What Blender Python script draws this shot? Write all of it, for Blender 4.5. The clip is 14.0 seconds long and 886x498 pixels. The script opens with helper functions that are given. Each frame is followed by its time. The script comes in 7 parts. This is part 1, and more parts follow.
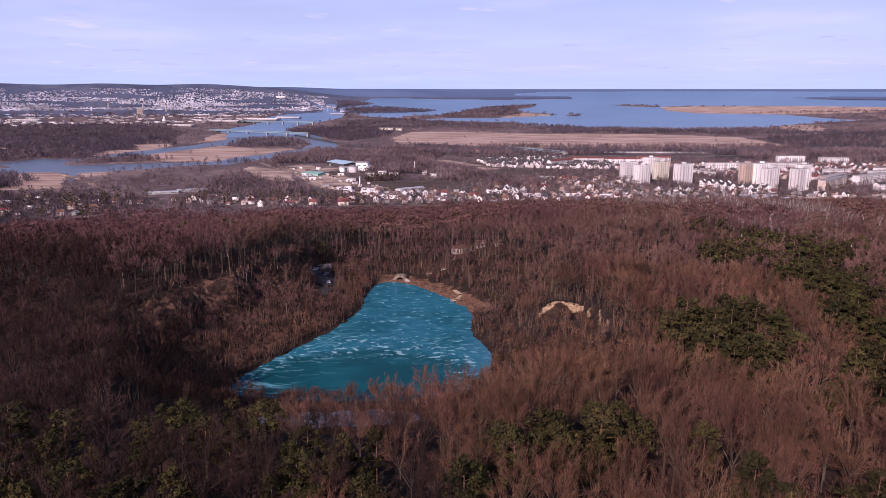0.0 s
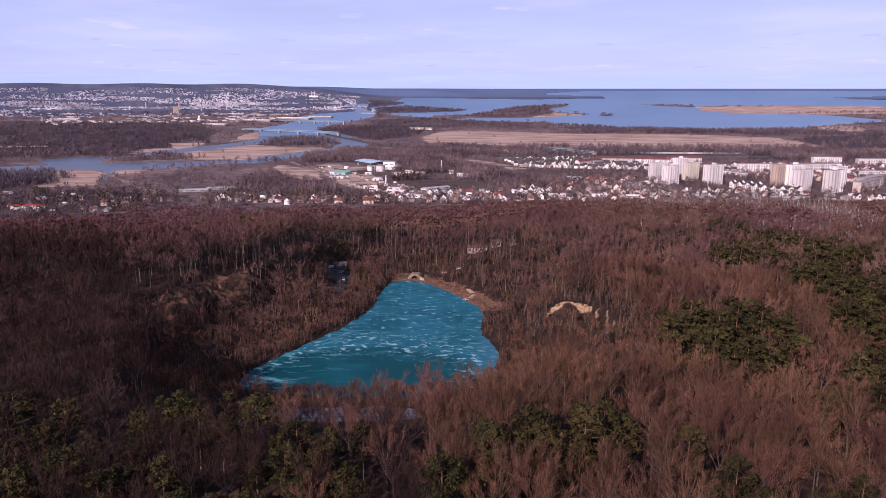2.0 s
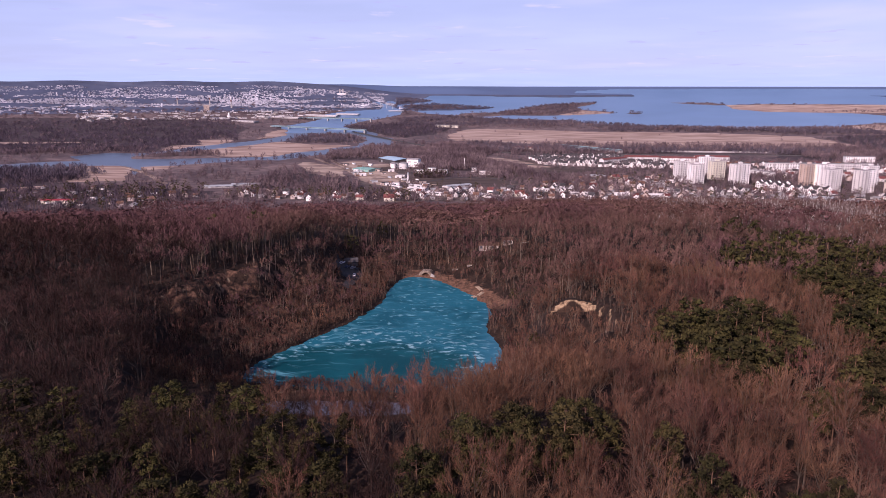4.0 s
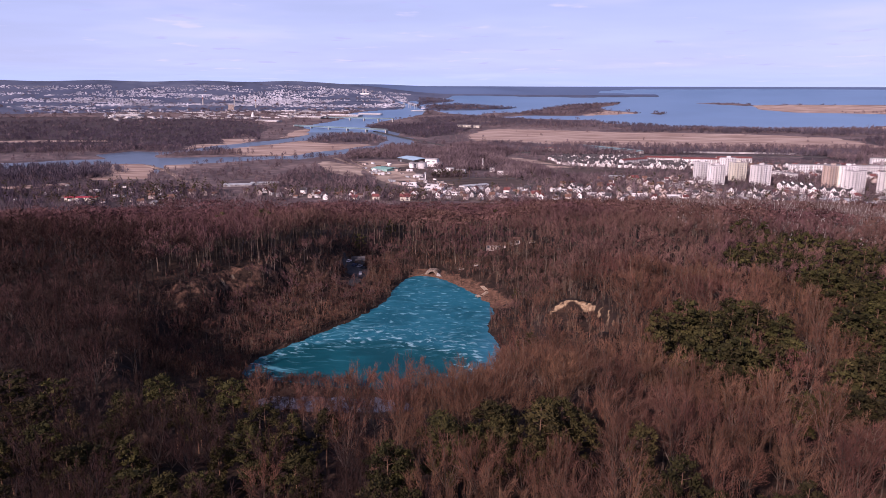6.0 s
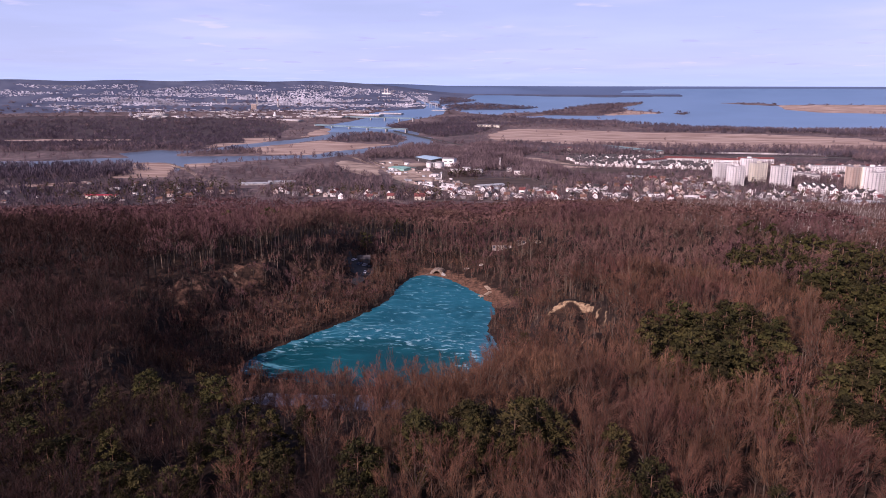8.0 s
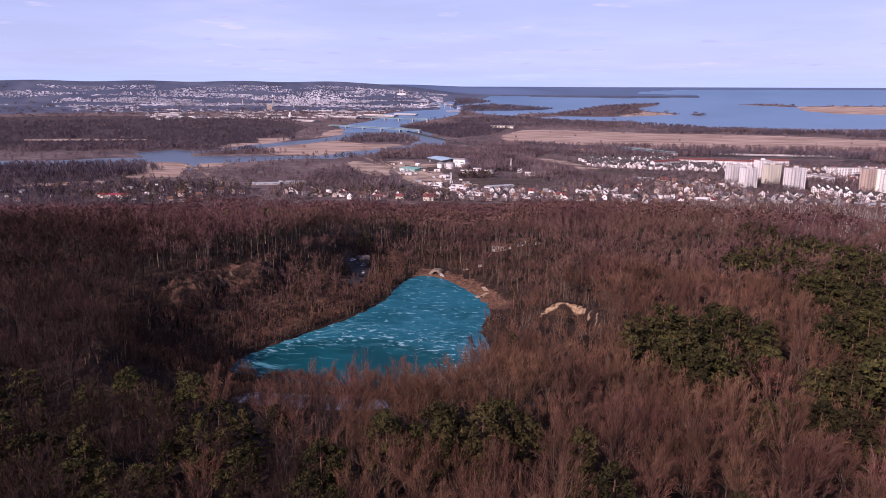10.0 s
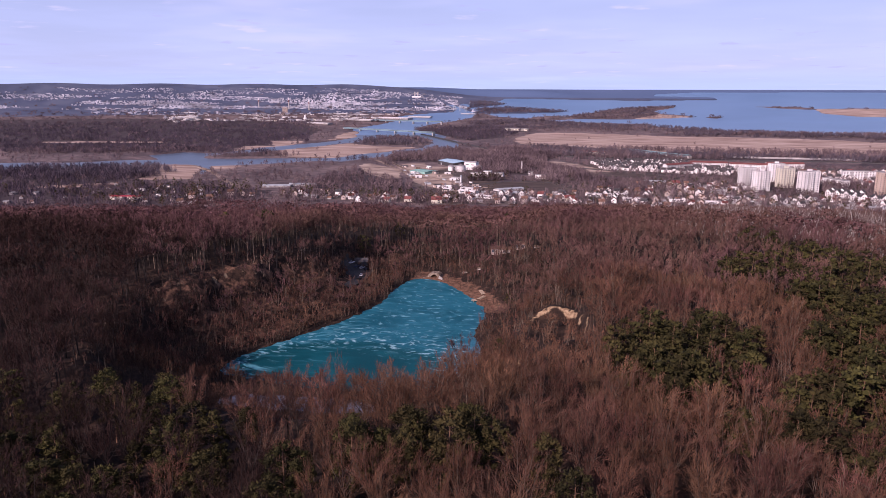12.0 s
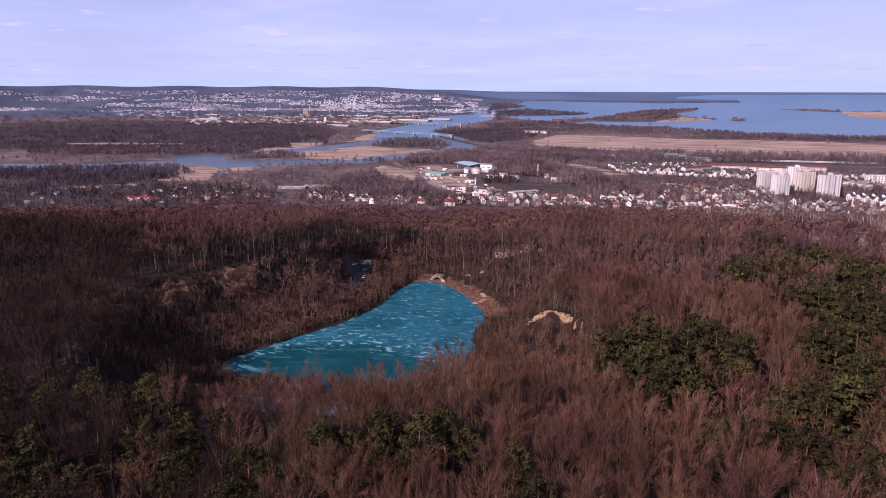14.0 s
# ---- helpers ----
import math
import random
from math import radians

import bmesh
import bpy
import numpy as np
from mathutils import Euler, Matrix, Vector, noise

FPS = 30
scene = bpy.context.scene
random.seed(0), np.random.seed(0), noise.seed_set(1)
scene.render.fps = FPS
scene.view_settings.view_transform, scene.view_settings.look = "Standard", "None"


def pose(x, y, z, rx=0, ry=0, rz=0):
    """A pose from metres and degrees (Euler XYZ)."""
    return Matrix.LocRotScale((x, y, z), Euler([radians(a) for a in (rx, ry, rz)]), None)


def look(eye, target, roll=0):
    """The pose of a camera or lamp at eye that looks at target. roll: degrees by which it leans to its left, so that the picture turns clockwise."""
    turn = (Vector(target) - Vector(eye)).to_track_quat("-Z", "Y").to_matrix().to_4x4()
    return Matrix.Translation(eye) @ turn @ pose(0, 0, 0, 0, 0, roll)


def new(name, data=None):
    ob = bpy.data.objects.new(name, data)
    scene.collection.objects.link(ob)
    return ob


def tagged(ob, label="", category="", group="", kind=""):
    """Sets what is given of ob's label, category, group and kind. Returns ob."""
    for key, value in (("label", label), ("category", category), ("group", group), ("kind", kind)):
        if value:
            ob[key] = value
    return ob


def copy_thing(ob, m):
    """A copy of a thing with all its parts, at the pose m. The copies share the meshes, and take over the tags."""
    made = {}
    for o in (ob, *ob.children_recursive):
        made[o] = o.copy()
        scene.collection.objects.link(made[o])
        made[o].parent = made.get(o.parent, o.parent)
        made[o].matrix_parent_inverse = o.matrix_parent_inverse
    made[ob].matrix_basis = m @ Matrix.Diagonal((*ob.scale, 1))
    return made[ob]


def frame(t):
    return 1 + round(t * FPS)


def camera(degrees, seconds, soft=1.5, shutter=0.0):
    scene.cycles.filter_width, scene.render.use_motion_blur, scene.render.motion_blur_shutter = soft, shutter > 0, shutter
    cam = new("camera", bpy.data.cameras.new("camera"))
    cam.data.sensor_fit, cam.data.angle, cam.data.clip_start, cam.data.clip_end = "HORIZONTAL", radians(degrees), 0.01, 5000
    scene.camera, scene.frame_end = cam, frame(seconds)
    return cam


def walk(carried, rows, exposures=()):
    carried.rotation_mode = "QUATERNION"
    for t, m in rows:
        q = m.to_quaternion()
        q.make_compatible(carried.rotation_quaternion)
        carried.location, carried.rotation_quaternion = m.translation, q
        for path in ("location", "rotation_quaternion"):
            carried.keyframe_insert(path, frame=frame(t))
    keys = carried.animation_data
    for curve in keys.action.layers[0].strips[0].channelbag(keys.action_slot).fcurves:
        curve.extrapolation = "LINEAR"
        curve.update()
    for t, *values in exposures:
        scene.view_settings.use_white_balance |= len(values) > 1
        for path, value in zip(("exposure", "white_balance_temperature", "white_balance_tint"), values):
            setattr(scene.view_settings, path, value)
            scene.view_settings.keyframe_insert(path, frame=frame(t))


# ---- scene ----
cam = camera(65.0, 14.0, 0.65)
PATH = [
    (0, (1.075, 0.178, 119.658), (1.065, 2.127, 119.209), -0.0),
    (0.5, (3.746, -0.13, 119.653), (3.713, 1.819, 119.204), 0.0),
    (1, (6.418, -0.432, 119.64), (6.361, 1.516, 119.191), 0.0),
    (1.5, (9.122, -0.716, 119.629), (9.043, 1.231, 119.18), 0.0),
    (2, (11.859, -0.981, 119.602), (11.758, 0.965, 119.152), -0.0),
    (2.5, (14.617, -1.22, 119.569), (14.495, 0.724, 119.118), 0.0),
    (3, (17.368, -1.403, 119.538), (17.226, 0.539, 119.085), 0.0),
    (5.5, (31.008, -1.871, 119.369), (30.776, 0.062, 118.912), 0.1),
    (6, (33.724, -1.873, 119.357), (33.477, 0.058, 118.901), 0.1),
    (6.5, (36.451, -1.761, 119.346), (36.187, 0.169, 118.89), 0.1),
    (7, (39.186, -1.522, 119.332), (38.906, 0.405, 118.875), 0.0),
    (7.5, (41.927, -1.149, 119.318), (41.632, 0.776, 118.861), 0.1),
    (8, (44.655, -0.656, 119.307), (44.345, 1.266, 118.85), 0.1),
    (10.5, (58.228, 2.386, 119.24), (57.861, 4.299, 118.786), 0.1),
    (11, (60.987, 3.116, 119.242), (60.608, 5.027, 118.79), -0.0),
    (11.5, (63.758, 3.931, 119.248), (63.368, 5.841, 118.797), 0.0),
    (12, (66.535, 4.808, 119.259), (66.133, 6.715, 118.811), 0.1),
    (12.5, (69.31, 5.727, 119.265), (68.895, 7.632, 118.818), 0.1),
    (13, (72.069, 6.659, 119.267), (71.64, 8.561, 118.823), 0.1),
    (13.5, (74.866, 7.622, 119.266), (74.422, 9.521, 118.823), 0.1),
    (14, (77.677, 8.588, 119.258), (77.215, 10.483, 118.816), 0.1),
]
walk(cam, [(t, look(eye, target, roll)) for t, eye, target, roll in PATH], exposures=[(0, 0.0, 6300, 45), (14, 0.0, 6300, 45)])

# ---- world, sun, exposure ----
scene.view_settings.exposure = 0.0
SUN_FROM = Vector((-0.48, -0.88, 0.0)).normalized()
SUN_UP = radians(30)
world = bpy.data.worlds.new("sky")
scene.world = world
world.use_nodes = True
wn = world.node_tree.nodes
wl = world.node_tree.links
sky = wn.new("ShaderNodeTexSky")
sky.sky_type = "NISHITA"
sky.sun_disc = False
sky.sun_elevation = SUN_UP
sky.sun_rotation = math.atan2(SUN_FROM.x, SUN_FROM.y)
sky.altitude = 150
sky.dust_density = 0.6
sky.ozone_density = 3.0
# a thin veil of high cloud with small flat clouds low over the horizon
wtc = wn.new("ShaderNodeTexCoord")
split = wn.new("ShaderNodeSeparateXYZ")
wl.new(wtc.outputs["Generated"], split.inputs[0])


def wmath(op, a, b):
    m = wn.new("ShaderNodeMath")
    m.operation = op
    for sock, v in ((m.inputs[0], a), (m.inputs[1], b)):
        if isinstance(v, (int, float)):
            sock.default_value = v
        else:
            wl.new(v, sock)
    return m.outputs[0]


up = wmath("ADD", wmath("MAXIMUM", split.outputs["Z"], 0.0), 0.06)
plane = wn.new("ShaderNodeCombineXYZ")
wl.new(wmath("DIVIDE", split.outputs["X"], up), plane.inputs[0])
wl.new(wmath("DIVIDE", split.outputs["Y"], up), plane.inputs[1])


def cloud(scale, lo, hi, top, detail=4.0):
    t = wn.new("ShaderNodeTexNoise")
    t.inputs["Scale"].default_value = scale
    t.inputs["Detail"].default_value = detail
    wl.new(plane.outputs[0], t.inputs["Vector"])
    r = wn.new("ShaderNodeMapRange")
    r.interpolation_type = "SMOOTHSTEP"
    for k, v in (("From Min", lo), ("From Max", hi), ("To Min", 0.0), ("To Max", top)):
        r.inputs[k].default_value = v
    wl.new(t.outputs["Fac"], r.inputs["Value"])
    return r.outputs["Result"]


def wmix(fac, a, b):
    x = wn.new("ShaderNodeMix")
    x.data_type = "RGBA"
    if isinstance(fac, (int, float)):
        x.inputs[0].default_value = fac
    else:
        wl.new(fac, x.inputs[0])
    for sock, v in ((x.inputs[6], a), (x.inputs[7], b)):
        if isinstance(v, tuple):
            sock.default_value = (*v, 1)
        else:
            wl.new(v, sock)
    return x.outputs[2]


low = wn.new("ShaderNodeMapRange")
low.interpolation_type = "SMOOTHSTEP"
for key, value in (("From Min", 0.02), ("From Max", 0.42), ("To Min", 0.72), ("To Max", 0.06)):
    low.inputs[key].default_value = value
wl.new(split.outputs["Z"], low.inputs["Value"])
veil = wmix(wmath("MULTIPLY", wmath("ADD", cloud(0.35, 0.35, 0.7, 0.25), 0.85), low.outputs["Result"]), sky.outputs["Color"], (10.25, 13.45, 18.9))
veil = wmix(cloud(1.3, 0.62, 0.72, 0.5, 5.0), veil, (12.7, 13.5, 16.4))
veil = wmix(cloud(1.7, 0.63, 0.70, 0.5, 5.0), veil, (8.0, 9.0, 14.0))
veil = wmix(cloud(0.5, 0.5, 0.7, 0.3, 3.0), veil, (12.4, 14.0, 18.4))
# the clear bluer air just over the horizon
brim = wn.new("ShaderNodeMapRange")
brim.interpolation_type = "SMOOTHSTEP"
for key, value in (("From Min", 0.004), ("From Max", 0.035), ("To Min", 0.5), ("To Max", 0.0)):
    brim.inputs[key].default_value = value
wl.new(split.outputs["Z"], brim.inputs["Value"])
veil = wmix(brim.outputs["Result"], veil, (8.0, 12.2, 17.6))
wl.new(veil, wn["Background"].inputs["Color"])
wn["Background"].inputs["Strength"].default_value = 0.06
sun = new("sun", bpy.data.lights.new("sun", "SUN"))
sun.data.energy = 4.9
sun.data.angle = radians(0.5)
sun.data.color = (1.0, 0.89, 0.74)
sun_to = Vector((-SUN_FROM.x * math.cos(SUN_UP), -SUN_FROM.y * math.cos(SUN_UP), -math.sin(SUN_UP)))
sun.matrix_world = Matrix.Translation((0, 0, 500)) @ sun_to.to_track_quat("-Z", "Y").to_matrix().to_4x4()

# ---- materials ----


def material(name, colors, rough=0.85, size=1.0, fine=8.0, bump=0.0, metal=0.0, spec=0.3, jitter=0.0, stretch=(1, 1, 1)):
    """Two scales of noise between the given colours; size and fine in metres; jitter: spread of brightness from object to object."""
    m = bpy.data.materials.new(name)
    m.use_nodes = True
    n, l = m.node_tree.nodes, m.node_tree.links
    b = n["Principled BSDF"]
    b.inputs["Roughness"].default_value = rough
    b.inputs["Metallic"].default_value = metal
    b.inputs["Specular IOR Level"].default_value = spec
    tc = n.new("ShaderNodeTexCoord")
    mp = n.new("ShaderNodeMapping")
    mp.inputs["Scale"].default_value = stretch
    l.new(tc.outputs["Object"], mp.inputs["Vector"])
    big = n.new("ShaderNodeTexNoise")
    big.inputs["Scale"].default_value = 1.0 / size
    big.inputs["Detail"].default_value = 3
    small = n.new("ShaderNodeTexNoise")
    small.inputs["Scale"].default_value = fine
    small.inputs["Detail"].default_value = 2
    for t in (big, small):
        l.new(mp.outputs["Vector"], t.inputs["Vector"])
    mix = n.new("ShaderNodeMath")
    mix.operation = "MULTIPLY_ADD"
    mix.inputs[1].default_value = 0.45
    l.new(small.outputs["Fac"], mix.inputs[0])
    half = n.new("ShaderNodeMath")
    half.operation = "MULTIPLY"
    half.inputs[1].default_value = 0.55
    l.new(big.outputs["Fac"], half.inputs[0])
    l.new(half.outputs[0], mix.inputs[2])
    ramp = n.new("ShaderNodeValToRGB")
    e = ramp.color_ramp.elements
    k = len(colors)
    while len(e) < k:
        e.new(0.5)
    for i, c in enumerate(colors):
        e[i].position = 0.36 + 0.28 * i / max(1, k - 1)
        e[i].color = (*c, 1)
    l.new(mix.outputs[0], ramp.inputs["Fac"])
    col = ramp.outputs["Color"]
    if jitter:
        info = n.new("ShaderNodeObjectInfo")
        hsv = n.new("ShaderNodeHueSaturation")
        mr = n.new("ShaderNodeMapRange")
        mr.inputs["To Min"].default_value = 1 - jitter
        mr.inputs["To Max"].default_value = 1 + jitter
        l.new(info.outputs["Random"], mr.inputs["Value"])
        l.new(mr.outputs["Result"], hsv.inputs["Value"])
        l.new(col, hsv.inputs["Color"])
        col = hsv.outputs["Color"]
    l.new(col, b.inputs["Base Color"])
    if bump:
        bp = n.new("ShaderNodeBump")
        bp.inputs["Strength"].default_value = 0.6
        bp.inputs["Distance"].default_value = bump
        l.new(small.outputs["Fac"], bp.inputs["Height"])
        l.new(bp.outputs["Normal"], b.inputs["Normal"])
    return m


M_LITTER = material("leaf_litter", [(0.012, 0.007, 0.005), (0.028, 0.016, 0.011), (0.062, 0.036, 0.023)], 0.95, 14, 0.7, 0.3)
# the scrub's violet cast is distance haze mixed into its colour
M_SCRUB = material("scrub_soil", [(0.078, 0.058, 0.062), (0.135, 0.1, 0.1), (0.26, 0.19, 0.17)], 0.95, 120, 0.06, 0.5)
M_SOIL = material("bare_soil", [(0.15, 0.11, 0.082), (0.27, 0.2, 0.155), (0.43, 0.335, 0.27)], 0.95, 28, 0.05, 0.4)
# distance haze is painted into these two blue ground colours
M_HAZEHILL = material("hazed_hill", [(0.056, 0.072, 0.118), (0.08, 0.1, 0.16), (0.112, 0.132, 0.19)], 0.95, 400, 0.01, 0.0)
M_HAZELAND = material("hazed_land", [(0.085, 0.14, 0.25), (0.11, 0.168, 0.29)], 0.95, 4000, 0.001, 0.0)
M_BARK = material("bark", [(0.05, 0.038, 0.03), (0.105, 0.08, 0.061), (0.2, 0.156, 0.118)], 0.9, 12, 0.9, 0.0)
M_TWIG = material("twigs", [(0.078, 0.04, 0.025), (0.136, 0.068, 0.043), (0.21, 0.105, 0.066)], 0.9, 15, 0.35, 0.0, spec=0.1)
# bluish grey of these far twigs is haze mixed into the colour
M_HAZEWOOD = material("hazed_shore_twigs", [(0.06, 0.05, 0.064), (0.1, 0.084, 0.104), (0.15, 0.128, 0.148)], 0.92, 80, 0.09, 0.0, spec=0.1)
# haze over the farther wood is put into this purplish twig colour
M_HAZETWIG = material("hazed_twigs", [(0.076, 0.042, 0.034), (0.132, 0.073, 0.06), (0.2, 0.112, 0.092)], 0.9, 18, 0.3, 0.0, spec=0.1)
# the western wood's shade is put into these two darker colours
M_SHADETWIG = material("shaded_twigs", [(0.024, 0.0125, 0.011), (0.046, 0.024, 0.021), (0.076, 0.041, 0.035)], 0.9, 15, 0.35, 0.0, spec=0.1)
M_SHADEBARK = material("shaded_bark", [(0.014, 0.011, 0.01), (0.032, 0.025, 0.022), (0.065, 0.052, 0.044)], 0.9, 12, 0.9, 0.0)
M_PINE = material("pine_needles", [(0.016, 0.0145, 0.0045), (0.037, 0.033, 0.01), (0.066, 0.057, 0.018)], 0.85, 6, 0.5, 0.0, spec=0.2)
M_BIRCH = material("birch_bark", [(0.3, 0.27, 0.25), (0.44, 0.4, 0.37), (0.58, 0.54, 0.5)], 0.8, 2, 1.5)
M_ASHTWIG = material("pale_twigs", [(0.09, 0.062, 0.056), (0.145, 0.103, 0.093), (0.21, 0.155, 0.14)], 0.9, 15, 0.35, 0.0, spec=0.1)
M_PINEBARK = material("pine_bark", [(0.08, 0.048, 0.032), (0.15, 0.088, 0.055), (0.22, 0.13, 0.08)], 0.9, 3, 1.5, 0.0)
# haze and cloud shade over the western woods are put into this colour
M_SHADEWOOD = material("shaded_hazy_twigs", [(0.046, 0.036, 0.048), (0.078, 0.061, 0.08), (0.118, 0.096, 0.12)], 0.92, 80, 0.09, 0.0, spec=0.1)
# greyed and blued for the haze over the plain
M_PLAINWOOD = material("plain_thicket", [(0.078, 0.056, 0.064), (0.138, 0.1, 0.108), (0.215, 0.16, 0.16)], 0.92, 70, 0.09, 0.0, spec=0.1)
M_WHITE = material("white_render", [(0.66, 0.63, 0.61), (0.78, 0.755, 0.735), (0.86, 0.835, 0.82)], 0.8, 6, 0.5, 0.0, jitter=0.2)
M_CREAM = material("cream_render", [(0.6, 0.55, 0.46), (0.7, 0.66, 0.54), (0.76, 0.73, 0.62)], 0.8, 6, 0.5)
M_OCHRE = material("ochre_render", [(0.44, 0.33, 0.26), (0.52, 0.4, 0.33), (0.6, 0.49, 0.42)], 0.8, 6, 0.5)
M_GREYW = material("grey_render", [(0.3, 0.28, 0.28), (0.4, 0.38, 0.37), (0.5, 0.47, 0.45)], 0.85, 6, 0.5, 0.0, jitter=0.2)
M_RED = material("red_tiles", [(0.13, 0.045, 0.042), (0.19, 0.066, 0.06), (0.25, 0.098, 0.09)], 0.8, 5, 0.8, 0.0, jitter=0.3)
M_DARKROOF = material("dark_roofing", [(0.035, 0.033, 0.036), (0.06, 0.056, 0.058), (0.1, 0.09, 0.09)], 0.7, 5, 0.8, 0.0, jitter=0.3)
M_BROWNROOF = material("brown_tiles", [(0.11, 0.06, 0.045), (0.17, 0.095, 0.07), (0.23, 0.14, 0.1)], 0.8, 5, 0.8, 0.0, jitter=0.3)
M_FLATROOF = material("grey_roofing_felt", [(0.2, 0.19, 0.19), (0.3, 0.29, 0.29), (0.42, 0.4, 0.4)], 0.85, 7, 0.4, 0.0, jitter=0.2)
M_CRIMSON = material("crimson_sheet", [(0.3, 0.035, 0.05), (0.42, 0.05, 0.07), (0.5, 0.09, 0.1)], 0.6, 8, 0.5)
M_PINKW = material("pinkish_render", [(0.34, 0.27, 0.24), (0.46, 0.38, 0.34), (0.58, 0.5, 0.45)], 0.85, 6, 0.5, 0.0, jitter=0.25)
M_GLASS = material("dark_window_glass", [(0.07, 0.075, 0.09), (0.12, 0.125, 0.14)], 0.12, 3, 1.0, 0.0, spec=0.6)
M_CONCRETE = material("concrete", [(0.3, 0.28, 0.26), (0.42, 0.4, 0.37), (0.52, 0.5, 0.47)], 0.85, 5, 0.7, 0.0)
M_ASPHALT = material("asphalt", [(0.04, 0.04, 0.042), (0.06, 0.058, 0.058), (0.09, 0.085, 0.082)], 0.85, 12, 0.6, 0.0)
M_TURQ = material("turquoise_sheet", [(0.3, 0.48, 0.6), (0.4, 0.6, 0.72), (0.5, 0.68, 0.78)], 0.45, 10, 0.5)
M_GREEN = material("green_mesh", [(0.16, 0.36, 0.31), (0.22, 0.45, 0.39), (0.32, 0.54, 0.48)], 0.7, 6, 0.5)
M_GIRDER = material("bridge_steel", [(0.13, 0.22, 0.25), (0.19, 0.3, 0.34), (0.26, 0.38, 0.42)], 0.6, 6, 0.5)
M_STEEL = material("painted_steel", [(0.3, 0.33, 0.35), (0.42, 0.45, 0.47), (0.52, 0.55, 0.56)], 0.5, 4, 1.0, 0.0)


def show_through(m, name, colors, size, grain=0.6, stretch=(1, 1, 1)):
    """Lets another earth show where the mesh attribute of that name says so, with a ragged edge."""
    n, l = m.node_tree.nodes, m.node_tree.links
    b = n["Principled BSDF"]
    under = b.inputs["Base Color"].links[0].from_socket
    at = n.new("ShaderNodeAttribute")
    at.attribute_name = name
    tc = n.new("ShaderNodeTexCoord")
    t = n.new("ShaderNodeTexNoise")
    t.inputs["Scale"].default_value = 1.0 / size
    t.inputs["Detail"].default_value = 4
    l.new(tc.outputs["Object"], t.inputs["Vector"])
    add = n.new("ShaderNodeMath")
    add.operation = "ADD"
    l.new(at.outputs["Fac"], add.inputs[0])
    l.new(t.outputs["Fac"], add.inputs[1])
    edge = n.new("ShaderNodeMapRange")
    edge.interpolation_type = "SMOOTHSTEP"
    edge.inputs["From Min"].default_value = 0.93
    edge.inputs["From Max"].default_value = 1.12
    l.new(add.outputs[0], edge.inputs["Value"])
    tone = n.new("ShaderNodeTexNoise")
    tone.inputs["Scale"].default_value = grain
    tone.inputs["Detail"].default_value = 5
    mp = n.new("ShaderNodeMapping")
    mp.inputs["Scale"].default_value = stretch
    l.new(tc.outputs["Object"], mp.inputs["Vector"])
    l.new(mp.outputs["Vector"], tone.inputs["Vector"])
    ramp = n.new("ShaderNodeValToRGB")
    e = ramp.color_ramp.elements
    e[0].position, e[1].position = 0.35, 0.65
    e[0].color, e[1].color = (*colors[0], 1), (*colors[1], 1)
    l.new(tone.outputs["Fac"], ramp.inputs["Fac"])
    x = n.new("ShaderNodeMix")
    x.data_type = "RGBA"
    l.new(edge.outputs["Result"], x.inputs[0])
    l.new(under, x.inputs[6])
    l.new(ramp.outputs["Color"], x.inputs[7])
    l.new(x.outputs[2], b.inputs["Base Color"])


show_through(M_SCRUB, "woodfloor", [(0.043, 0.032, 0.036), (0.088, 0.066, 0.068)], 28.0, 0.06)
show_through(M_SCRUB, "town", [(0.055, 0.042, 0.039), (0.15, 0.118, 0.104)], 25.0, 0.05)
show_through(M_SCRUB, "soil", [(0.19, 0.135, 0.11), (0.5, 0.39, 0.31)], 22.0, 0.045, (0.6, 1, 1))
show_through(M_SCRUB, "plough", [(0.05, 0.037, 0.033), (0.115, 0.085, 0.07)], 20.0, 0.08, (0.15, 1, 1))
show_through(M_SCRUB, "reed", [(0.27, 0.18, 0.14), (0.54, 0.41, 0.335)], 30.0, 0.045, (0.22, 1, 1))
show_through(M_LITTER, "bank", [(0.1, 0.053, 0.034), (0.225, 0.122, 0.076)], 4.0)
show_through(M_LITTER, "sand", [(0.17, 0.105, 0.06), (0.42, 0.3, 0.18)], 3.0)


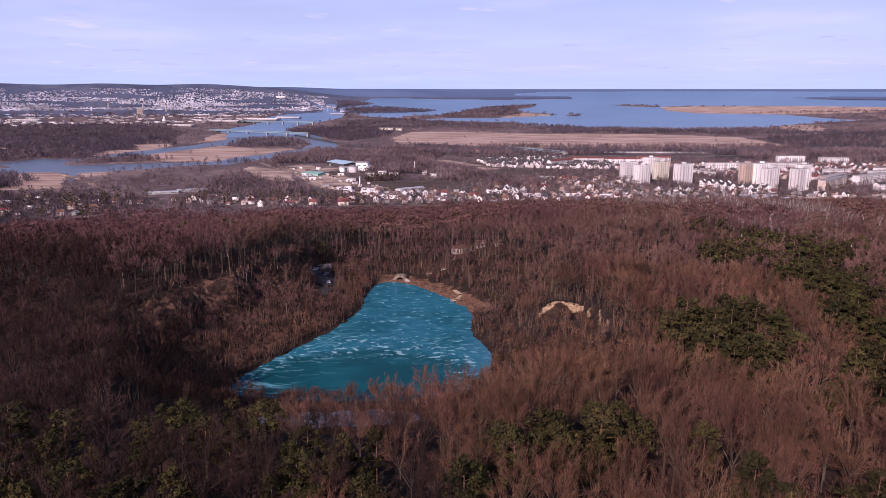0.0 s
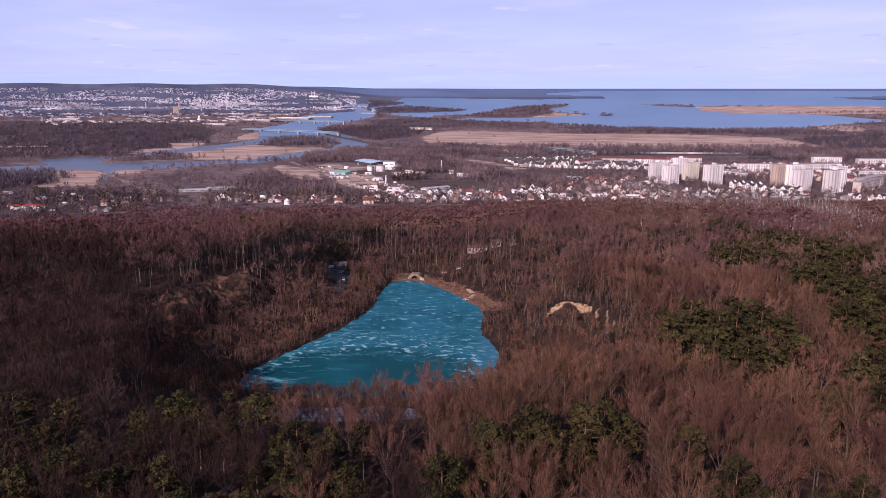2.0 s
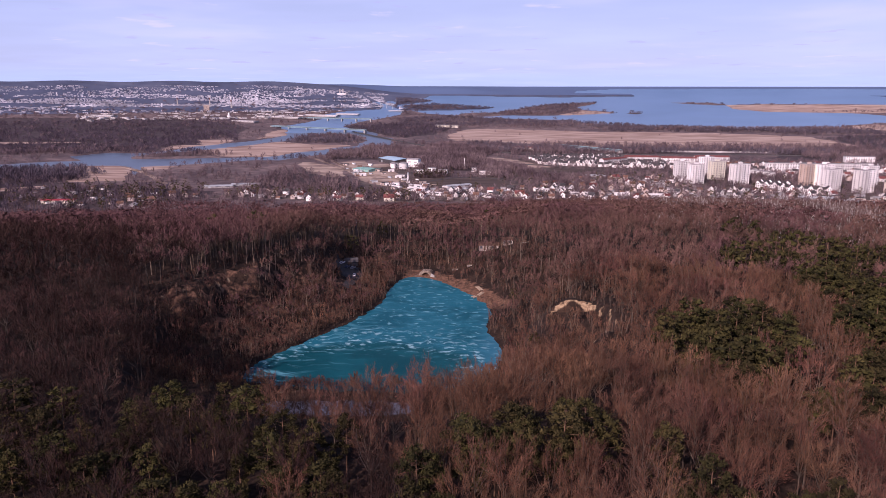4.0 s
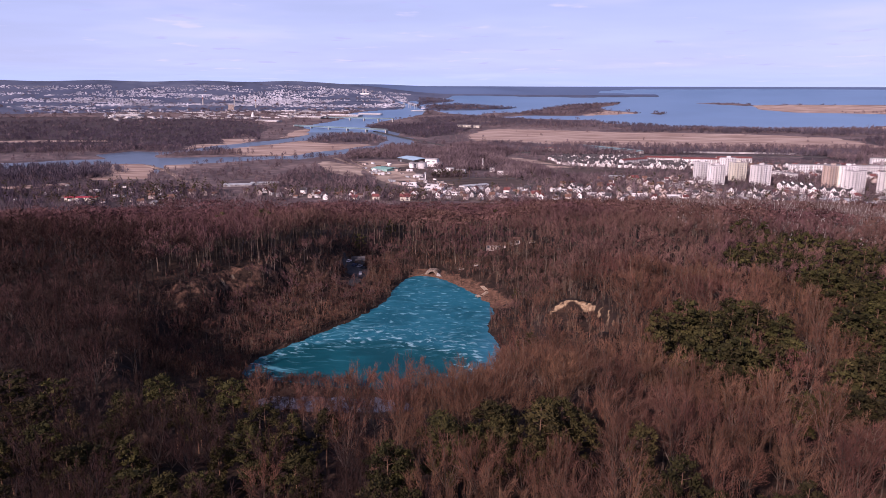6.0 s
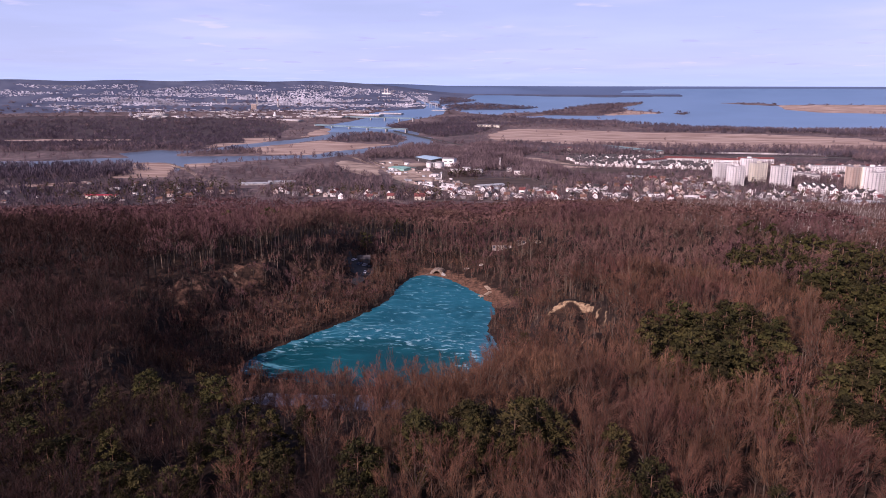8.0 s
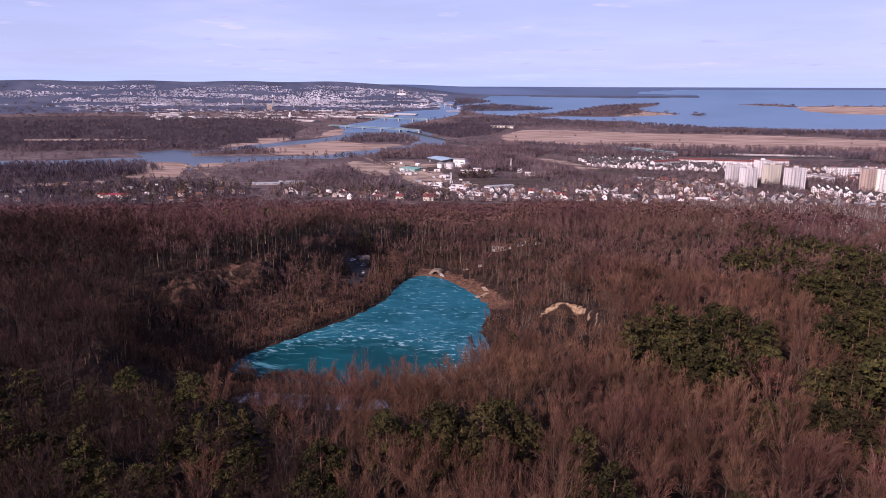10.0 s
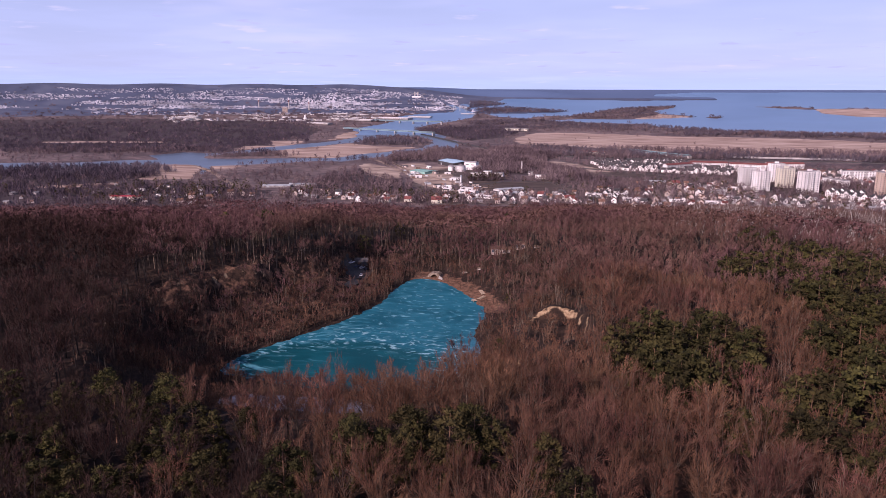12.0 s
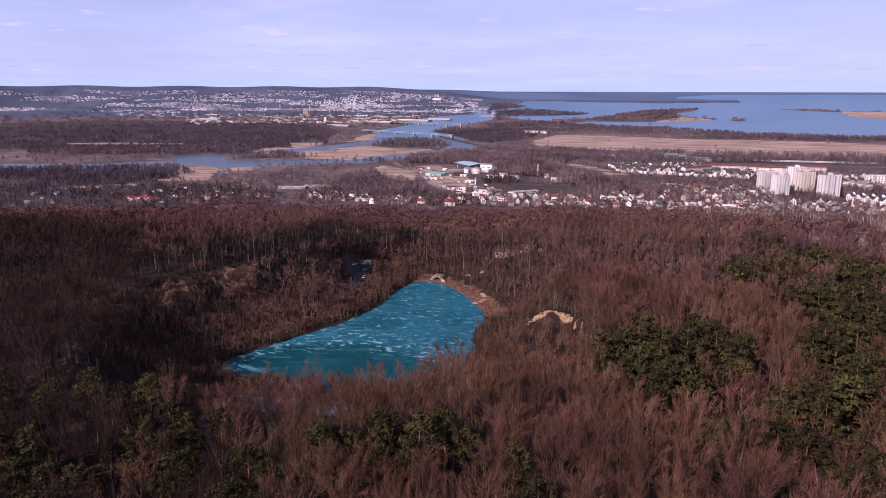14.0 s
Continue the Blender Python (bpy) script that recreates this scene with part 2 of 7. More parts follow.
def by_tree(m, low, high, hue):
    """Spreads brightness and hue from tree to tree, by the mesh attribute of joined trees or the object's own random number."""
    n, l = m.node_tree.nodes, m.node_tree.links
    b = n["Principled BSDF"]
    under = b.inputs["Base Color"].links[0].from_socket
    at = n.new("ShaderNodeAttribute")
    at.attribute_name = "tone"
    info = n.new("ShaderNodeObjectInfo")
    add = n.new("ShaderNodeMath")
    add.operation = "ADD"
    l.new(at.outputs["Fac"], add.inputs[0])
    l.new(info.outputs["Random"], add.inputs[1])
    fr = n.new("ShaderNodeMath")
    fr.operation = "FRACT"
    l.new(add.outputs[0], fr.inputs[0])
    val = n.new("ShaderNodeMapRange")
    val.inputs["To Min"].default_value, val.inputs["To Max"].default_value = low, high
    l.new(fr.outputs[0], val.inputs["Value"])
    again = n.new("ShaderNodeMath")
    again.operation = "MULTIPLY"
    again.inputs[1].default_value = 7.31
    l.new(fr.outputs[0], again.inputs[0])
    fr2 = n.new("ShaderNodeMath")
    fr2.operation = "FRACT"
    l.new(again.outputs[0], fr2.inputs[0])
    hu = n.new("ShaderNodeMapRange")
    hu.inputs["To Min"].default_value, hu.inputs["To Max"].default_value = 0.5 - hue, 0.5 + hue
    l.new(fr2.outputs[0], hu.inputs["Value"])
    hsv = n.new("ShaderNodeHueSaturation")
    l.new(hu.outputs["Result"], hsv.inputs["Hue"])
    l.new(val.outputs["Result"], hsv.inputs["Value"])
    l.new(under, hsv.inputs["Color"])
    l.new(hsv.outputs["Color"], b.inputs["Base Color"])


def patches(m, tint, size):
    """Whole stands of another tint within a wood, weighted westward to paint in the dimmer light there."""
    n, l = m.node_tree.nodes, m.node_tree.links
    b = n["Principled BSDF"]
    under = b.inputs["Base Color"].links[0].from_socket
    geo = n.new("ShaderNodeNewGeometry")
    t = n.new("ShaderNodeTexNoise")
    t.inputs["Scale"].default_value = 1.0 / size
    t.inputs["Detail"].default_value = 3
    l.new(geo.outputs["Position"], t.inputs["Vector"])
    xyz = n.new("ShaderNodeSeparateXYZ")
    l.new(geo.outputs["Position"], xyz.inputs[0])
    # more of the darker tint to the west, in place of shade
    west = n.new("ShaderNodeMapRange")
    for key, value in (("From Min", 0.0), ("From Max", -150.0), ("To Min", 0.0), ("To Max", 0.2)):
        west.inputs[key].default_value = value
    l.new(xyz.outputs["X"], west.inputs["Value"])
    both = n.new("ShaderNodeMath")
    both.operation = "ADD"
    l.new(t.outputs["Fac"], both.inputs[0])
    l.new(west.outputs["Result"], both.inputs[1])
    r = n.new("ShaderNodeMapRange")
    r.interpolation_type = "SMOOTHSTEP"
    r.inputs["From Min"].default_value, r.inputs["From Max"].default_value = 0.5, 0.64
    l.new(both.outputs[0], r.inputs["Value"])
    x = n.new("ShaderNodeMix")
    x.data_type = "RGBA"
    x.blend_type = "MULTIPLY"
    x.inputs[7].default_value = (*tint, 1)
    l.new(r.outputs["Result"], x.inputs[0])
    l.new(under, x.inputs[6])
    l.new(x.outputs[2], b.inputs["Base Color"])


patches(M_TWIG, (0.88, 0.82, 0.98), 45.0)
patches(M_HAZETWIG, (0.88, 0.82, 0.98), 90.0)
by_tree(M_TWIG, 0.72, 1.28, 0.008)
by_tree(M_SHADETWIG, 0.6, 1.4, 0.012)
by_tree(M_PINE, 0.6, 1.4, 0.02)
by_tree(M_PLAINWOOD, 0.78, 1.25, 0.02)
by_tree(M_SHADEBARK, 0.6, 1.2, 0.0)
by_tree(M_BARK, 0.6, 1.2, 0.0)
by_tree(M_HAZETWIG, 0.8, 1.2, 0.01)
by_tree(M_SHADEWOOD, 0.8, 1.2, 0.015)
by_tree(M_HAZEWOOD, 0.8, 1.2, 0.015)


def water_material(name, deep, shallow, rough, size):
    m = material(name, [deep, shallow], rough, size, 0.004, 0.0, spec=0.5)
    return m


M_WATER = water_material("lagoon_water", (0.1, 0.21, 0.37), (0.145, 0.275, 0.46), 0.3, 900)

M_RIVER = water_material("river_water", (0.06, 0.09, 0.13), (0.085, 0.12, 0.17), 0.3, 300)


def ice_material():
    """Thin turquoise ice with pale refrozen streaks and flecks over deep water."""
    m = bpy.data.materials.new("turquoise_ice")
    m.use_nodes = True
    n, l = m.node_tree.nodes, m.node_tree.links
    b = n["Principled BSDF"]
    b.inputs["Roughness"].default_value = 0.35
    b.inputs["Specular IOR Level"].default_value = 0.04
    tc = n.new("ShaderNodeTexCoord")
    warp = n.new("ShaderNodeTexNoise")
    warp.inputs["Scale"].default_value = 0.05
    warp.inputs["Detail"].default_value = 2
    l.new(tc.outputs["Object"], warp.inputs["Vector"])
    add = n.new("ShaderNodeVectorMath")
    add.operation = "MULTIPLY_ADD"
    add.inputs[1].default_value = (14, 14, 0)
    l.new(warp.outputs["Color"], add.inputs[0])
    l.new(tc.outputs["Object"], add.inputs[2])

    def field(scale, stretch, lo, hi, detail=3, turn=-28):
        mp = n.new("ShaderNodeMapping")
        mp.inputs["Scale"].default_value = stretch
        mp.inputs["Rotation"].default_value = (0, 0, radians(turn))
        t = n.new("ShaderNodeTexNoise")
        t.inputs["Scale"].default_value = scale
        t.inputs["Detail"].default_value = detail
        r = n.new("ShaderNodeMapRange")
        r.interpolation_type = "SMOOTHSTEP"
        r.inputs["From Min"].default_value = lo
        r.inputs["From Max"].default_value = hi
        l.new(add.outputs[0], mp.inputs["Vector"])
        l.new(mp.outputs["Vector"], t.inputs["Vector"])
        l.new(t.outputs["Fac"], r.inputs["Value"])
        return r.outputs["Result"]

    def blend(fac, a, c):
        x = n.new("ShaderNodeMix")
        x.data_type = "RGBA"
        l.new(fac, x.inputs[0])
        for sock, v in ((x.inputs[6], a), (x.inputs[7], c)):
            if isinstance(v, tuple):
                sock.default_value = (*v, 1)
            else:
                l.new(v, sock)
        return x.outputs[2]

    def ranged(value, lo, hi, top=1.0):
        r = n.new("ShaderNodeMapRange")
        r.interpolation_type = "SMOOTHSTEP"
        r.inputs["From Min"].default_value, r.inputs["From Max"].default_value, r.inputs["To Max"].default_value = lo, hi, top
        l.new(value, r.inputs["Value"])
        return r.outputs["Result"]

    def times(a, c):
        x = n.new("ShaderNodeMath")
        x.operation = "MULTIPLY"
        l.new(a, x.inputs[0])
        l.new(c, x.inputs[1])
        return x.outputs[0]

    # how far from the middle of the clear dark ice over the deepest part
    off = n.new("ShaderNodeVectorMath")
    off.operation = "MULTIPLY_ADD"
    off.inputs[1].default_value = (1 / 52, 1 / 38, 0)
    off.inputs[2].default_value = (28 / 52, -278 / 38, 0)
    l.new(add.outputs[0], off.inputs[0])
    ln = n.new("ShaderNodeVectorMath")
    ln.operation = "LENGTH"
    l.new(off.outputs[0], ln.inputs[0])
    frosted = ranged(ln.outputs["Value"], 0.88, 1.08)
    rim = times(ranged(ln.outputs["Value"], 0.72, 0.98), ranged(ln.outputs["Value"], 1.75, 1.05))
    clear = blend(field(0.05, (0.7, 1.3, 1), 0.4, 0.7), (0.0003, 0.064, 0.084), (0.0006, 0.094, 0.122))
    pale = blend(field(0.03, (0.8, 1.2, 1), 0.38, 0.62), (0.003, 0.098, 0.142), (0.007, 0.138, 0.2))
    pale = blend(field(0.16, (0.6, 1.5, 1), 0.48, 0.75, 6), pale, (0.024, 0.19, 0.265))
    c = blend(frosted, clear, pale)
    # fine mottling, wind-drawn streaks, and bright refrozen flecks thickest along the edge of the clear ice
    c = blend(times(field(0.2, (0.7, 1.1, 1), 0.5, 0.78, 7, -24), ranged(ln.outputs["Value"], 0.55, 1.0, 0.7)), c, (0.045, 0.245, 0.325))
    xyz = n.new("ShaderNodeSeparateXYZ")
    l.new(add.outputs[0], xyz.inputs[0])
    west = ranged(xyz.outputs["X"], -30.0, -62.0)
    c = blend(times(field(0.2, (0.28, 1.6, 1), 0.54, 0.72, 6, 18), west), c, (0.08, 0.31, 0.39))
    c = blend(times(field(0.34, (0.6, 1.1, 1), 0.585, 0.69, 4, -16), ranged(ln.outputs["Value"], 0.5, 0.9)), c, (0.14, 0.38, 0.46))
    c = blend(times(field(0.36, (0.6, 1.0, 1), 0.545, 0.66, 5, -12), rim), c, (0.26, 0.5, 0.57))
    # softer, bluer ice along the eastern shore
    c = blend(ranged(xyz.outputs["X"], 14.0, 30.0, 0.55), c, (0.045, 0.19, 0.3))
    l.new(c, b.inputs["Base Color"])
    return m


M_ICE = ice_material()
M_PALEICE = material("pale_pond_ice", [(0.05, 0.06, 0.085), (0.09, 0.1, 0.135), (0.15, 0.16, 0.2)], 0.4, 9, 0.4)

# ---- lie of the land ----
# True plan metres; beyond NEAR the plain is drawn together towards the eye's level, so that the skyline lies within the range of sight.
CX, CY, EZ, PZ = 38.0, 2.0, 119.4, -36.0
NEAR, RANGE = 2200.0, 2500.0


def drawn(x, y, h=0.0):
    """Plan metres and height over the plain to place and scale; works on numbers and arrays."""
    x, y = np.asarray(x, float), np.asarray(y, float)
    d = np.maximum(np.hypot(x - CX, y - CY), 1e-6)
    dd = np.where(d <= NEAR, d, NEAR + RANGE * np.maximum(d - NEAR, 0) / (np.maximum(d - NEAR, 0) + RANGE))
    s = dd / d
    return CX + (x - CX) * s, CY + (y - CY) * s, EZ + (PZ + h - EZ) * s, s


def inside(x, y, poly):
    x, y = np.asarray(x, float), np.asarray(y, float)
    res = np.zeros(x.shape, bool)
    px, py = poly[-1]
    for qx, qy in poly:
        hit = ((qy > y) != (py > y)) & (x < (px - qx) * (y - qy) / (py - qy + 1e-12) + qx)
        res ^= hit
        px, py = qx, qy
    return res


def shore_gap(x, y, poly):
    """Distance to an outline, negative within it."""
    x, y = np.asarray(x, float), np.asarray(y, float)
    best = np.full(x.shape, 1e9)
    px, py = poly[-1]
    for qx, qy in poly:
        ex, ey = qx - px, qy - py
        t = np.clip(((x - px) * ex + (y - py) * ey) / (ex * ex + ey * ey), 0, 1)
        best = np.minimum(best, np.hypot(x - px - t * ex, y - py - t * ey))
        px, py = qx, qy
    return np.where(inside(x, y, poly), -best, best)


def smooth(a, b, v):
    t = np.clip((np.asarray(v, float) - a) / (b - a), 0, 1)
    return t * t * (3 - 2 * t)


def rounded(poly, n=6):
    """A closed smooth outline through the corners."""
    out = []
    k = len(poly)
    for i in range(k):
        p0, p1, p2, p3 = (np.array(poly[(i + j) % k], float) for j in (-1, 0, 1, 2))
        for j in range(n):
            t = j / n
            out.append(tuple(0.5 * (2 * p1 + (p2 - p0) * t + (2 * p0 - 5 * p1 + 4 * p2 - p3) * t * t + (3 * p1 - p0 - 3 * p2 + p3) * t ** 3)))
    return out


def waves(x, y, size, seed=0.0):
    """A smooth uneven field from -1 to 1."""
    a = x / size + seed
    b = y / size - 1.7 * seed
    return (np.sin(1.9 * a + 1.3 * np.sin(1.1 * b + seed)) + np.sin(2.3 * b + 1.7 * np.sin(0.9 * a - seed)) + np.sin(1.3 * (a + b) + 2.0 * np.sin(0.7 * (a - b)))) / 3


LAKE = rounded([(-84, 260), (-86, 273), (-77, 295), (-66, 316), (-54, 341), (-47, 366), (-46, 395), (-43, 415), (-36, 425), (-22, 419), (-6, 401),
                (6, 383), (14, 360), (13, 331), (19, 314), (21, 294), (17, 276), (5, 261), (-25, 253.5), (-58, 255)])
POND = rounded([(-70, 231), (-69, 241), (-48, 244), (-22, 246), (-9, 242), (-11, 234), (-40, 230)])
LAGOON = [(2410, 3890), (2060, 3600), (1680, 3300), (1390, 3030), (1310, 2910), (925, 2715), (820, 2770), (580, 2830), (430, 3050),
          (350, 3200), (300, 3420), (-90, 3580), (-300, 3900), (-480, 4150), (-640, 4700), (-800, 5300), (-1000, 6200),
          (-1250, 7100), (-1700, 9450), (-1870, 11330), (-1080, 12360), (-100, 10980), (740, 10400), (1990, 11580), (2510, 15060),
          (1550, 17760), (2200, 24160), (5060, 37640), (11940, 45740), (30000, 46000), (30000, 3890)]
RIVER_UP = [(-2240, 10450), (-1390, 7100), (-970, 5520), (-870, 4850), (-1020, 4420), (-1030, 3980), (-910, 3550), (-870, 3100),
            (-875, 2795), (-870, 2680), (-780, 2505), (-700, 2220), (-720, 1995), (-775, 1895), (-795, 1810), (-835, 1640), (-815, 1585),
            (-745, 1655), (-710, 1760), (-630, 2005), (-620, 2195), (-575, 2385), (-490, 2245), (-400, 2120), (-400, 2280), (-510, 2540),
            (-625, 2715), (-650, 3100), (-610, 3480), (-590, 3970), (-680, 4620), (-830, 5230), (-1300, 7100), (-2060, 9930)]
RIVER_LOW = [(-490, 2245), (-420, 2150), (-390, 2050), (-385, 1845), (-420, 1790), (-470, 1670), (-520, 1560), (-605, 1510), (-695, 1480),
             (-795, 1475), (-830, 1520), (-805, 1560), (-830, 1610), (-875, 1590), (-940, 1585), (-970, 1510), (-895, 1410), (-1045, 1320),
             (-1225, 1260), (-1600, 1150), (-1700, 1080), (-1400, 1090), (-1075, 1150), (-1020, 1195), (-900, 1250), (-815, 1330), (-750, 1335),
             (-725, 1305), (-649, 1190), (-640, 1190), (-683, 1269), (-710, 1320), (-645, 1360), (-525, 1465), (-465, 1465), (-440, 1545),
             (-405, 1610), (-350, 1680), (-340, 1825), (-300, 1895), (-330, 2120), (-420, 2250)]
ISLES = [[(-260, 3745), (-270, 4140), (-150, 4345), (-65, 4240), (155, 5435), (330, 6250), (715, 6970), (885, 7250), (800, 6625), (535, 5520), (515, 4870), (670, 4550), (650, 4330), (440, 4065), (280, 3925), (25, 3925), (-150, 3695)],
         [(-665, 4615), (-865, 5915), (-670, 6425), (-325, 5860), (-95, 5380), (-140, 5010), (-295, 4810), (-465, 4625)],
         [(-930, 5900), (-1430, 8935), (-1305, 9410), (-815, 7660), (-825, 7005), (-890, 6300)],
         [(1890, 6390), (2390, 6820), (3190, 6590), (3940, 6370), (2410, 3890), (2090, 3670), (2070, 3890), (2100, 4410), (1830, 4560), (1640, 4610), (1600, 5220)],
         [(6200, 13000), (8030, 14900), (9600, 14000), (9600, 11500), (6040, 9800), (5520, 9810), (5670, 11180)],
         [(1570, 7070), (1810, 7330), (2010, 6830), (1810, 6190), (1650, 6600)],
         [(710, 4320), (780, 4460), (830, 4310), (730, 4140)],
         [(3940, 6390), (9000, 6300), (9000, 3800), (2410, 3890)]]
REEDS = [[(-180, 2195), (-140, 2605), (-65, 2640), (345, 2505), (735, 2475), (970, 2330), (960, 1995), (815, 1935), (665, 1850), (495, 1860), (220, 1895), (105, 1925), (-50, 2035), (-130, 2035)],
         [(-740, 1655), (-710, 1760), (-620, 1965), (-530, 1880), (-395, 1870), (-420, 1790), (-470, 1670), (-520, 1560), (-610, 1520)],
         [(-845, 1655), (-870, 1790), (-805, 1835), (-895, 1975), (-810, 2045), (-765, 1955), (-785, 1790)],
         [(-735, 2055), (-805, 2415), (-805, 2575), (-695, 2220)],
         [(-845, 1315), (-805, 1340), (-745, 1320), (-671, 1220), (-620, 1113), (-700, 1080)],
         [(-710, 1315), (-700, 1335), (-645, 1340), (-629, 1287), (-660, 1244)],
         [(1340, 2910), (1530, 3150), (1600, 3000), (1430, 2680), (1330, 2710)],
         [(1640, 4610), (1600, 5220), (1890, 6390), (3190, 6590), (3940, 6370), (3000, 4900), (2100, 4410), (1830, 4560)],
         [(500, 4730), (640, 4410), (590, 4140), (410, 3820), (300, 4000)],
         [(-1505, 1750), (-1550, 1805), (-1390, 1880), (-1190, 1895), (-1160, 1855), (-1330, 1805)],
         [(-795, 950), (-815, 975), (-770, 1005), (-720, 1040), (-700, 1010), (-745, 970)]]
SOILS = [[(-405, 1380), (-398, 1440), (-300, 1330), (-258, 1200), (-290, 1190), (-350, 1280)], [(-335, 1450), (-285, 1485), (-222, 1340), (-255, 1310)],
         [(-31, 1571), (10, 1560), (107, 1385), (67, 1356), (-11, 1453)], [(-330, 1400), (-270, 1430), (-200, 1270), (-180, 1180), (-250, 1230)],
         [(500, 985), (420, 1010), (640, 1030), (650, 990)], [(-300, 1390), (-215, 1400), (-150, 1150), (-170, 1080), (-230, 1150)]]
PLOUGHED = [[(100, 1361), (186, 1346), (168, 1262), (90, 1222)], [(-230, 1340), (-200, 1365), (-190, 1300), (-214, 1268)],
            [(-144, 1182), (-68, 1205), (1, 1191), (54, 1082), (-25, 1069), (-76, 1040), (-125, 1100)]]
TOWNS = [[(-120, 950), (60, 1590), (420, 1560), (950, 1560), (1000, 1000), (500, 950)],
         [(-400, 940), (-390, 1010), (-120, 1090), (-100, 940)],
         [(-290, 1400), (-120, 1400), (-60, 1060), (-150, 960), (-220, 1120)]]
WOODS = [([(-190, 1420), (-230, 1640), (-150, 1900), (20, 1850), (-20, 1600), (-30, 1470), (60, 1340), (70, 1230), (0, 1215), (-50, 1300), (-140, 1290)], 5.6),
         ([(-370, 1480), (-400, 1640), (-330, 1820), (-200, 1700), (-220, 1500), (-290, 1500)], 7.0),
         ([(20, 1830), (700, 1850), (900, 1800), (420, 1690), (30, 1620)], 9.5),
         ([(600, 1560), (700, 1830), (1250, 1800), (1200, 1500), (860, 1560)], 10.0),
         ([(-420, 1180), (-380, 1260), (-300, 1230), (-200, 1080), (-240, 1010), (-380, 1060)], 13.0),
         ([(-400, 960), (-390, 1030), (-220, 1040), (-130, 1000), (-150, 950)], 19.0),
         ([(-700, 820), (-640, 1060), (-420, 1010), (-400, 940), (-520, 790)], 19.0),
         ([(-1000, 700), (-900, 1060), (-700, 1080), (-640, 700)], 14.0),
         ([(-1150, 1020), (-1080, 1130), (-820, 1230), (-680, 1120), (-760, 1060)], 9.0),
         ([(420, 1150), (400, 1240), (500, 1280), (520, 1200)], 7.0),
         ([(60, 1100), (70, 1220), (170, 1230), (150, 1130)], 8.0),
         ([(-140, 1185), (-140, 1198), (-82, 1221), (-82, 1208)], 4.0)]
FAR_WOODS = [[(-2200, 1500), (-3000, 2600), (-2600, 3300), (-1900, 3350), (-1250, 3050), (-960, 2600), (-850, 2150), (-900, 2000), (-830, 1860), (-900, 1680), (-1100, 1640)],
             [(-640, 2700), (-560, 2900), (-300, 3000), (-180, 2700), (-220, 2300), (-300, 2150), (-430, 2350)], [(960, 1950), (1000, 2300), (1500, 2600), (2600, 3100), (2800, 2400), (1500, 1850)]]
# wooded islands, shore belts and hedges: outline and how many trees
STANDS = [([(-80, 4010), (155, 5435), (330, 6250), (715, 6970), (885, 7250), (815, 6770), (575, 5950), (485, 5060), (470, 4510), (285, 4030), (25, 4005)], 420), (ISLES[1], 300), (ISLES[2], 240),
          ([(-595, 1895), (-630, 2120), (-485, 2200), (-390, 1975), (-480, 1920)], 260),
          ([(-395, 2660), (-505, 3405), (-265, 3720), (80, 3290), (330, 3235), (485, 2990), (430, 2700), (250, 2780), (-15, 2890), (-225, 2690)], 900),
          ([(375, 2500), (465, 2985), (705, 2795), (875, 2690), (1130, 2620), (1400, 2650), (1400, 2480), (1015, 2440), (780, 2500), (525, 2520)], 1100),
          ([(-105, 1800), (-90, 1960), (10, 1900), (140, 1830), (300, 1800), (480, 1800), (810, 1770), (760, 1690), (445, 1690), (200, 1720), (15, 1695)], 700),
          ([(-1010, 1100), (-1050, 1240), (-900, 1290), (-790, 1270), (-700, 1190), (-730, 1090), (-850, 1060)], 420)]


def forest_edge(x):
    """How far north the hillside wood reaches."""
    x = np.asarray(x, float)
    return np.interp(x, (-900, -700, -530, -420, -330, -250, -177, -120, -60, 8, 76, 150, 220, 355, 500, 900), (435, 558, 655, 712, 746, 765, 757, 798, 830, 852, 868, 888, 892, 882, 888, 915)) + 5 * np.sin(x / 23.0)


def plateau(x, y):
    x, y = np.asarray(x, float), np.asarray(y, float)
    p = 22.0 + 7.0 * smooth(-60, -130, x) * smooth(230, 300, y) + 2.5 * waves(x, y, 55.0)
    p = p * (1 - 0.55 * np.exp(-(((x + 22) / 55) ** 2 + ((y - 455) / 55) ** 2)))
    e = forest_edge(x)
    return p + (PZ - p) * smooth(e - 460, e + 10, y)


def cirque(x, y):
    """The old sand pit east of the lake: 1 along its rim."""
    return np.hypot((x - 53) / 16, (y - 284) / 31)


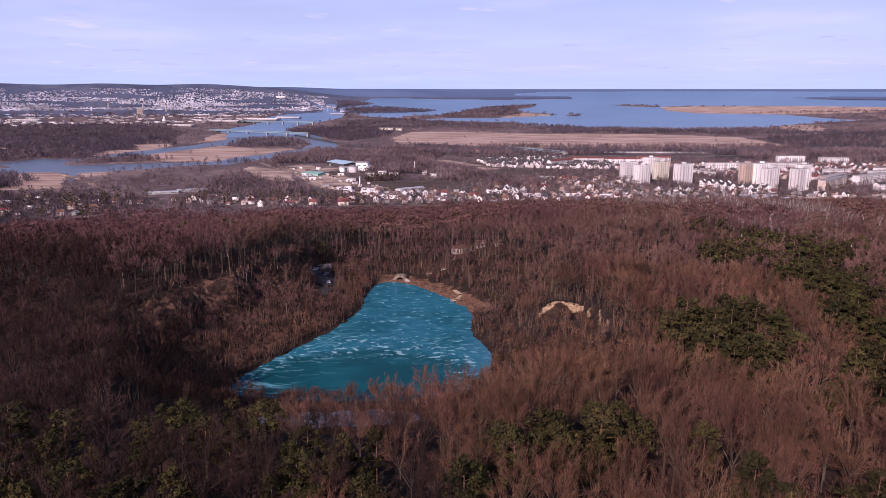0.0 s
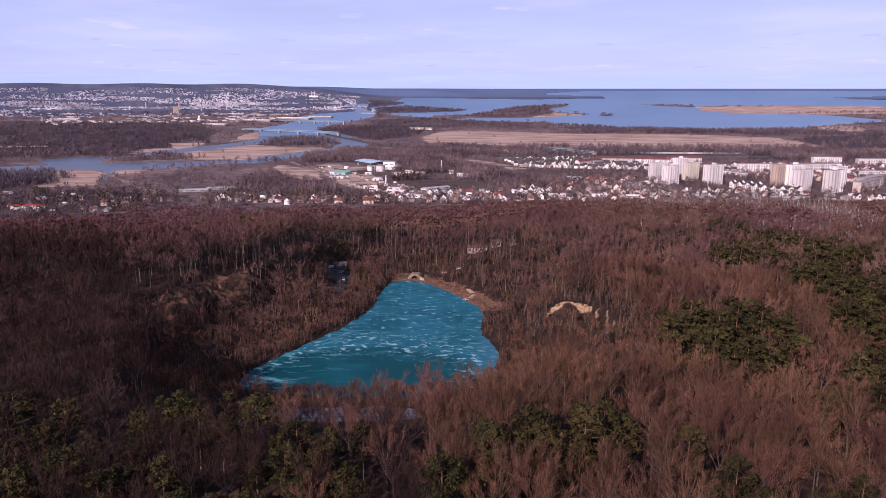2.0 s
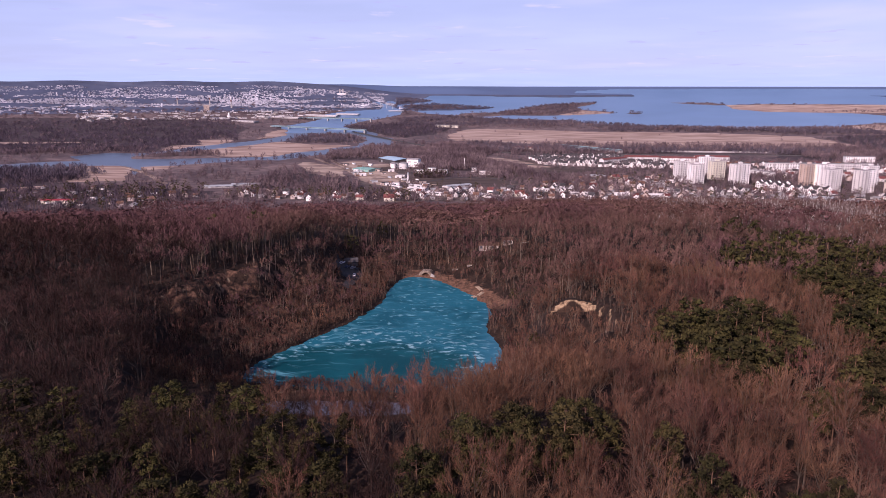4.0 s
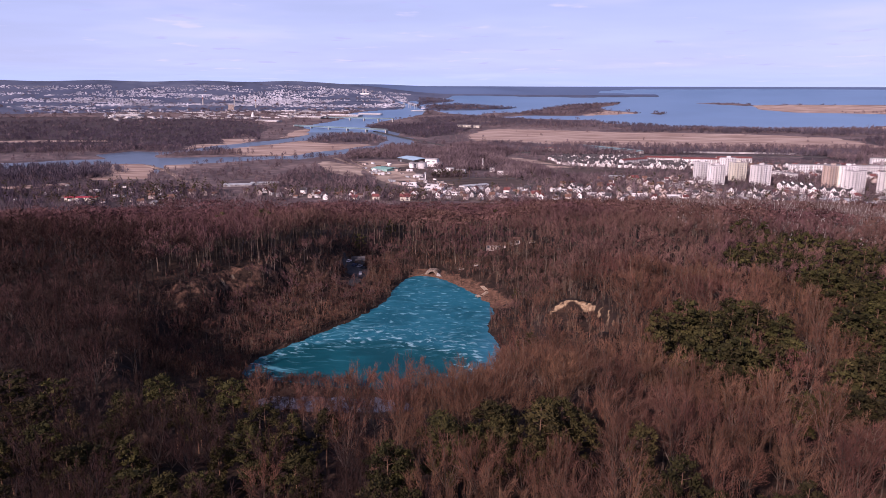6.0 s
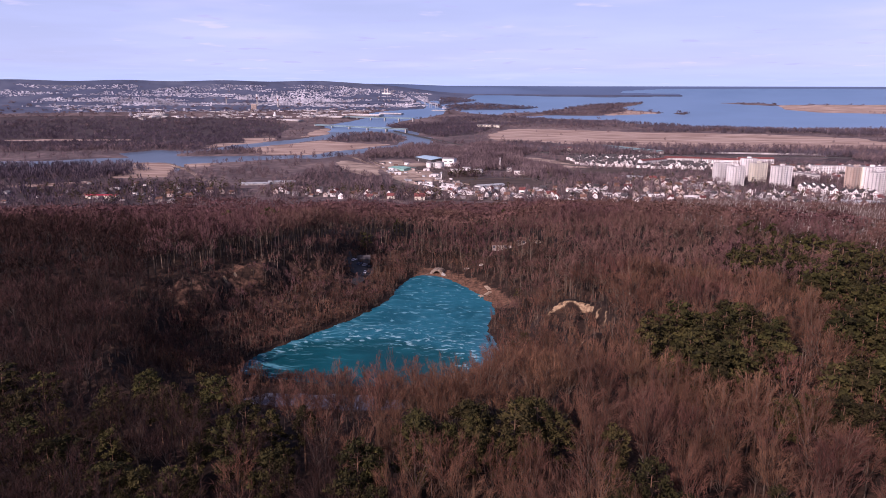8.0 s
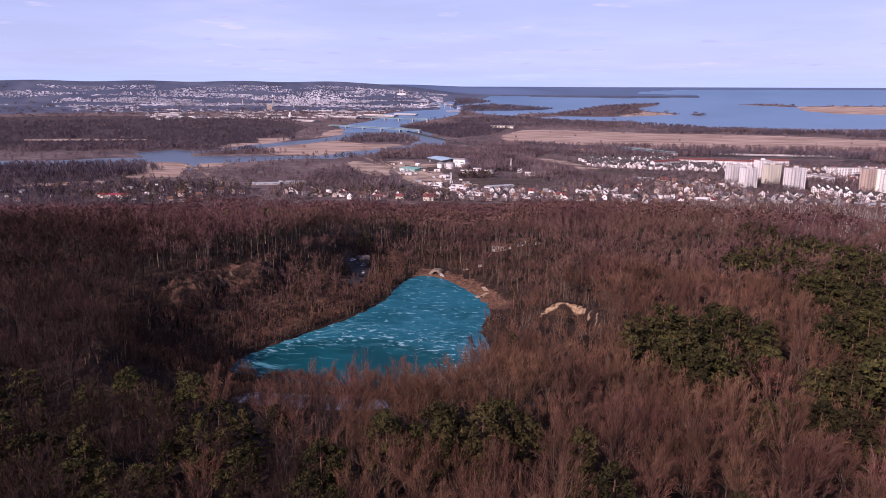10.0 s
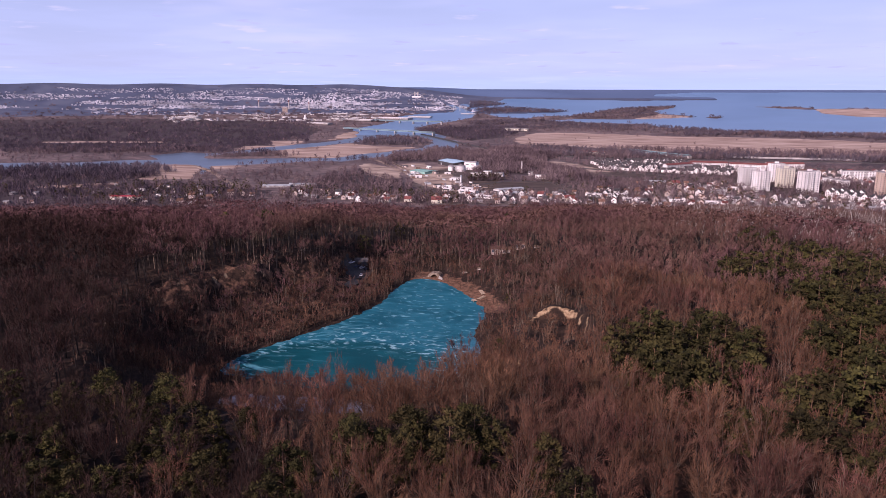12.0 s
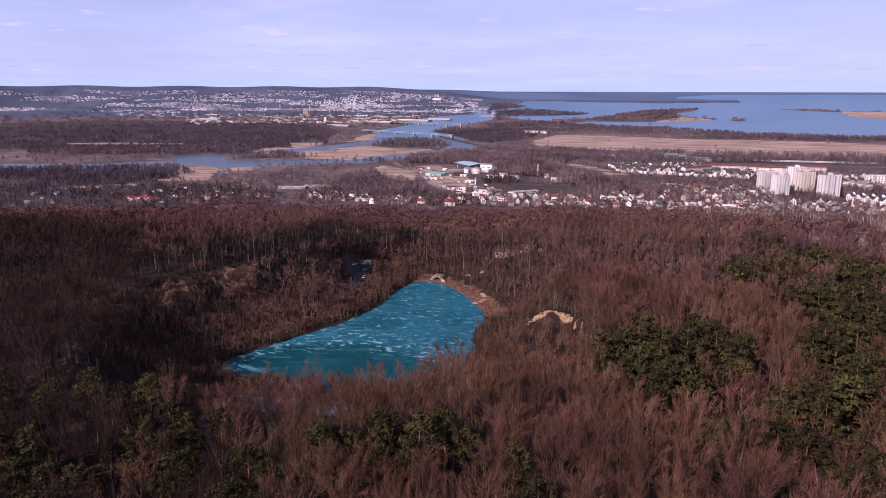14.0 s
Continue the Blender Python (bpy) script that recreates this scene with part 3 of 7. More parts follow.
def land(x, y):
    """Ground height before the drawing together: hills, quarry bowl, plain and the far hills, over true plan metres."""
    x, y = np.asarray(x, float), np.asarray(y, float)
    d = np.hypot(x - CX, y - CY)
    az = np.degrees(np.arctan2(x - CX, y - CY))
    z = plateau(x, y)
    z = z + (PZ - z) * smooth(1300, 2000, d)
    nearby = (np.abs(x + 30) < 260) & (np.abs(y - 330) < 260)
    if nearby.any():
        xn, yn = x[nearby], y[nearby]
        gap = np.minimum(shore_gap(xn, yn, LAKE), shore_gap(xn, yn, POND) + 2)
        gap = gap + 1.3 * waves(xn, yn, 4.0, 6.0) * smooth(-12, -2, -np.abs(gap)) + 0.6 * waves(xn, yn, 1.4, 1.0) * smooth(-6, -1, -np.abs(gap))
        wide = 50 + 6 * waves(xn, yn, 18.0, 2.0)
        t = gap / wide
        rise = 0.40 * smooth(0.0, 0.75, t) + 0.60 * smooth(0.62, 0.98, t + 0.05 * waves(xn, yn, 16.0, 4.0))
        zn = z[nearby] * rise + 0.35 * smooth(0, 3, gap)
        hollow = cirque(xn, yn)
        rimtop = 14.0 + 8.0 * smooth(36, 54, xn) + 6.0 * smooth(276, 252, yn) * smooth(54, 62, xn)
        mound = rimtop * smooth(2.1, 1.05, hollow) * smooth(236, 250, yn + 16 * smooth(60, 52, xn) * -1) * smooth(5, 17, gap)
        zn = np.maximum(zn, mound)
        drop = 4.8 * smooth(40, 50, xn)
        floor = rimtop - drop + drop * smooth(0.84, 1.0, hollow + 0.02 * waves(xn, yn, 5.0, 3.0)) + 40 * smooth(250, 232, yn)
        zn = np.where((hollow < 1.0) & (gap > 6), np.minimum(zn, floor), zn)
        zn = zn + (1.1 * waves(xn, yn, 2.9, 5.0) + 0.7 * waves(xn, yn, 1.3, 2.0)) * smooth(33, 41, gap) * smooth(56, 50, gap) * smooth(-50, -62, xn)
        zn = np.where(gap < 0, -3.0 * smooth(0, -9, gap), zn)
        z[nearby] = zn
    hill = smooth(6800, 13500, d) * smooth(-6, -17, az) * (185 + 50 * smooth(-8, -22, az) + 10 * np.sin(az * 0.9))
    hill = hill + 130 * smooth(12500, 18000, d) * smooth(1, -5, az) * smooth(-17, -8, az)
    far_rise = 26 * smooth(40000, 120000, d)
    return z + np.where(az < 4, np.maximum(hill, 0), 0) + far_rise * (az >= 4)


def in_any(x, y, polys):
    res = np.zeros(np.shape(x), bool)
    for p in polys:
        res |= inside(x, y, p)
    return res


def wobble(x, y):
    """Uneven edges for the outlines of fields and shores."""
    d = np.hypot(x - CX, y - CY)
    a = np.minimum(9.0, d * 0.004)
    return x + a * waves(x, y, 60.0, 1.0) + 0.4 * a * waves(x, y, 17.0, 3.0), y + 2.2 * a * waves(x, y, 75.0, 5.0)


def water_gap(x, y):
    """Signed distance to river and lagoon, negative on the water."""
    xw, yw = wobble(x, y)
    g = np.minimum(np.minimum(shore_gap(xw, yw, LAGOON), shore_gap(xw, yw, RIVER_UP)), shore_gap(xw, yw, RIVER_LOW))
    for p in ISLES:
        g = np.maximum(g, -shore_gap(xw, yw, p))
    return g


def is_water(x, y):
    xw, yw = wobble(x, y)
    w = inside(xw, yw, LAGOON) | inside(xw, yw, RIVER_UP) | inside(xw, yw, RIVER_LOW)
    return w & ~in_any(xw, yw, ISLES)


def mesh_object(name, verts, faces, mats, slots=None, parent=None, kind="", label="", category="", smooth_faces=False):
    """A mesh from arrays of vertices and of triangles or quads."""
    me = bpy.data.meshes.new(name)
    verts = np.asarray(verts, np.float32)
    faces = np.asarray(faces, np.int32)
    k = faces.shape[1]
    me.vertices.add(len(verts))
    me.vertices.foreach_set("co", verts.ravel())
    me.loops.add(faces.size)
    me.loops.foreach_set("vertex_index", faces.ravel())
    me.polygons.add(len(faces))
    me.polygons.foreach_set("loop_start", np.arange(0, faces.size, k, dtype=np.int32))
    for m in mats:
        me.materials.append(m)
    if slots is not None:
        me.polygons.foreach_set("material_index", np.asarray(slots, np.int32))
    me.polygons.foreach_set("use_smooth", np.full(len(faces), smooth_faces))
    me.update(calc_edges=True)
    me.validate()
    ob = new(name, me)
    if parent is not None:
        ob.parent = parent
    return tagged(ob, label, category, "", kind)


def sheet(azs, ds):
    """Vertices and quads of a fan of the ground over azimuths (degrees) and distances."""
    a, d = np.meshgrid(np.radians(azs), ds, indexing="ij")
    x, y = CX + d * np.sin(a), CY + d * np.cos(a)
    n, k = a.shape
    i = np.arange(n - 1)[:, None] * k + np.arange(k - 1)[None, :]
    quads = np.stack([i, i + 1, i + k + 1, i + k], -1).reshape(-1, 4)
    return x.ravel(), y.ravel(), quads


def build_ground():
    near = np.concatenate([[0.5, 20, 40, 60, 80], np.arange(100, 250, 4.0), np.arange(250, 450, 1.7), np.arange(450, 480, 3.0), np.arange(480, 900, 7.0)])
    inv = np.linspace(1 / 900, 1 / 400000, 230)
    ds = np.concatenate([near, 1 / inv])
    coarse = np.concatenate([near[::6], 1 / inv[::12], [400000]])
    parts = [(np.arange(-54, 42.01, 0.4), ds), (np.arange(42, 306.01, 4.0), coarse)]
    vx, vy, vz, fq, slots, sand, bank = [], [], [], [], [], [], []
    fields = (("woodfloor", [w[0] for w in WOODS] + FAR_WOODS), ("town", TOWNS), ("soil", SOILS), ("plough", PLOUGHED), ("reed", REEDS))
    cover = {key: [] for key, polys in fields}
    base = 0
    wv, wf, ws, wbase = [], [], [], 0
    for azs, dist in parts:
        x, y, q = sheet(azs, dist)
        h = land(x, y)
        cx, cy = x[q].mean(1), y[q].mean(1)
        slot = np.ones(len(q), int)
        d = np.hypot(cx - CX, cy - CY)
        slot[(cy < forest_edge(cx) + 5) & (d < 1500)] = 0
        xw, yw = wobble(cx, cy)
        # far ground takes the haze-blue colours, bluest farthest out
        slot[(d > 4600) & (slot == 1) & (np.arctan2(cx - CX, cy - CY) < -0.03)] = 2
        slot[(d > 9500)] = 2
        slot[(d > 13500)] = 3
        gap = shore_gap(x, y, LAKE)
        rim = cirque(x, y)
        bluff = smooth(0.87, 0.94, rim + 0.04 * waves(x, y, 5.0, 2.0)) * smooth(1.06, 1.0, rim) * (0.82 + 0.45 * waves(x, y, 2.6, 3.0)) * smooth(246, 253, y) * smooth(8, 14, gap) * smooth(37, 44, x)
        crest = smooth(38, 44, gap) * smooth(53, 49, gap) * smooth(1.0, 0.8, np.hypot((x + 105) / 62, (y - 322) / 46))
        spots = np.maximum(0, waves(x, y, 2.8, 9.0))
        shore = smooth(20, 9, gap + 2.5 * waves(x, y, 5.0, 4.0)) * smooth(-48, -40, x) * smooth(352, 370, y)
        sand.append(np.maximum(0.75 * bluff, 0.8 * crest * spots))
        west = smooth(2, 9, gap) * smooth(50, 40, gap) * smooth(-42, -54, x) * smooth(268, 288, y) * (0.5 + 0.12 * waves(x, y, 6.0, 2.0))
        bank.append(np.maximum(np.maximum(0.52 * crest, 0.68 * shore), west))
        dv = np.hypot(x - CX, y - CY)
        edge = np.maximum(3.0, dv * 0.004)
        xv, yv = wobble(x, y)
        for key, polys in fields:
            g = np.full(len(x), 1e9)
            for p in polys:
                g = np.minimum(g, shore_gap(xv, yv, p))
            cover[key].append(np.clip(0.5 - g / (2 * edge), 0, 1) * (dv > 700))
        wet = np.where(dv > 950, water_gap(x, y), 1e6)
        lift = np.clip(wet / edge, -1, 1) * 1.3 - 1.3
        w = wet[q].min(1) < edge[q].max(1) * 1.2
        gx, gy, gz, s = drawn(x, y, h + np.where(wet < 1e5, lift, 0) - PZ)
        vx.append(gx), vy.append(gy), vz.append(gz)
        fq.append(q + base)
        slots.append(slot)
        base += len(x)
        if w.any():
            used, idx = np.unique(q[w], return_inverse=True)
            ux, uy, uz, s = drawn(x[used], y[used], np.minimum(h[used] - PZ, 0.3) - 1.3)
            wv.append(np.stack([ux, uy, uz], -1))
            wf.append(idx.reshape(-1, 4) + wbase)
            ws.append(((d[w] < 2480) & (cx[w] < -250)).astype(int))
            wbase += len(used)
    v = np.stack([np.concatenate(vx), np.concatenate(vy), np.concatenate(vz)], -1)
    earth = mesh_object("ground", v, np.concatenate(fq)[:, ::-1], [M_LITTER, M_SCRUB, M_HAZEHILL, M_HAZELAND], np.concatenate(slots),
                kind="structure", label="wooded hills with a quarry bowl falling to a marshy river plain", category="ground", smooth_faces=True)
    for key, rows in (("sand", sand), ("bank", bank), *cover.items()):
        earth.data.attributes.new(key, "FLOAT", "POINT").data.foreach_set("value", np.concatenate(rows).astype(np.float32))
    mesh_object("water", np.concatenate(wv), np.concatenate(wf)[:, ::-1], [M_WATER, M_RIVER], np.concatenate(ws), kind="structure",
                label="wide blue lagoon and winding river arms", category="water", smooth_faces=True)


def flat_water(name, outline, z, mat, label, category, grow):
    cx = sum(p[0] for p in outline) / len(outline)
    cy = sum(p[1] for p in outline) / len(outline)
    bm = bmesh.new()
    vs = []
    for x, y in outline:
        r = math.hypot(x - cx, y - cy)
        k = (r + grow) / r
        vs.append(bm.verts.new((cx + (x - cx) * k, cy + (y - cy) * k, z)))
    f = bm.faces.new(vs)
    if f.normal.z < 0:
        f.normal_flip()
    bmesh.ops.triangulate(bm, faces=bm.faces[:])
    bmesh.ops.recalc_face_normals(bm, faces=bm.faces[:])
    me = bpy.data.meshes.new(name)
    bm.to_mesh(me)
    bm.free()
    me.materials.append(mat)
    return tagged(new(name, me), label, category, "", "structure")


build_ground()
flat_water("lake_water", LAKE, 0.1, M_ICE, "turquoise quarry lake under thin streaked ice", "lake", 5.0)
flat_water("pond_water", POND, 0.1, M_PALEICE, "narrow frozen pond behind a strip of trees", "pond", 3.0)

# ---- trees ----
RNG = np.random.default_rng(7)


def tube(points, radii, sides):
    """A tapered tube along points; returns vertices and triangles."""
    pts = np.asarray(points, float)
    v, f = [], []
    for i, (p, r) in enumerate(zip(pts, radii)):
        t = pts[min(i + 1, len(pts) - 1)] - pts[max(i - 1, 0)]
        t = t / (np.linalg.norm(t) + 1e-9)
        a = np.cross(t, (0.0, 1.0, 0.1) if abs(t[1]) < 0.9 else (1.0, 0.0, 0.0))
        a /= np.linalg.norm(a)
        b = np.cross(t, a)
        for k in range(sides):
            w = 2 * math.pi * k / sides
            v.append(p + r * (math.cos(w) * a + math.sin(w) * b))
    for i in range(len(pts) - 1):
        for k in range(sides):
            a0, a1 = i * sides + k, i * sides + (k + 1) % sides
            f += [(a0, a1, a1 + sides), (a0, a1 + sides, a0 + sides)]
    return np.array(v), np.array(f)


def gather(pieces):
    """Joins (vertices, triangles) pieces."""
    v, f, n = [], [], 0
    for pv, pf in pieces:
        v.append(np.asarray(pv, float))
        f.append(np.asarray(pf, int) + n)
        n += len(pv)
    return np.concatenate(v), np.concatenate(f)


def along(a, b, u):
    return a + (b - a) * u


def slips(bases, ways, outs, lengths, widths, rng, tilt=0.35):
    """Thin pointed slips, one triangle each, from their bases along their ways."""
    bases, ways, outs = np.asarray(bases), np.asarray(ways), np.asarray(outs)
    ways = ways / np.linalg.norm(ways, axis=1)[:, None]
    side = np.cross(ways, outs / (np.linalg.norm(outs, axis=1)[:, None] + 0.1) + rng.normal(0, tilt, outs.shape))
    side *= (np.asarray(widths) / (np.linalg.norm(side, axis=1) + 1e-6) / 2)[:, None]
    v = np.stack([bases - side, bases + side, bases + ways * np.asarray(lengths)[:, None]], 1).reshape(-1, 3)
    return v, np.arange(len(v)).reshape(-1, 3)


def bare_tree(rng, height, limbs, forks, twigs, wide, span=0.06, spread=0.27, sides=3, fork=(0.3, 0.42)):
    """A leafless broadleaf: a trunk that parts into rising limbs, forked branches and a domed crown of fine twigs."""
    r0 = 0.0105 * height
    knee = np.array([*rng.normal(0, 0.012 * height, 2), height * rng.uniform(*fork)])
    heart = np.array([knee[0], knee[1], height * 0.5])
    wood = [tube([(0, 0, -0.8), knee], [r0 * 1.25, r0 * 0.85], sides)]
    axes = []
    for i in range(limbs):
        turn = 2.4 * i + rng.normal(0, 0.35)
        lean = math.sqrt((i + 0.6) / limbs) * rng.uniform(0.8, 1.08)
        end = heart + height * np.array([math.cos(turn) * spread * lean, math.sin(turn) * spread * lean, 0.46 * math.sqrt(max(0.05, 1 - (0.88 * min(lean, 1.0)) ** 2)) * rng.uniform(0.86, 1.04)])
        start = along(knee, np.array([0, 0, height * 0.62]), rng.uniform(0, 0.7) * (1 - lean) if lean < 1 else 0.0)
        mid = along(start, end, 0.5) + height * np.array([math.cos(turn) * 0.025, math.sin(turn) * 0.025, -0.02])
        wood.append(tube([start, mid, end], [r0 * 0.5, r0 * 0.3, 0.03], 3))
        axes.append((mid, end, 1.0))
        for k in range(forks):
            u = 0.15 + 0.7 * (k + rng.random()) / forks
            a = along(mid, end, u) if k % 2 else along(start, mid, 0.4 + 0.6 * u)
            out = (a - heart) * (1, 1, 0.35)
            out = out / (np.linalg.norm(out) + 0.2)
            way = out * rng.uniform(0.3, 0.8) + rng.normal(0, 0.5, 3) + (0, 0, 0.75)
            way /= np.linalg.norm(way)
            tip = a + way * height * rng.uniform(0.11, 0.19)
            wood.append(tube([a, tip], [r0 * 0.22, 0.025], 3))
            axes.append((a, tip, 0.8))
    weight = np.array([np.linalg.norm(b - a) for a, b, w in axes])
    pick = rng.choice(len(axes), twigs, p=weight / weight.sum())
    u = rng.uniform(0.05, 0.95, twigs) ** 0.8
    starts, ends = np.array([a for a, b, w in axes])[pick], np.array([b for a, b, w in axes])[pick]
    base = starts + (ends - starts) * u[:, None]
    axis = (ends - starts) / np.linalg.norm(ends - starts, axis=1)[:, None]
    out = base - heart
    far = out / (np.linalg.norm(out, axis=1)[:, None] + 0.1)
    way = axis * 0.5 + far * 0.45 + rng.normal(0, 0.36, base.shape) + (0, 0, 0.2)
    base = base + rng.normal(0, 0.018 * height, base.shape)
    return gather(wood), slips(base, way, out, height * span * rng.uniform(0.55, 1.4, twigs), wide * rng.uniform(0.6, 1.3, twigs), rng)


def haze_tree(rng, height, twigs, wide, span=0.06, spread=0.27):
    """A leafless broadleaf seen from afar: a trunk and a domed, lumpy haze of twigs."""
    r0 = 0.011 * height
    heart = np.array([0, 0, height * 0.5])
    wood = [tube([(0, 0, -0.8), (0, 0, height * 0.8)], [r0 * 1.2, 0.06], 3)]
    lumps = 7
    turn = 2.4 * np.arange(lumps) + rng.normal(0, 0.3, lumps)
    lean = np.sqrt((np.arange(lumps) + 0.3) / lumps)
    mids = heart + height * np.stack([np.cos(turn) * lean * spread * 0.7, np.sin(turn) * lean * spread * 0.7, 0.1 + 0.27 * np.sqrt(1 - 0.8 * lean ** 2) * rng.uniform(0.85, 1.15, lumps)], -1)
    pick = rng.integers(0, lumps, twigs)
    far = rng.normal(0, 1, (twigs, 3)) + (0, 0, 0.75)
    far /= np.linalg.norm(far, axis=1)[:, None]
    base = mids[pick] + far * height * np.array([0.13, 0.13, 0.11]) * rng.uniform(0.55, 1.1, twigs)[:, None]
    way = rng.normal(0, 0.3, base.shape) + (0, 0, 0.8)
    way = way - far * (way * far).sum(1)[:, None] * 0.95
    return gather(wood), slips(base, way, far, height * span * rng.uniform(0.6, 1.4, twigs), wide * rng.uniform(0.6, 1.3, twigs), rng, 0.06)


def thicket_tree(rng, height, twigs, wide, spread=0.3):
    """A small far tree: a short stem under an upright, uneven brush of twigs that reaches almost to the ground."""
    wood = tube([(0, 0, -0.5), (0, 0, height * 0.45)], [height * 0.02, 0.05], 3)
    a = 2.4 * np.arange(twigs) + rng.normal(0, 0.4, twigs)
    u = (np.arange(twigs) + rng.random(twigs)) / twigs
    z = height * (0.04 + 0.66 * u)
    r = height * spread * np.sqrt(np.clip(1 - (u - 0.25) ** 2 * 1.5, 0.05, 1)) * np.sqrt(rng.random(twigs))
    base = np.stack([np.cos(a) * r, np.sin(a) * r, z], -1)
    out = np.stack([np.cos(a), np.sin(a), 0.25 + u], -1)
    way = rng.normal(0, 0.22, base.shape) + np.stack([np.cos(a) * 0.25, np.sin(a) * 0.25, np.full(twigs, 1.0)], -1)
    return wood, slips(base, way, out, height * rng.uniform(0.22, 0.36, twigs), wide * rng.uniform(0.6, 1.3, twigs), rng, 0.1)


BALL = np.array([(0, 0, 1), (0.894, 0, 0.447), (0.276, 0.851, 0.447), (-0.724, 0.526, 0.447), (-0.724, -0.526, 0.447), (0.276, -0.851, 0.447),
                 (0.724, 0.526, -0.447), (-0.276, 0.851, -0.447), (-0.894, 0, -0.447), (-0.276, -0.851, -0.447), (0.724, -0.526, -0.447), (0, 0, -1)])
BALL_FACES = np.array([(0, 1, 2), (0, 2, 3), (0, 3, 4), (0, 4, 5), (0, 5, 1), (1, 6, 2), (2, 7, 3), (3, 8, 4), (4, 9, 5), (5, 10, 1),
                       (6, 7, 2), (7, 8, 3), (8, 9, 4), (9, 10, 5), (10, 6, 1), (11, 7, 6), (11, 8, 7), (11, 9, 8), (11, 10, 9), (11, 6, 10)])


def pine_tree(rng, height, clumps, tufts, size, broad=1.0):
    """A pine: a tall trunk, short boughs and a crown of dense needle clumps, each a ragged cushion of tufts."""
    r0 = 0.014 * height
    lean = rng.normal(0, 0.02 * height, 2)
    top = np.array([lean[0], lean[1], height * 0.95])
    wood = [tube([(0, 0, -0.8), top * 0.5, top], [r0 * 1.2, r0 * 0.75, 0.05], 5 if clumps > 12 else 3)]
    low = rng.uniform(0.34, 0.48)
    pieces, tv, tf, n = [], [], [], 0
    for i in range(clumps):
        u = low + (1.0 - low) * (i + 0.6) / clumps
        turn = 2.4 * i + rng.normal(0, 0.4)
        reach = height * 0.2 * broad * math.sqrt(max(0.02, 1 - ((u - low * 0.9) / (1.03 - low * 0.9)) ** 2)) * rng.uniform(0.6, 1.15)
        start = top * (u - 0.05)
        end = top * u + np.array([math.cos(turn) * reach, math.sin(turn) * reach, 0.0])
        wood.append(tube([start, end], [r0 * 0.14, 0.02], 3))
        r = height * rng.uniform(0.055, 0.09) * broad * (2.1 / math.sqrt(clumps) + 0.48)
        squash = np.array([r, r, r * rng.uniform(0.55, 0.75)])
        core = BALL * squash * 0.55 * rng.uniform(0.8, 1.2, (12, 1)) + end
        pieces.append((core, BALL_FACES))
        out = rng.normal(0, 1, (tufts, 3)) + (0, 0, 0.45)
        out /= np.linalg.norm(out, axis=1)[:, None]
        p = end + out * squash * rng.uniform(0.62, 1.1, tufts)[:, None]
        way = out * 0.5 + rng.normal(0, 0.55, out.shape) + (0, 0, 0.3)
        way /= np.linalg.norm(way, axis=1)[:, None]
        side = np.cross(way, out + rng.normal(0, 0.35, out.shape))
        side /= np.linalg.norm(side, axis=1)[:, None] + 1e-6
        s = (size * rng.uniform(0.6, 1.3, tufts))[:, None]
        quad = np.stack([p - way * s * 0.45, p + side * s * 0.25, p + way * s * 0.6, p - side * s * 0.25], 1).reshape(-1, 3)
        k = 4 * np.arange(tufts)[:, None]
        pieces.append((quad, np.concatenate([k + (0, 1, 2), k + (0, 2, 3)])))
    return gather(wood), gather(pieces)


def joined(name, kinds, spots, mats, label, category):
    """ONE mesh out of many trees. spots: kind, x, y, z, scale, turn, breadth."""
    v, f, s, n, tone = [], [], [], 0, []
    spots = np.asarray(spots, float)
    rng = np.random.default_rng(len(spots))
    for k, (wood, crown) in enumerate(kinds):
        sel = spots[spots[:, 0].astype(int) == k]
        if not len(sel):
            continue
        verts, faces = gather([wood, crown])
        slot = np.concatenate([np.zeros(len(wood[1]), int), np.ones(len(crown[1]), int)])
        c, si = np.cos(sel[:, 5]), np.sin(sel[:, 5])
        sc, br = sel[:, 4], sel[:, 4] * sel[:, 6]
        x = (verts[None, :, 0] * c[:, None] - verts[None, :, 1] * si[:, None]) * br[:, None] + sel[:, 1][:, None]
        y = (verts[None, :, 0] * si[:, None] + verts[None, :, 1] * c[:, None]) * br[:, None] + sel[:, 2][:, None]
        z = verts[None, :, 2] * sc[:, None] + sel[:, 3][:, None]
        v.append(np.stack([x, y, z], -1).reshape(-1, 3))
        f.append((faces[None] + (np.arange(len(sel)) * len(verts))[:, None, None] + n).reshape(-1, 3))
        s.append(np.tile(slot, len(sel)))
        tone.append(np.repeat(rng.random(len(sel)), len(verts)))
        n += len(sel) * len(verts)
    ob = mesh_object(name, np.concatenate(v), np.concatenate(f), mats, np.concatenate(s), kind="stuff", label=label, category=category)
    ob.data.attributes.new("tone", "FLOAT", "POINT").data.foreach_set("value", np.concatenate(tone).astype(np.float32))
    return ob


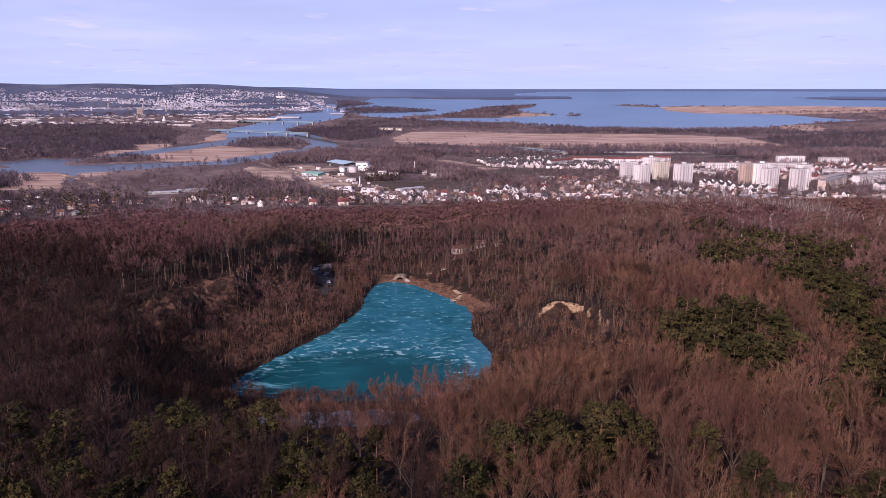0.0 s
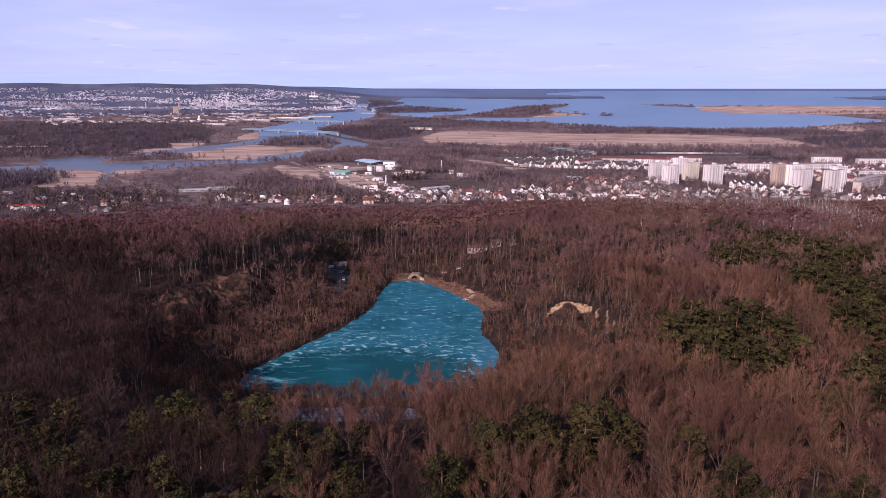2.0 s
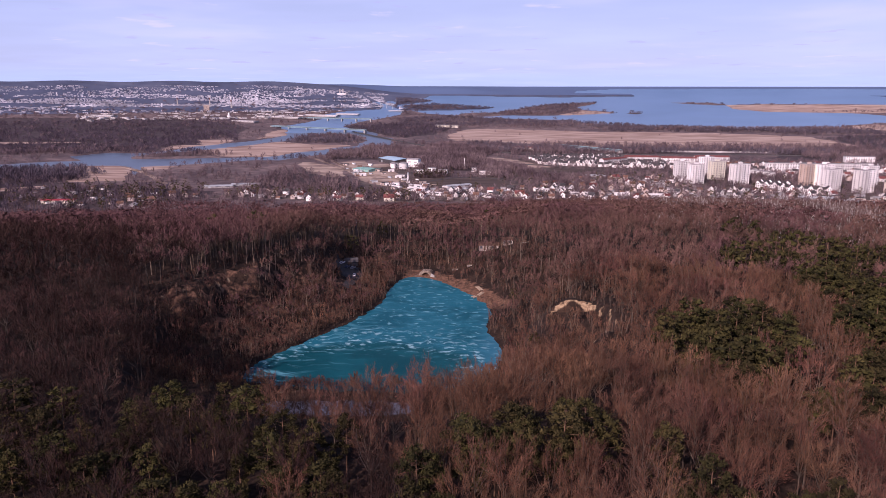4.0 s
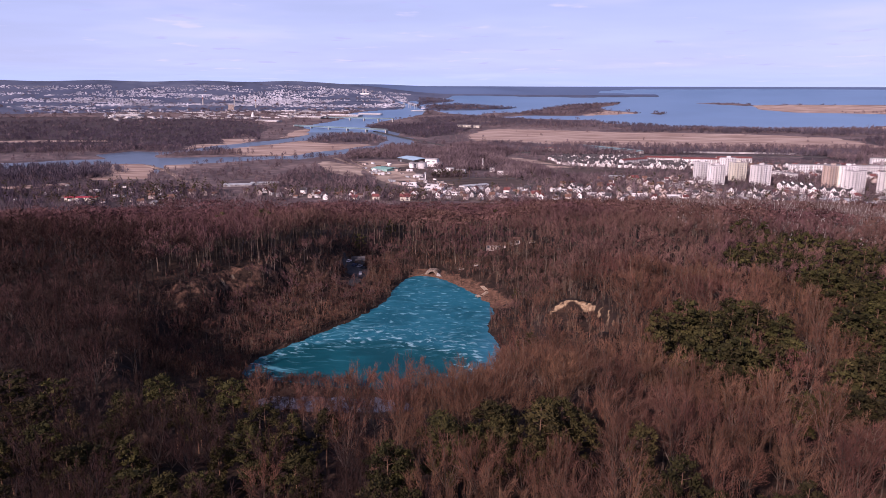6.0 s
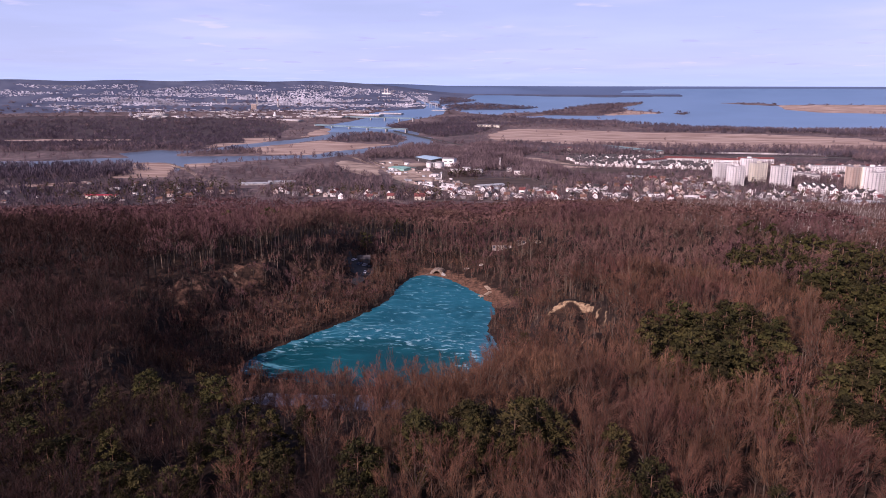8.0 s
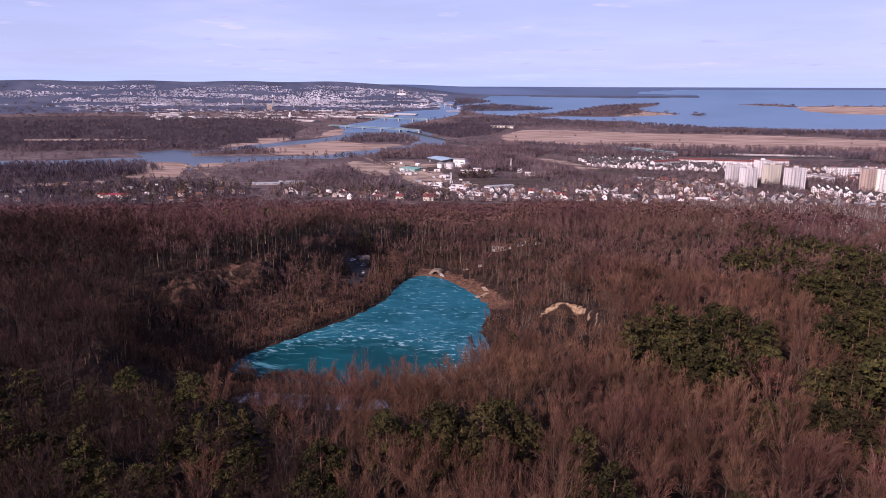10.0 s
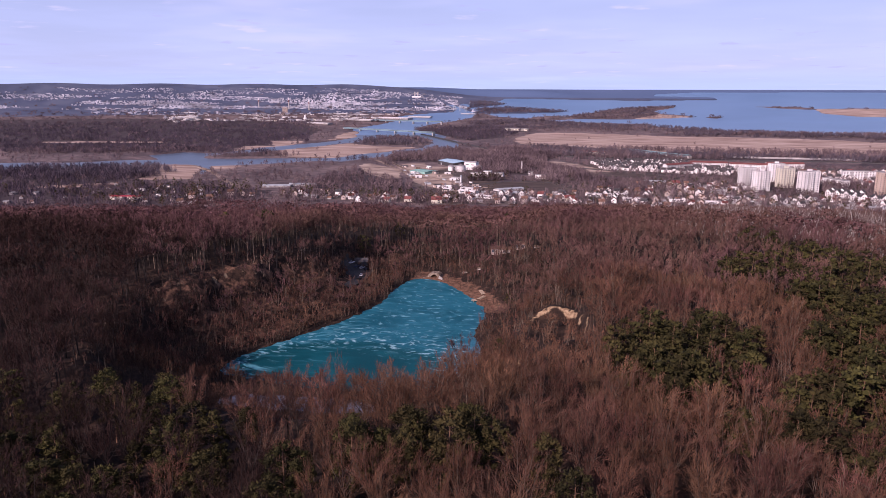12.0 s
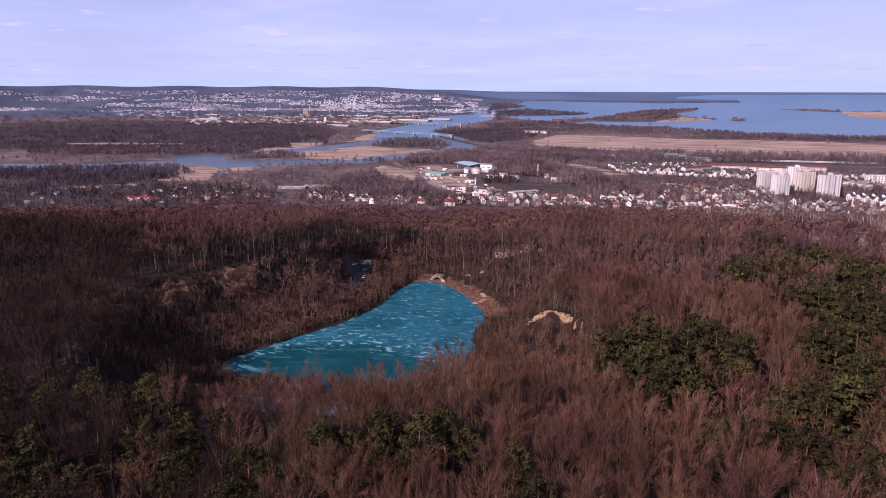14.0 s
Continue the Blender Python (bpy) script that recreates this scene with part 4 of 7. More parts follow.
PINES = [(90, 222, 17, 27), (110, 236, 15, 20), (166, 288, 16, 32), (152, 245, 10, 24), (140, 200, 10, 20), (124, 190, 5, 14), (150, 350, 18, 20), (176, 327, 11, 20), (200, 355, 20, 18), (178, 392, 16, 14), (163, 418, 9, 9),
         (34, 155, 15, 13), (20, 148, 5, 8), (64, 129, 8, 6), (82, 126, 8, 5), (109, 183, 6, 9), (133, 161, 6, 9), (61, 140, 4, 8), (-68, 169, 14, 16), (-47, 158, 7, 12), (-36, 149, 5, 10), (-22, 147, 6, 10), (-17, 143, 5, 11),
         (-92, 138, 8, 12), (-64, 132, 7, 11), (-50, 129, 7, 9), (-36, 132, 8, 10), (-80, 150, 8, 8), (-104, 160, 9, 10), (8, 130, 7, 9), (-38, 112, 8, 7), (-10, 118, 6, 5), (33, 260, 4, 8), (-80, 437, 7, 9), (-130, 165, 12, 9), (-84, 118, 9, 7)]


def CLEAR(x, y):
    """Spots kept free of trees: the car park and its lane, the tunnel mouth, the ruined walls and the bank stairs."""
    park = (np.hypot((x + 75) / 8, (y - 411) / 10) < 1) | ((np.abs(x + 70) < 5) & (y > 372) & (y < 412))
    portal = (np.abs(x + 28) < 9) & (y > 408) & (y < 434)
    ruin = (np.abs(x - 12) < 10) & (y > 452) & (y < 460)
    return park | portal | ruin | (np.hypot(x - 8, y - 392) < 9)


def pine_share(x, y):
    share = np.zeros(np.shape(x))
    for px, py, rx, ry in PINES:
        share = np.maximum(share, smooth(1.28, 0.95, np.hypot((x - px) / rx, (y - py) / ry)))
    return share


def scatter_wood():
    rng = RNG
    step = 7.6
    gx, gy = np.meshgrid(np.arange(-760, 860, step), np.arange(60, 1000, step))
    x = gx.ravel() + rng.uniform(-0.48, 0.48, gx.size) * step
    y = gy.ravel() + rng.uniform(-0.48, 0.48, gx.size) * step
    d = np.hypot(x - CX, y - CY)
    az = np.degrees(np.arctan2(x - CX, y - CY))
    keep = (d > 82) & (az > -52) & (az < 40) & (y < forest_edge(x) - 4)
    x, y, d = x[keep], y[keep], d[keep]
    # the narrow belt of trees between pond and lake
    bx = rng.uniform(-92, 18, 105)
    by = 251.5 + 4 * smooth(-66, -90, bx) + 7 * smooth(-5, 18, bx) + rng.normal(0, 2.4, 105)
    x, y, d = np.concatenate([x, bx]), np.concatenate([y, by]), np.concatenate([d, np.hypot(bx - CX, by - CY)])
    belt = np.arange(len(x)) >= len(x) - 105
    # the tall close-set beeches behind the rim of the western bank
    rx, ry = rng.uniform(-190, -50, 230), rng.uniform(322, 440, 230)
    rx, ry = (q[shore_gap(rx, ry, LAKE) > 54] for q in (rx, ry))
    x, y, d = np.concatenate([x, rx]), np.concatenate([y, ry]), np.concatenate([d, np.hypot(rx - CX, ry - CY)])
    belt = np.concatenate([belt, np.zeros(len(rx), bool)])
    gap = np.minimum(shore_gap(x, y, LAKE), shore_gap(x, y, POND))
    z = land(x, y)
    keep = (gap > 2.5) | belt
    rim = cirque(x, y)
    bluff = (rim > 0.74) & (rim < 1.04) & (y > 250)
    left = (np.hypot((x + 110) / 52, (y - 318) / 36) < 1) & (gap > 38) & (gap < 51)
    keep &= ~(bluff & (rng.random(len(x)) < 0.9)) & ~(left & (rng.random(len(x)) < 0.7)) & ~((gap < 16) & (x > -46) & (y > 362) & (rng.random(len(x)) < 0.9))
    glade = np.abs((x - 205) * 0.707 + (y - 535) * 0.707) < 26
    keep &= ~(glade & (x > 130) & (x < 280) & (rng.random(len(x)) < 0.6))
    keep &= ~CLEAR(x, y)
    x, y, z, d, gap, belt = x[keep], y[keep], z[keep], d[keep], gap[keep], belt[keep]
    young = (x < -5) & (y < 185)
    pine = rng.random(len(x)) < pine_share(x, y) * np.where(young, 0.85, 0.92) + 0.004
    low = smooth(4, 50, gap)
    high = np.where(gap < 60, 9 + 12 * low, 20.5) * rng.uniform(0.78, 1.16, len(x))
    south = (y < 236) & (gap < 60) & (x > -90) & (x < 25)
    high = np.where(south, (3 + 8 * smooth(14, 52, gap)) * rng.uniform(0.8, 1.2, len(x)), high)
    strip = (y > 240) & (y < 256) & (x > -75) & (x < 12)
    high = np.where(strip, 9 * rng.uniform(0.75, 1.15, len(x)), high)
    high = np.where((cirque(x, y) < 0.85) | ((np.abs(x - 57) < 11) & (y > 222) & (y < 262)), rng.uniform(5, 8.5, len(x)), high)
    high = np.where(belt, (5.0 + 2.5 * smooth(-60, -15, x)) * rng.uniform(0.8, 1.15, len(x)), high)
    slope = ~belt & (x < -50) & (y > 270) & (gap < 50)
    high = np.where(slope, (7 + 7 * low) * rng.uniform(0.7, 1.3, len(x)), high)
    high = np.where(pine & young, high * 0.82, high)
    return x, y, z, d, gap, pine, high


NEAR_BARE = [bare_tree(RNG, 20.0, 8, 4, 1500, 0.072, 0.06, RNG.uniform(0.24, 0.31), 5) for i in range(8)]
NEXT_BARE = [bare_tree(RNG, 20.0, 7, 3, 620, 0.12, 0.064, RNG.uniform(0.25, 0.31)) for i in range(8)]
MID_BARE = [bare_tree(RNG, 20.0, 5, 1, 300, 0.24, 0.05, RNG.uniform(0.25, 0.31), 3, (0.44, 0.56)) for i in range(8)]
FAR_BARE = [haze_tree(RNG, 20.0, 92, 0.6, 0.06) for i in range(7)]
THIN_BARE = [bare_tree(RNG, 20.0, 8, 4, 1150, 0.068, 0.064, RNG.uniform(0.25, 0.31), 5, (0.38, 0.48)) for i in range(6)]
THIN_NEXT = [bare_tree(RNG, 20.0, 7, 3, 500, 0.125, 0.066, RNG.uniform(0.26, 0.32), 3, (0.36, 0.46)) for i in range(6)]
NEAR_PINE = [pine_tree(RNG, 20.0, 28, 60, 0.68, RNG.uniform(0.95, 1.25)) for i in range(6)]
NEXT_PINE = [pine_tree(RNG, 20.0, 20, 26, 1.05, RNG.uniform(0.95, 1.25)) for i in range(6)]
MID_PINE = [pine_tree(RNG, 20.0, 10, 10, 1.6) for i in range(5)]

TX, TY, TZ, TD, TG, TP, TH = scatter_wood()


def west_shade(x, y):
    """The wood west of the lake and on the near slope below it, its shade put into its colour, with an uneven edge."""
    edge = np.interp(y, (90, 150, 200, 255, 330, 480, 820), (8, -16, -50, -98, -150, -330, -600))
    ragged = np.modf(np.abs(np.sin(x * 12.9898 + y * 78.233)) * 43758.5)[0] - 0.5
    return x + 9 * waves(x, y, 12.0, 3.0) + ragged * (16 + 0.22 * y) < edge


def spots_of(sel, kinds, base=20.0, wide=1.0):
    n = int(sel.sum())
    return np.stack([RNG.integers(0, kinds, n), TX[sel], TY[sel], TZ[sel] - 0.2, TH[sel] / base, RNG.uniform(0, 6.28, n), RNG.uniform(0.85, 1.3, n) * wide], -1)


def tree_thing(name, wood, crown, mats, label):
    root = new(name)
    for part_name, (v, f), m in (("trunk", wood, mats[0]), ("crown", crown, mats[1])):
        mesh_object(part_name, v, f, [m], parent=root)
    return tagged(root, label, "tree", "trees of the near hillside")


SINGLE = (TD < 175) & (TY < 175) & (TX > -95) & (TX < 120)
if SINGLE.sum() > 300:
    order = np.where(SINGLE)[0]
    order = order[np.argsort(TD[order])][:300]
    SINGLE[:] = False
    SINGLE[order] = True
BARE_PROTO = [tree_thing("bare_tree", w, c, (M_BARK, M_TWIG), "leafless brown broadleaf tree with a fine twiggy crown") for w, c in NEAR_BARE]
SHADE_PROTO = [tree_thing("bare_tree", w, c, (M_SHADEBARK, M_SHADETWIG), "leafless broadleaf with a thin twiggy crown, coloured dark for shade") for w, c in THIN_BARE]
PINE_PROTO = [tree_thing("pine_tree", w, c, (M_PINEBARK, M_PINE), "dark green pine with a bare reddish lower trunk") for w, c in NEAR_PINE]
TW = west_shade(TX, TY)
used = set()
for i in np.where(SINGLE)[0]:
    protos = PINE_PROTO if TP[i] else SHADE_PROTO if TW[i] else BARE_PROTO
    k = int(RNG.integers(len(protos)))
    s = float(TH[i]) / 20.0
    b = s * float(RNG.uniform(0.85, 1.25))
    m = Matrix.LocRotScale((TX[i], TY[i], TZ[i] - 0.2), Euler((0, 0, float(RNG.uniform(0, 6.28)))), None)
    ob = protos[k]
    if ob.name in used:
        ob = copy_thing(ob, m)
    else:
        used.add(ob.name)
        ob.matrix_basis = m
    ob.scale = (b, b, s)
near = (TD < 200) & ~SINGLE
nxt = (TD >= 200) & (TD < 330)
mid = (TD >= 330) & (TD < 480)
farw = (TD >= 480) & (RNG.random(len(TD)) < 0.8)
joined("dark_hillside_trees", THIN_BARE, spots_of(near & ~TP & TW, 6), [M_SHADEBARK, M_SHADETWIG], "leafless wood on the near western slope, coloured dark for shade", "trees")
joined("dark_slope_trees", THIN_NEXT, spots_of(nxt & ~TP & TW, 6), [M_SHADEBARK, M_SHADETWIG], "leafless wood west of the lake, coloured dark for shade", "trees")
joined("dark_quarry_wood", MID_BARE, spots_of(mid & ~TP & TW, 8, wide=1.15), [M_SHADEBARK, M_SHADETWIG], "leafless wood beyond the quarry rim, coloured dark for shade", "trees")
joined("hillside_trees", NEAR_BARE, spots_of(near & ~TP & ~TW, 8), [M_BARK, M_TWIG], "leafless brown wood on the slopes round the quarry", "trees")
joined("slope_trees", NEXT_BARE, spots_of(nxt & ~TP & ~TW, 8), [M_BARK, M_TWIG], "leafless wood on the slopes above the quarry lake", "trees")
joined("hillside_pines", NEAR_PINE, spots_of(near & TP, 6), [M_PINEBARK, M_PINE], "dark green pine groups among bare trees", "pines")
joined("slope_pines", NEXT_PINE, spots_of(nxt & TP, 6), [M_PINEBARK, M_PINE], "olive green pine grove above the quarry", "pines")
joined("quarry_wood", MID_BARE, spots_of(mid & ~TP & ~TW, 8, wide=1.15), [M_BARK, M_HAZETWIG], "leafless wood behind the quarry lake", "trees")
joined("quarry_pines", MID_PINE, spots_of((mid | farw) & TP, 5), [M_PINEBARK, M_PINE], "scattered pines behind the quarry", "pines")
joined("far_wood", FAR_BARE, spots_of(farw & ~TP, 7, wide=1.5), [M_BARK, M_HAZETWIG], "leafless wood running down to the town", "trees")


def birch_stand():
    """Pale-stemmed birches in the farther wood."""
    rng = np.random.default_rng(51)
    kinds = []
    for i in range(5):
        (wv, wf), crown = bare_tree(rng, 18.0, 3, 0, 46, 0.3, 0.07)
        kinds.append(((wv * (1.5, 1.5, 1), wf), crown))
    n = 460
    u = rng.random(n)
    x = 140 + 130 * u + rng.normal(0, 12, n)
    y = 600 - 130 * u + rng.normal(0, 26, n)
    ok = waves(x, y, 20.0, 5.0) > -0.25
    x, y = x[ok], y[ok]
    n = len(x)
    joined("birch_stand", kinds, np.stack([rng.integers(0, 5, n), x, y, land(x, y), rng.uniform(1.15, 1.45, n), rng.uniform(0, 6.28, n), rng.uniform(0.9, 1.3, n)], -1),
           [M_BIRCH, M_ASHTWIG], "pale-stemmed birch stand among brown bare trees", "birches")


birch_stand()


def belt_beeches():
    """The few tall round-crowned trees that stand out of the belt between pond and lake."""
    rng = np.random.default_rng(13)
    for x, y, high, broad in ((-8.5, 251, 15.2, 1.25), (8.5, 252, 15.2, 1.3), (-27, 251.5, 10.4, 1.3), (-36, 251, 9.4, 1.2), (16, 254, 12.5, 1.1), (-50, 251.5, 7.0, 1.2)):
        wood, crown = bare_tree(rng, high, 9, 3, 640, 0.1, 0.09, 0.27 * broad, 4)
        t = tree_thing("bare_tree", wood, crown, (M_BARK, M_TWIG), "round-crowned leafless tree on the narrow belt beside the lake")
        t["group"] = "trees of the lakeside belt"
        t.matrix_basis = pose(x, y, float(land(np.array([float(x)]), np.array([float(y)]))[0]) - 0.1)


belt_beeches()


def shrub(rng, height, stems, twigs, wide):
    """A many-stemmed bare shrub."""
    wood, tips = [], []
    for i in range(stems):
        a = rng.uniform(0, 6.28)
        r = height * rng.uniform(0.05, 0.3)
        base = np.array([rng.normal(0, 0.25), rng.normal(0, 0.25), -0.3])
        end = np.array([math.cos(a) * r, math.sin(a) * r, height * rng.uniform(0.6, 0.95)])
        wood.append(tube([base, end], [0.07, 0.03], 3))
        tips.append((base, end))
    tv, tf = [], []
    for i in range(twigs):
        a, b = tips[rng.integers(len(tips))]
        p = a + (b - a) * rng.uniform(0.3, 1.0)
        way = (b - a) / np.linalg.norm(b - a) + rng.normal(0, 0.5, 3)
        way /= np.linalg.norm(way)
        side = np.cross(way, rng.normal(0, 1, 3))
        side *= wide * rng.uniform(0.5, 1.2) / np.linalg.norm(side)
        n = len(tv)
        tv += [p - side / 2, p + side / 2, p + way * height * rng.uniform(0.14, 0.3)]
        tf.append((n, n + 1, n + 2))
    return gather(wood), (np.array(tv), np.array(tf))


def bank_shrubs():
    rng = np.random.default_rng(17)
    kinds = [shrub(rng, 6.0, 4, 26, 0.2) for i in range(6)]
    gx, gy = np.meshgrid(np.arange(-190, 130, 4.1), np.arange(185, 500, 4.1))
    x = gx.ravel() + rng.uniform(-1.7, 1.7, gx.size)
    y = gy.ravel() + rng.uniform(-1.7, 1.7, gx.size)
    gap = np.minimum(shore_gap(x, y, LAKE), shore_gap(x, y, POND))
    xs = rng.uniform(-125, 25, 6400)
    ys = rng.uniform(236, 440, 6400)
    gs = np.minimum(shore_gap(xs, ys, LAKE), shore_gap(xs, ys, POND))
    more = ((gs > 0) & (gs < 9)) & ((xs < -40) | (ys < 300)) | (ys < 258) & (gs > 0) | (xs < -45) & (ys > 275) & (gs > 0) & (gs < 40)
    x, y, gap = np.concatenate([x, xs[more]]), np.concatenate([y, ys[more]]), np.concatenate([gap, gs[more]])
    z0 = land(x, y)
    rim = cirque(x, y)
    keep = (gap > -0.3) & (z0 > 0.25) & (gap < 58) & ~((rim > 0.78) & (rim < 1.03) & (y > 266) & (rng.random(len(x)) < 0.68))
    keep &= ~((gap < 16) & (x > -46) & (y > 362) & (rng.random(len(x)) < 0.5))
    keep &= ~((x < -45) & (y > 280) & (gap < 44) & (rng.random(len(x)) < 0.35))
    keep &= ~((np.hypot((x + 105) / 62, (y - 322) / 46) < 1) & (gap > 39) & (gap < 52) & (rng.random(len(x)) < 0.5))
    keep &= ~CLEAR(x, y)
    x, y, gap = x[keep], y[keep], gap[keep]
    z = land(x, y)
    n = len(x)
    strip = (y > 238) & (y < 262) & (x > -90) & (x < 20)
    high = rng.uniform(0.6, 1.25, n) * np.where(strip, 0.6, 1.0) * np.where((y < 238) & (x < 5), 0.55, 1.0)
    joined("bank_shrubs", kinds, np.stack([rng.integers(0, 6, n), x, y, z, high, rng.uniform(0, 6.28, n), rng.uniform(0.8, 1.2, n)], -1), [M_BARK, M_TWIG],
           "bare brown shrubs covering the quarry banks", "shrubs")


bank_shrubs()


def rear_wood():
    """The wood under and behind the flight."""
    rng = np.random.default_rng(29)
    n = 1000
    x, y = rng.uniform(-420, 500, n), rng.uniform(-380, 230, n)
    d = np.hypot(x - CX, y - CY)
    az = np.degrees(np.arctan2(x - CX, y - CY))
    keep = (d < 82) | (az < -52) | (az > 40)
    x, y = x[keep], y[keep]
    n = len(x)
    thin = [haze_tree(rng, 20.0, 44, 0.4, 0.08) for i in range(4)]
    joined("rear_wood", thin, np.stack([rng.integers(0, 4, n), x, y, land(x, y) - 0.2, rng.uniform(0.8, 1.15, n), rng.uniform(0, 6.28, n), rng.uniform(1.0, 1.6, n)], -1),
           [M_BARK, M_TWIG], "leafless wood on the hill under the flight", "trees")


rear_wood()

# ---- builders for houses, blocks and works ----


def part(name, bm, mat, parent=None, label=""):
    """Links a bmesh as one mesh object under a thing or part."""
    me = bpy.data.meshes.new(name)
    bm.to_mesh(me)
    bm.free()
    me.materials.append(mat)
    ob = new(name, me)
    if parent is not None:
        ob.parent = parent
    return tagged(ob, label)


def box(bm, x0, x1, y0, y1, z0, z1):
    v = [bm.verts.new(p) for p in ((x0, y0, z0), (x1, y0, z0), (x1, y1, z0), (x0, y1, z0), (x0, y0, z1), (x1, y0, z1), (x1, y1, z1), (x0, y1, z1))]
    for f in ((3, 2, 1, 0), (4, 5, 6, 7), (0, 1, 5, 4), (1, 2, 6, 5), (2, 3, 7, 6), (3, 0, 4, 7)):
        bm.faces.new([v[i] for i in f])
    return bm


def boxes(*rows):
    bm = bmesh.new()
    for r in rows:
        box(bm, *r)
    return bm


def drum(r, z0, z1, n=20, top=None, cx=0.0, cy=0.0):
    """A capped cylinder or, with a top radius, a cone frustum."""
    bm = bmesh.new()
    r1 = r if top is None else top
    lo = [bm.verts.new((cx + r * math.cos(2 * math.pi * i / n), cy + r * math.sin(2 * math.pi * i / n), z0)) for i in range(n)]
    hi = [bm.verts.new((cx + r1 * math.cos(2 * math.pi * i / n), cy + r1 * math.sin(2 * math.pi * i / n), z1)) for i in range(n)]
    for i in range(n):
        bm.faces.new((lo[i], lo[(i + 1) % n], hi[(i + 1) % n], hi[i]))
    bm.faces.new(hi)
    bm.faces.new(lo[::-1])
    return bm


PANE = {}


def pane(name, w, h, mat, parent, m):
    """A shared small window slab, facing -y, with its own place."""
    key = (name, round(w, 2), round(h, 2), mat.name)
    if key not in PANE:
        bm = boxes((-w / 2, w / 2, -0.06, 0.05, 0, h))
        me = bpy.data.meshes.new(name)
        bm.to_mesh(me)
        bm.free()
        me.materials.append(mat)
        PANE[key] = me
    ob = new(name, PANE[key])
    ob.parent = parent
    ob.matrix_basis = m
    return ob


def gable_roof(w, d, z, rise, over=0.5, thick=0.25):
    """A pitched roof with eaves; the ridge runs along x."""
    bm = bmesh.new()
    x = w / 2 + over
    y = d / 2 + over
    drop = rise * over / (d / 2)
    prof = [(-y, z - drop), (0, z + rise), (y, z - drop), (y, z - drop + thick), (0, z + rise + thick), (-y, z - drop + thick)]
    a = [bm.verts.new((-x, p, q)) for p, q in prof]
    b = [bm.verts.new((x, p, q)) for p, q in prof]
    for i in range(6):
        j = (i + 1) % 6
        bm.faces.new((a[i], b[i], b[j], a[j]))
    for s, e in ((a, 1), (b, -1)):
        for quad in ((0, 1, 4, 5), (1, 2, 3, 4)):
            bm.faces.new([s[i] for i in (quad if e < 0 else quad[::-1])])
    bmesh.ops.recalc_face_normals(bm, faces=bm.faces[:])
    return bm


def gable_walls(w, d, h, rise):
    bm = bmesh.new()
    x, y = w / 2, d / 2
    prof = [(-y, -0.5), (y, -0.5), (y, h), (0, h + rise), (-y, h)]
    a = [bm.verts.new((-x, p, q)) for p, q in prof]
    b = [bm.verts.new((x, p, q)) for p, q in prof]
    for i in range(5):
        j = (i + 1) % 5
        bm.faces.new((a[i], a[j], b[j], b[i]))
    bm.faces.new(a[::-1])
    bm.faces.new(b)
    bmesh.ops.recalc_face_normals(bm, faces=bm.faces[:])
    return bm


def house(w, d, storeys, wall, roof, label, steep=0.75):
    """A small house: walls with gables, pitched roof, chimney, windows and a door."""
    root = new("house")
    h = 2.8 * storeys
    rise = d / 2 * steep
    part("wall", gable_walls(w, d, h, rise), wall, root)
    part("roof", gable_roof(w, d, h, rise), roof, root)
    part("chimney", boxes((w * 0.18, w * 0.18 + 0.7, 0.6, 1.3, h + rise * 0.4, h + rise + 1.0)), M_BROWNROOF, root)
    for i in range(storeys):
        pane("window", 2.2, 1.4, M_GLASS, root, pose(w * 0.22, -d / 2, 0.9 + 2.8 * i))
    pane("window", 1.8, 1.4, M_GLASS, root, pose(w / 2, 0, 0.9 + 2.8 * (storeys - 1), 0, 0, 90))
    pane("door", 1.1, 2.1, M_BROWNROOF, root, pose(-w * 0.2, -d / 2, 0.02))
    return tagged(root, label, "house", "houses of the town")


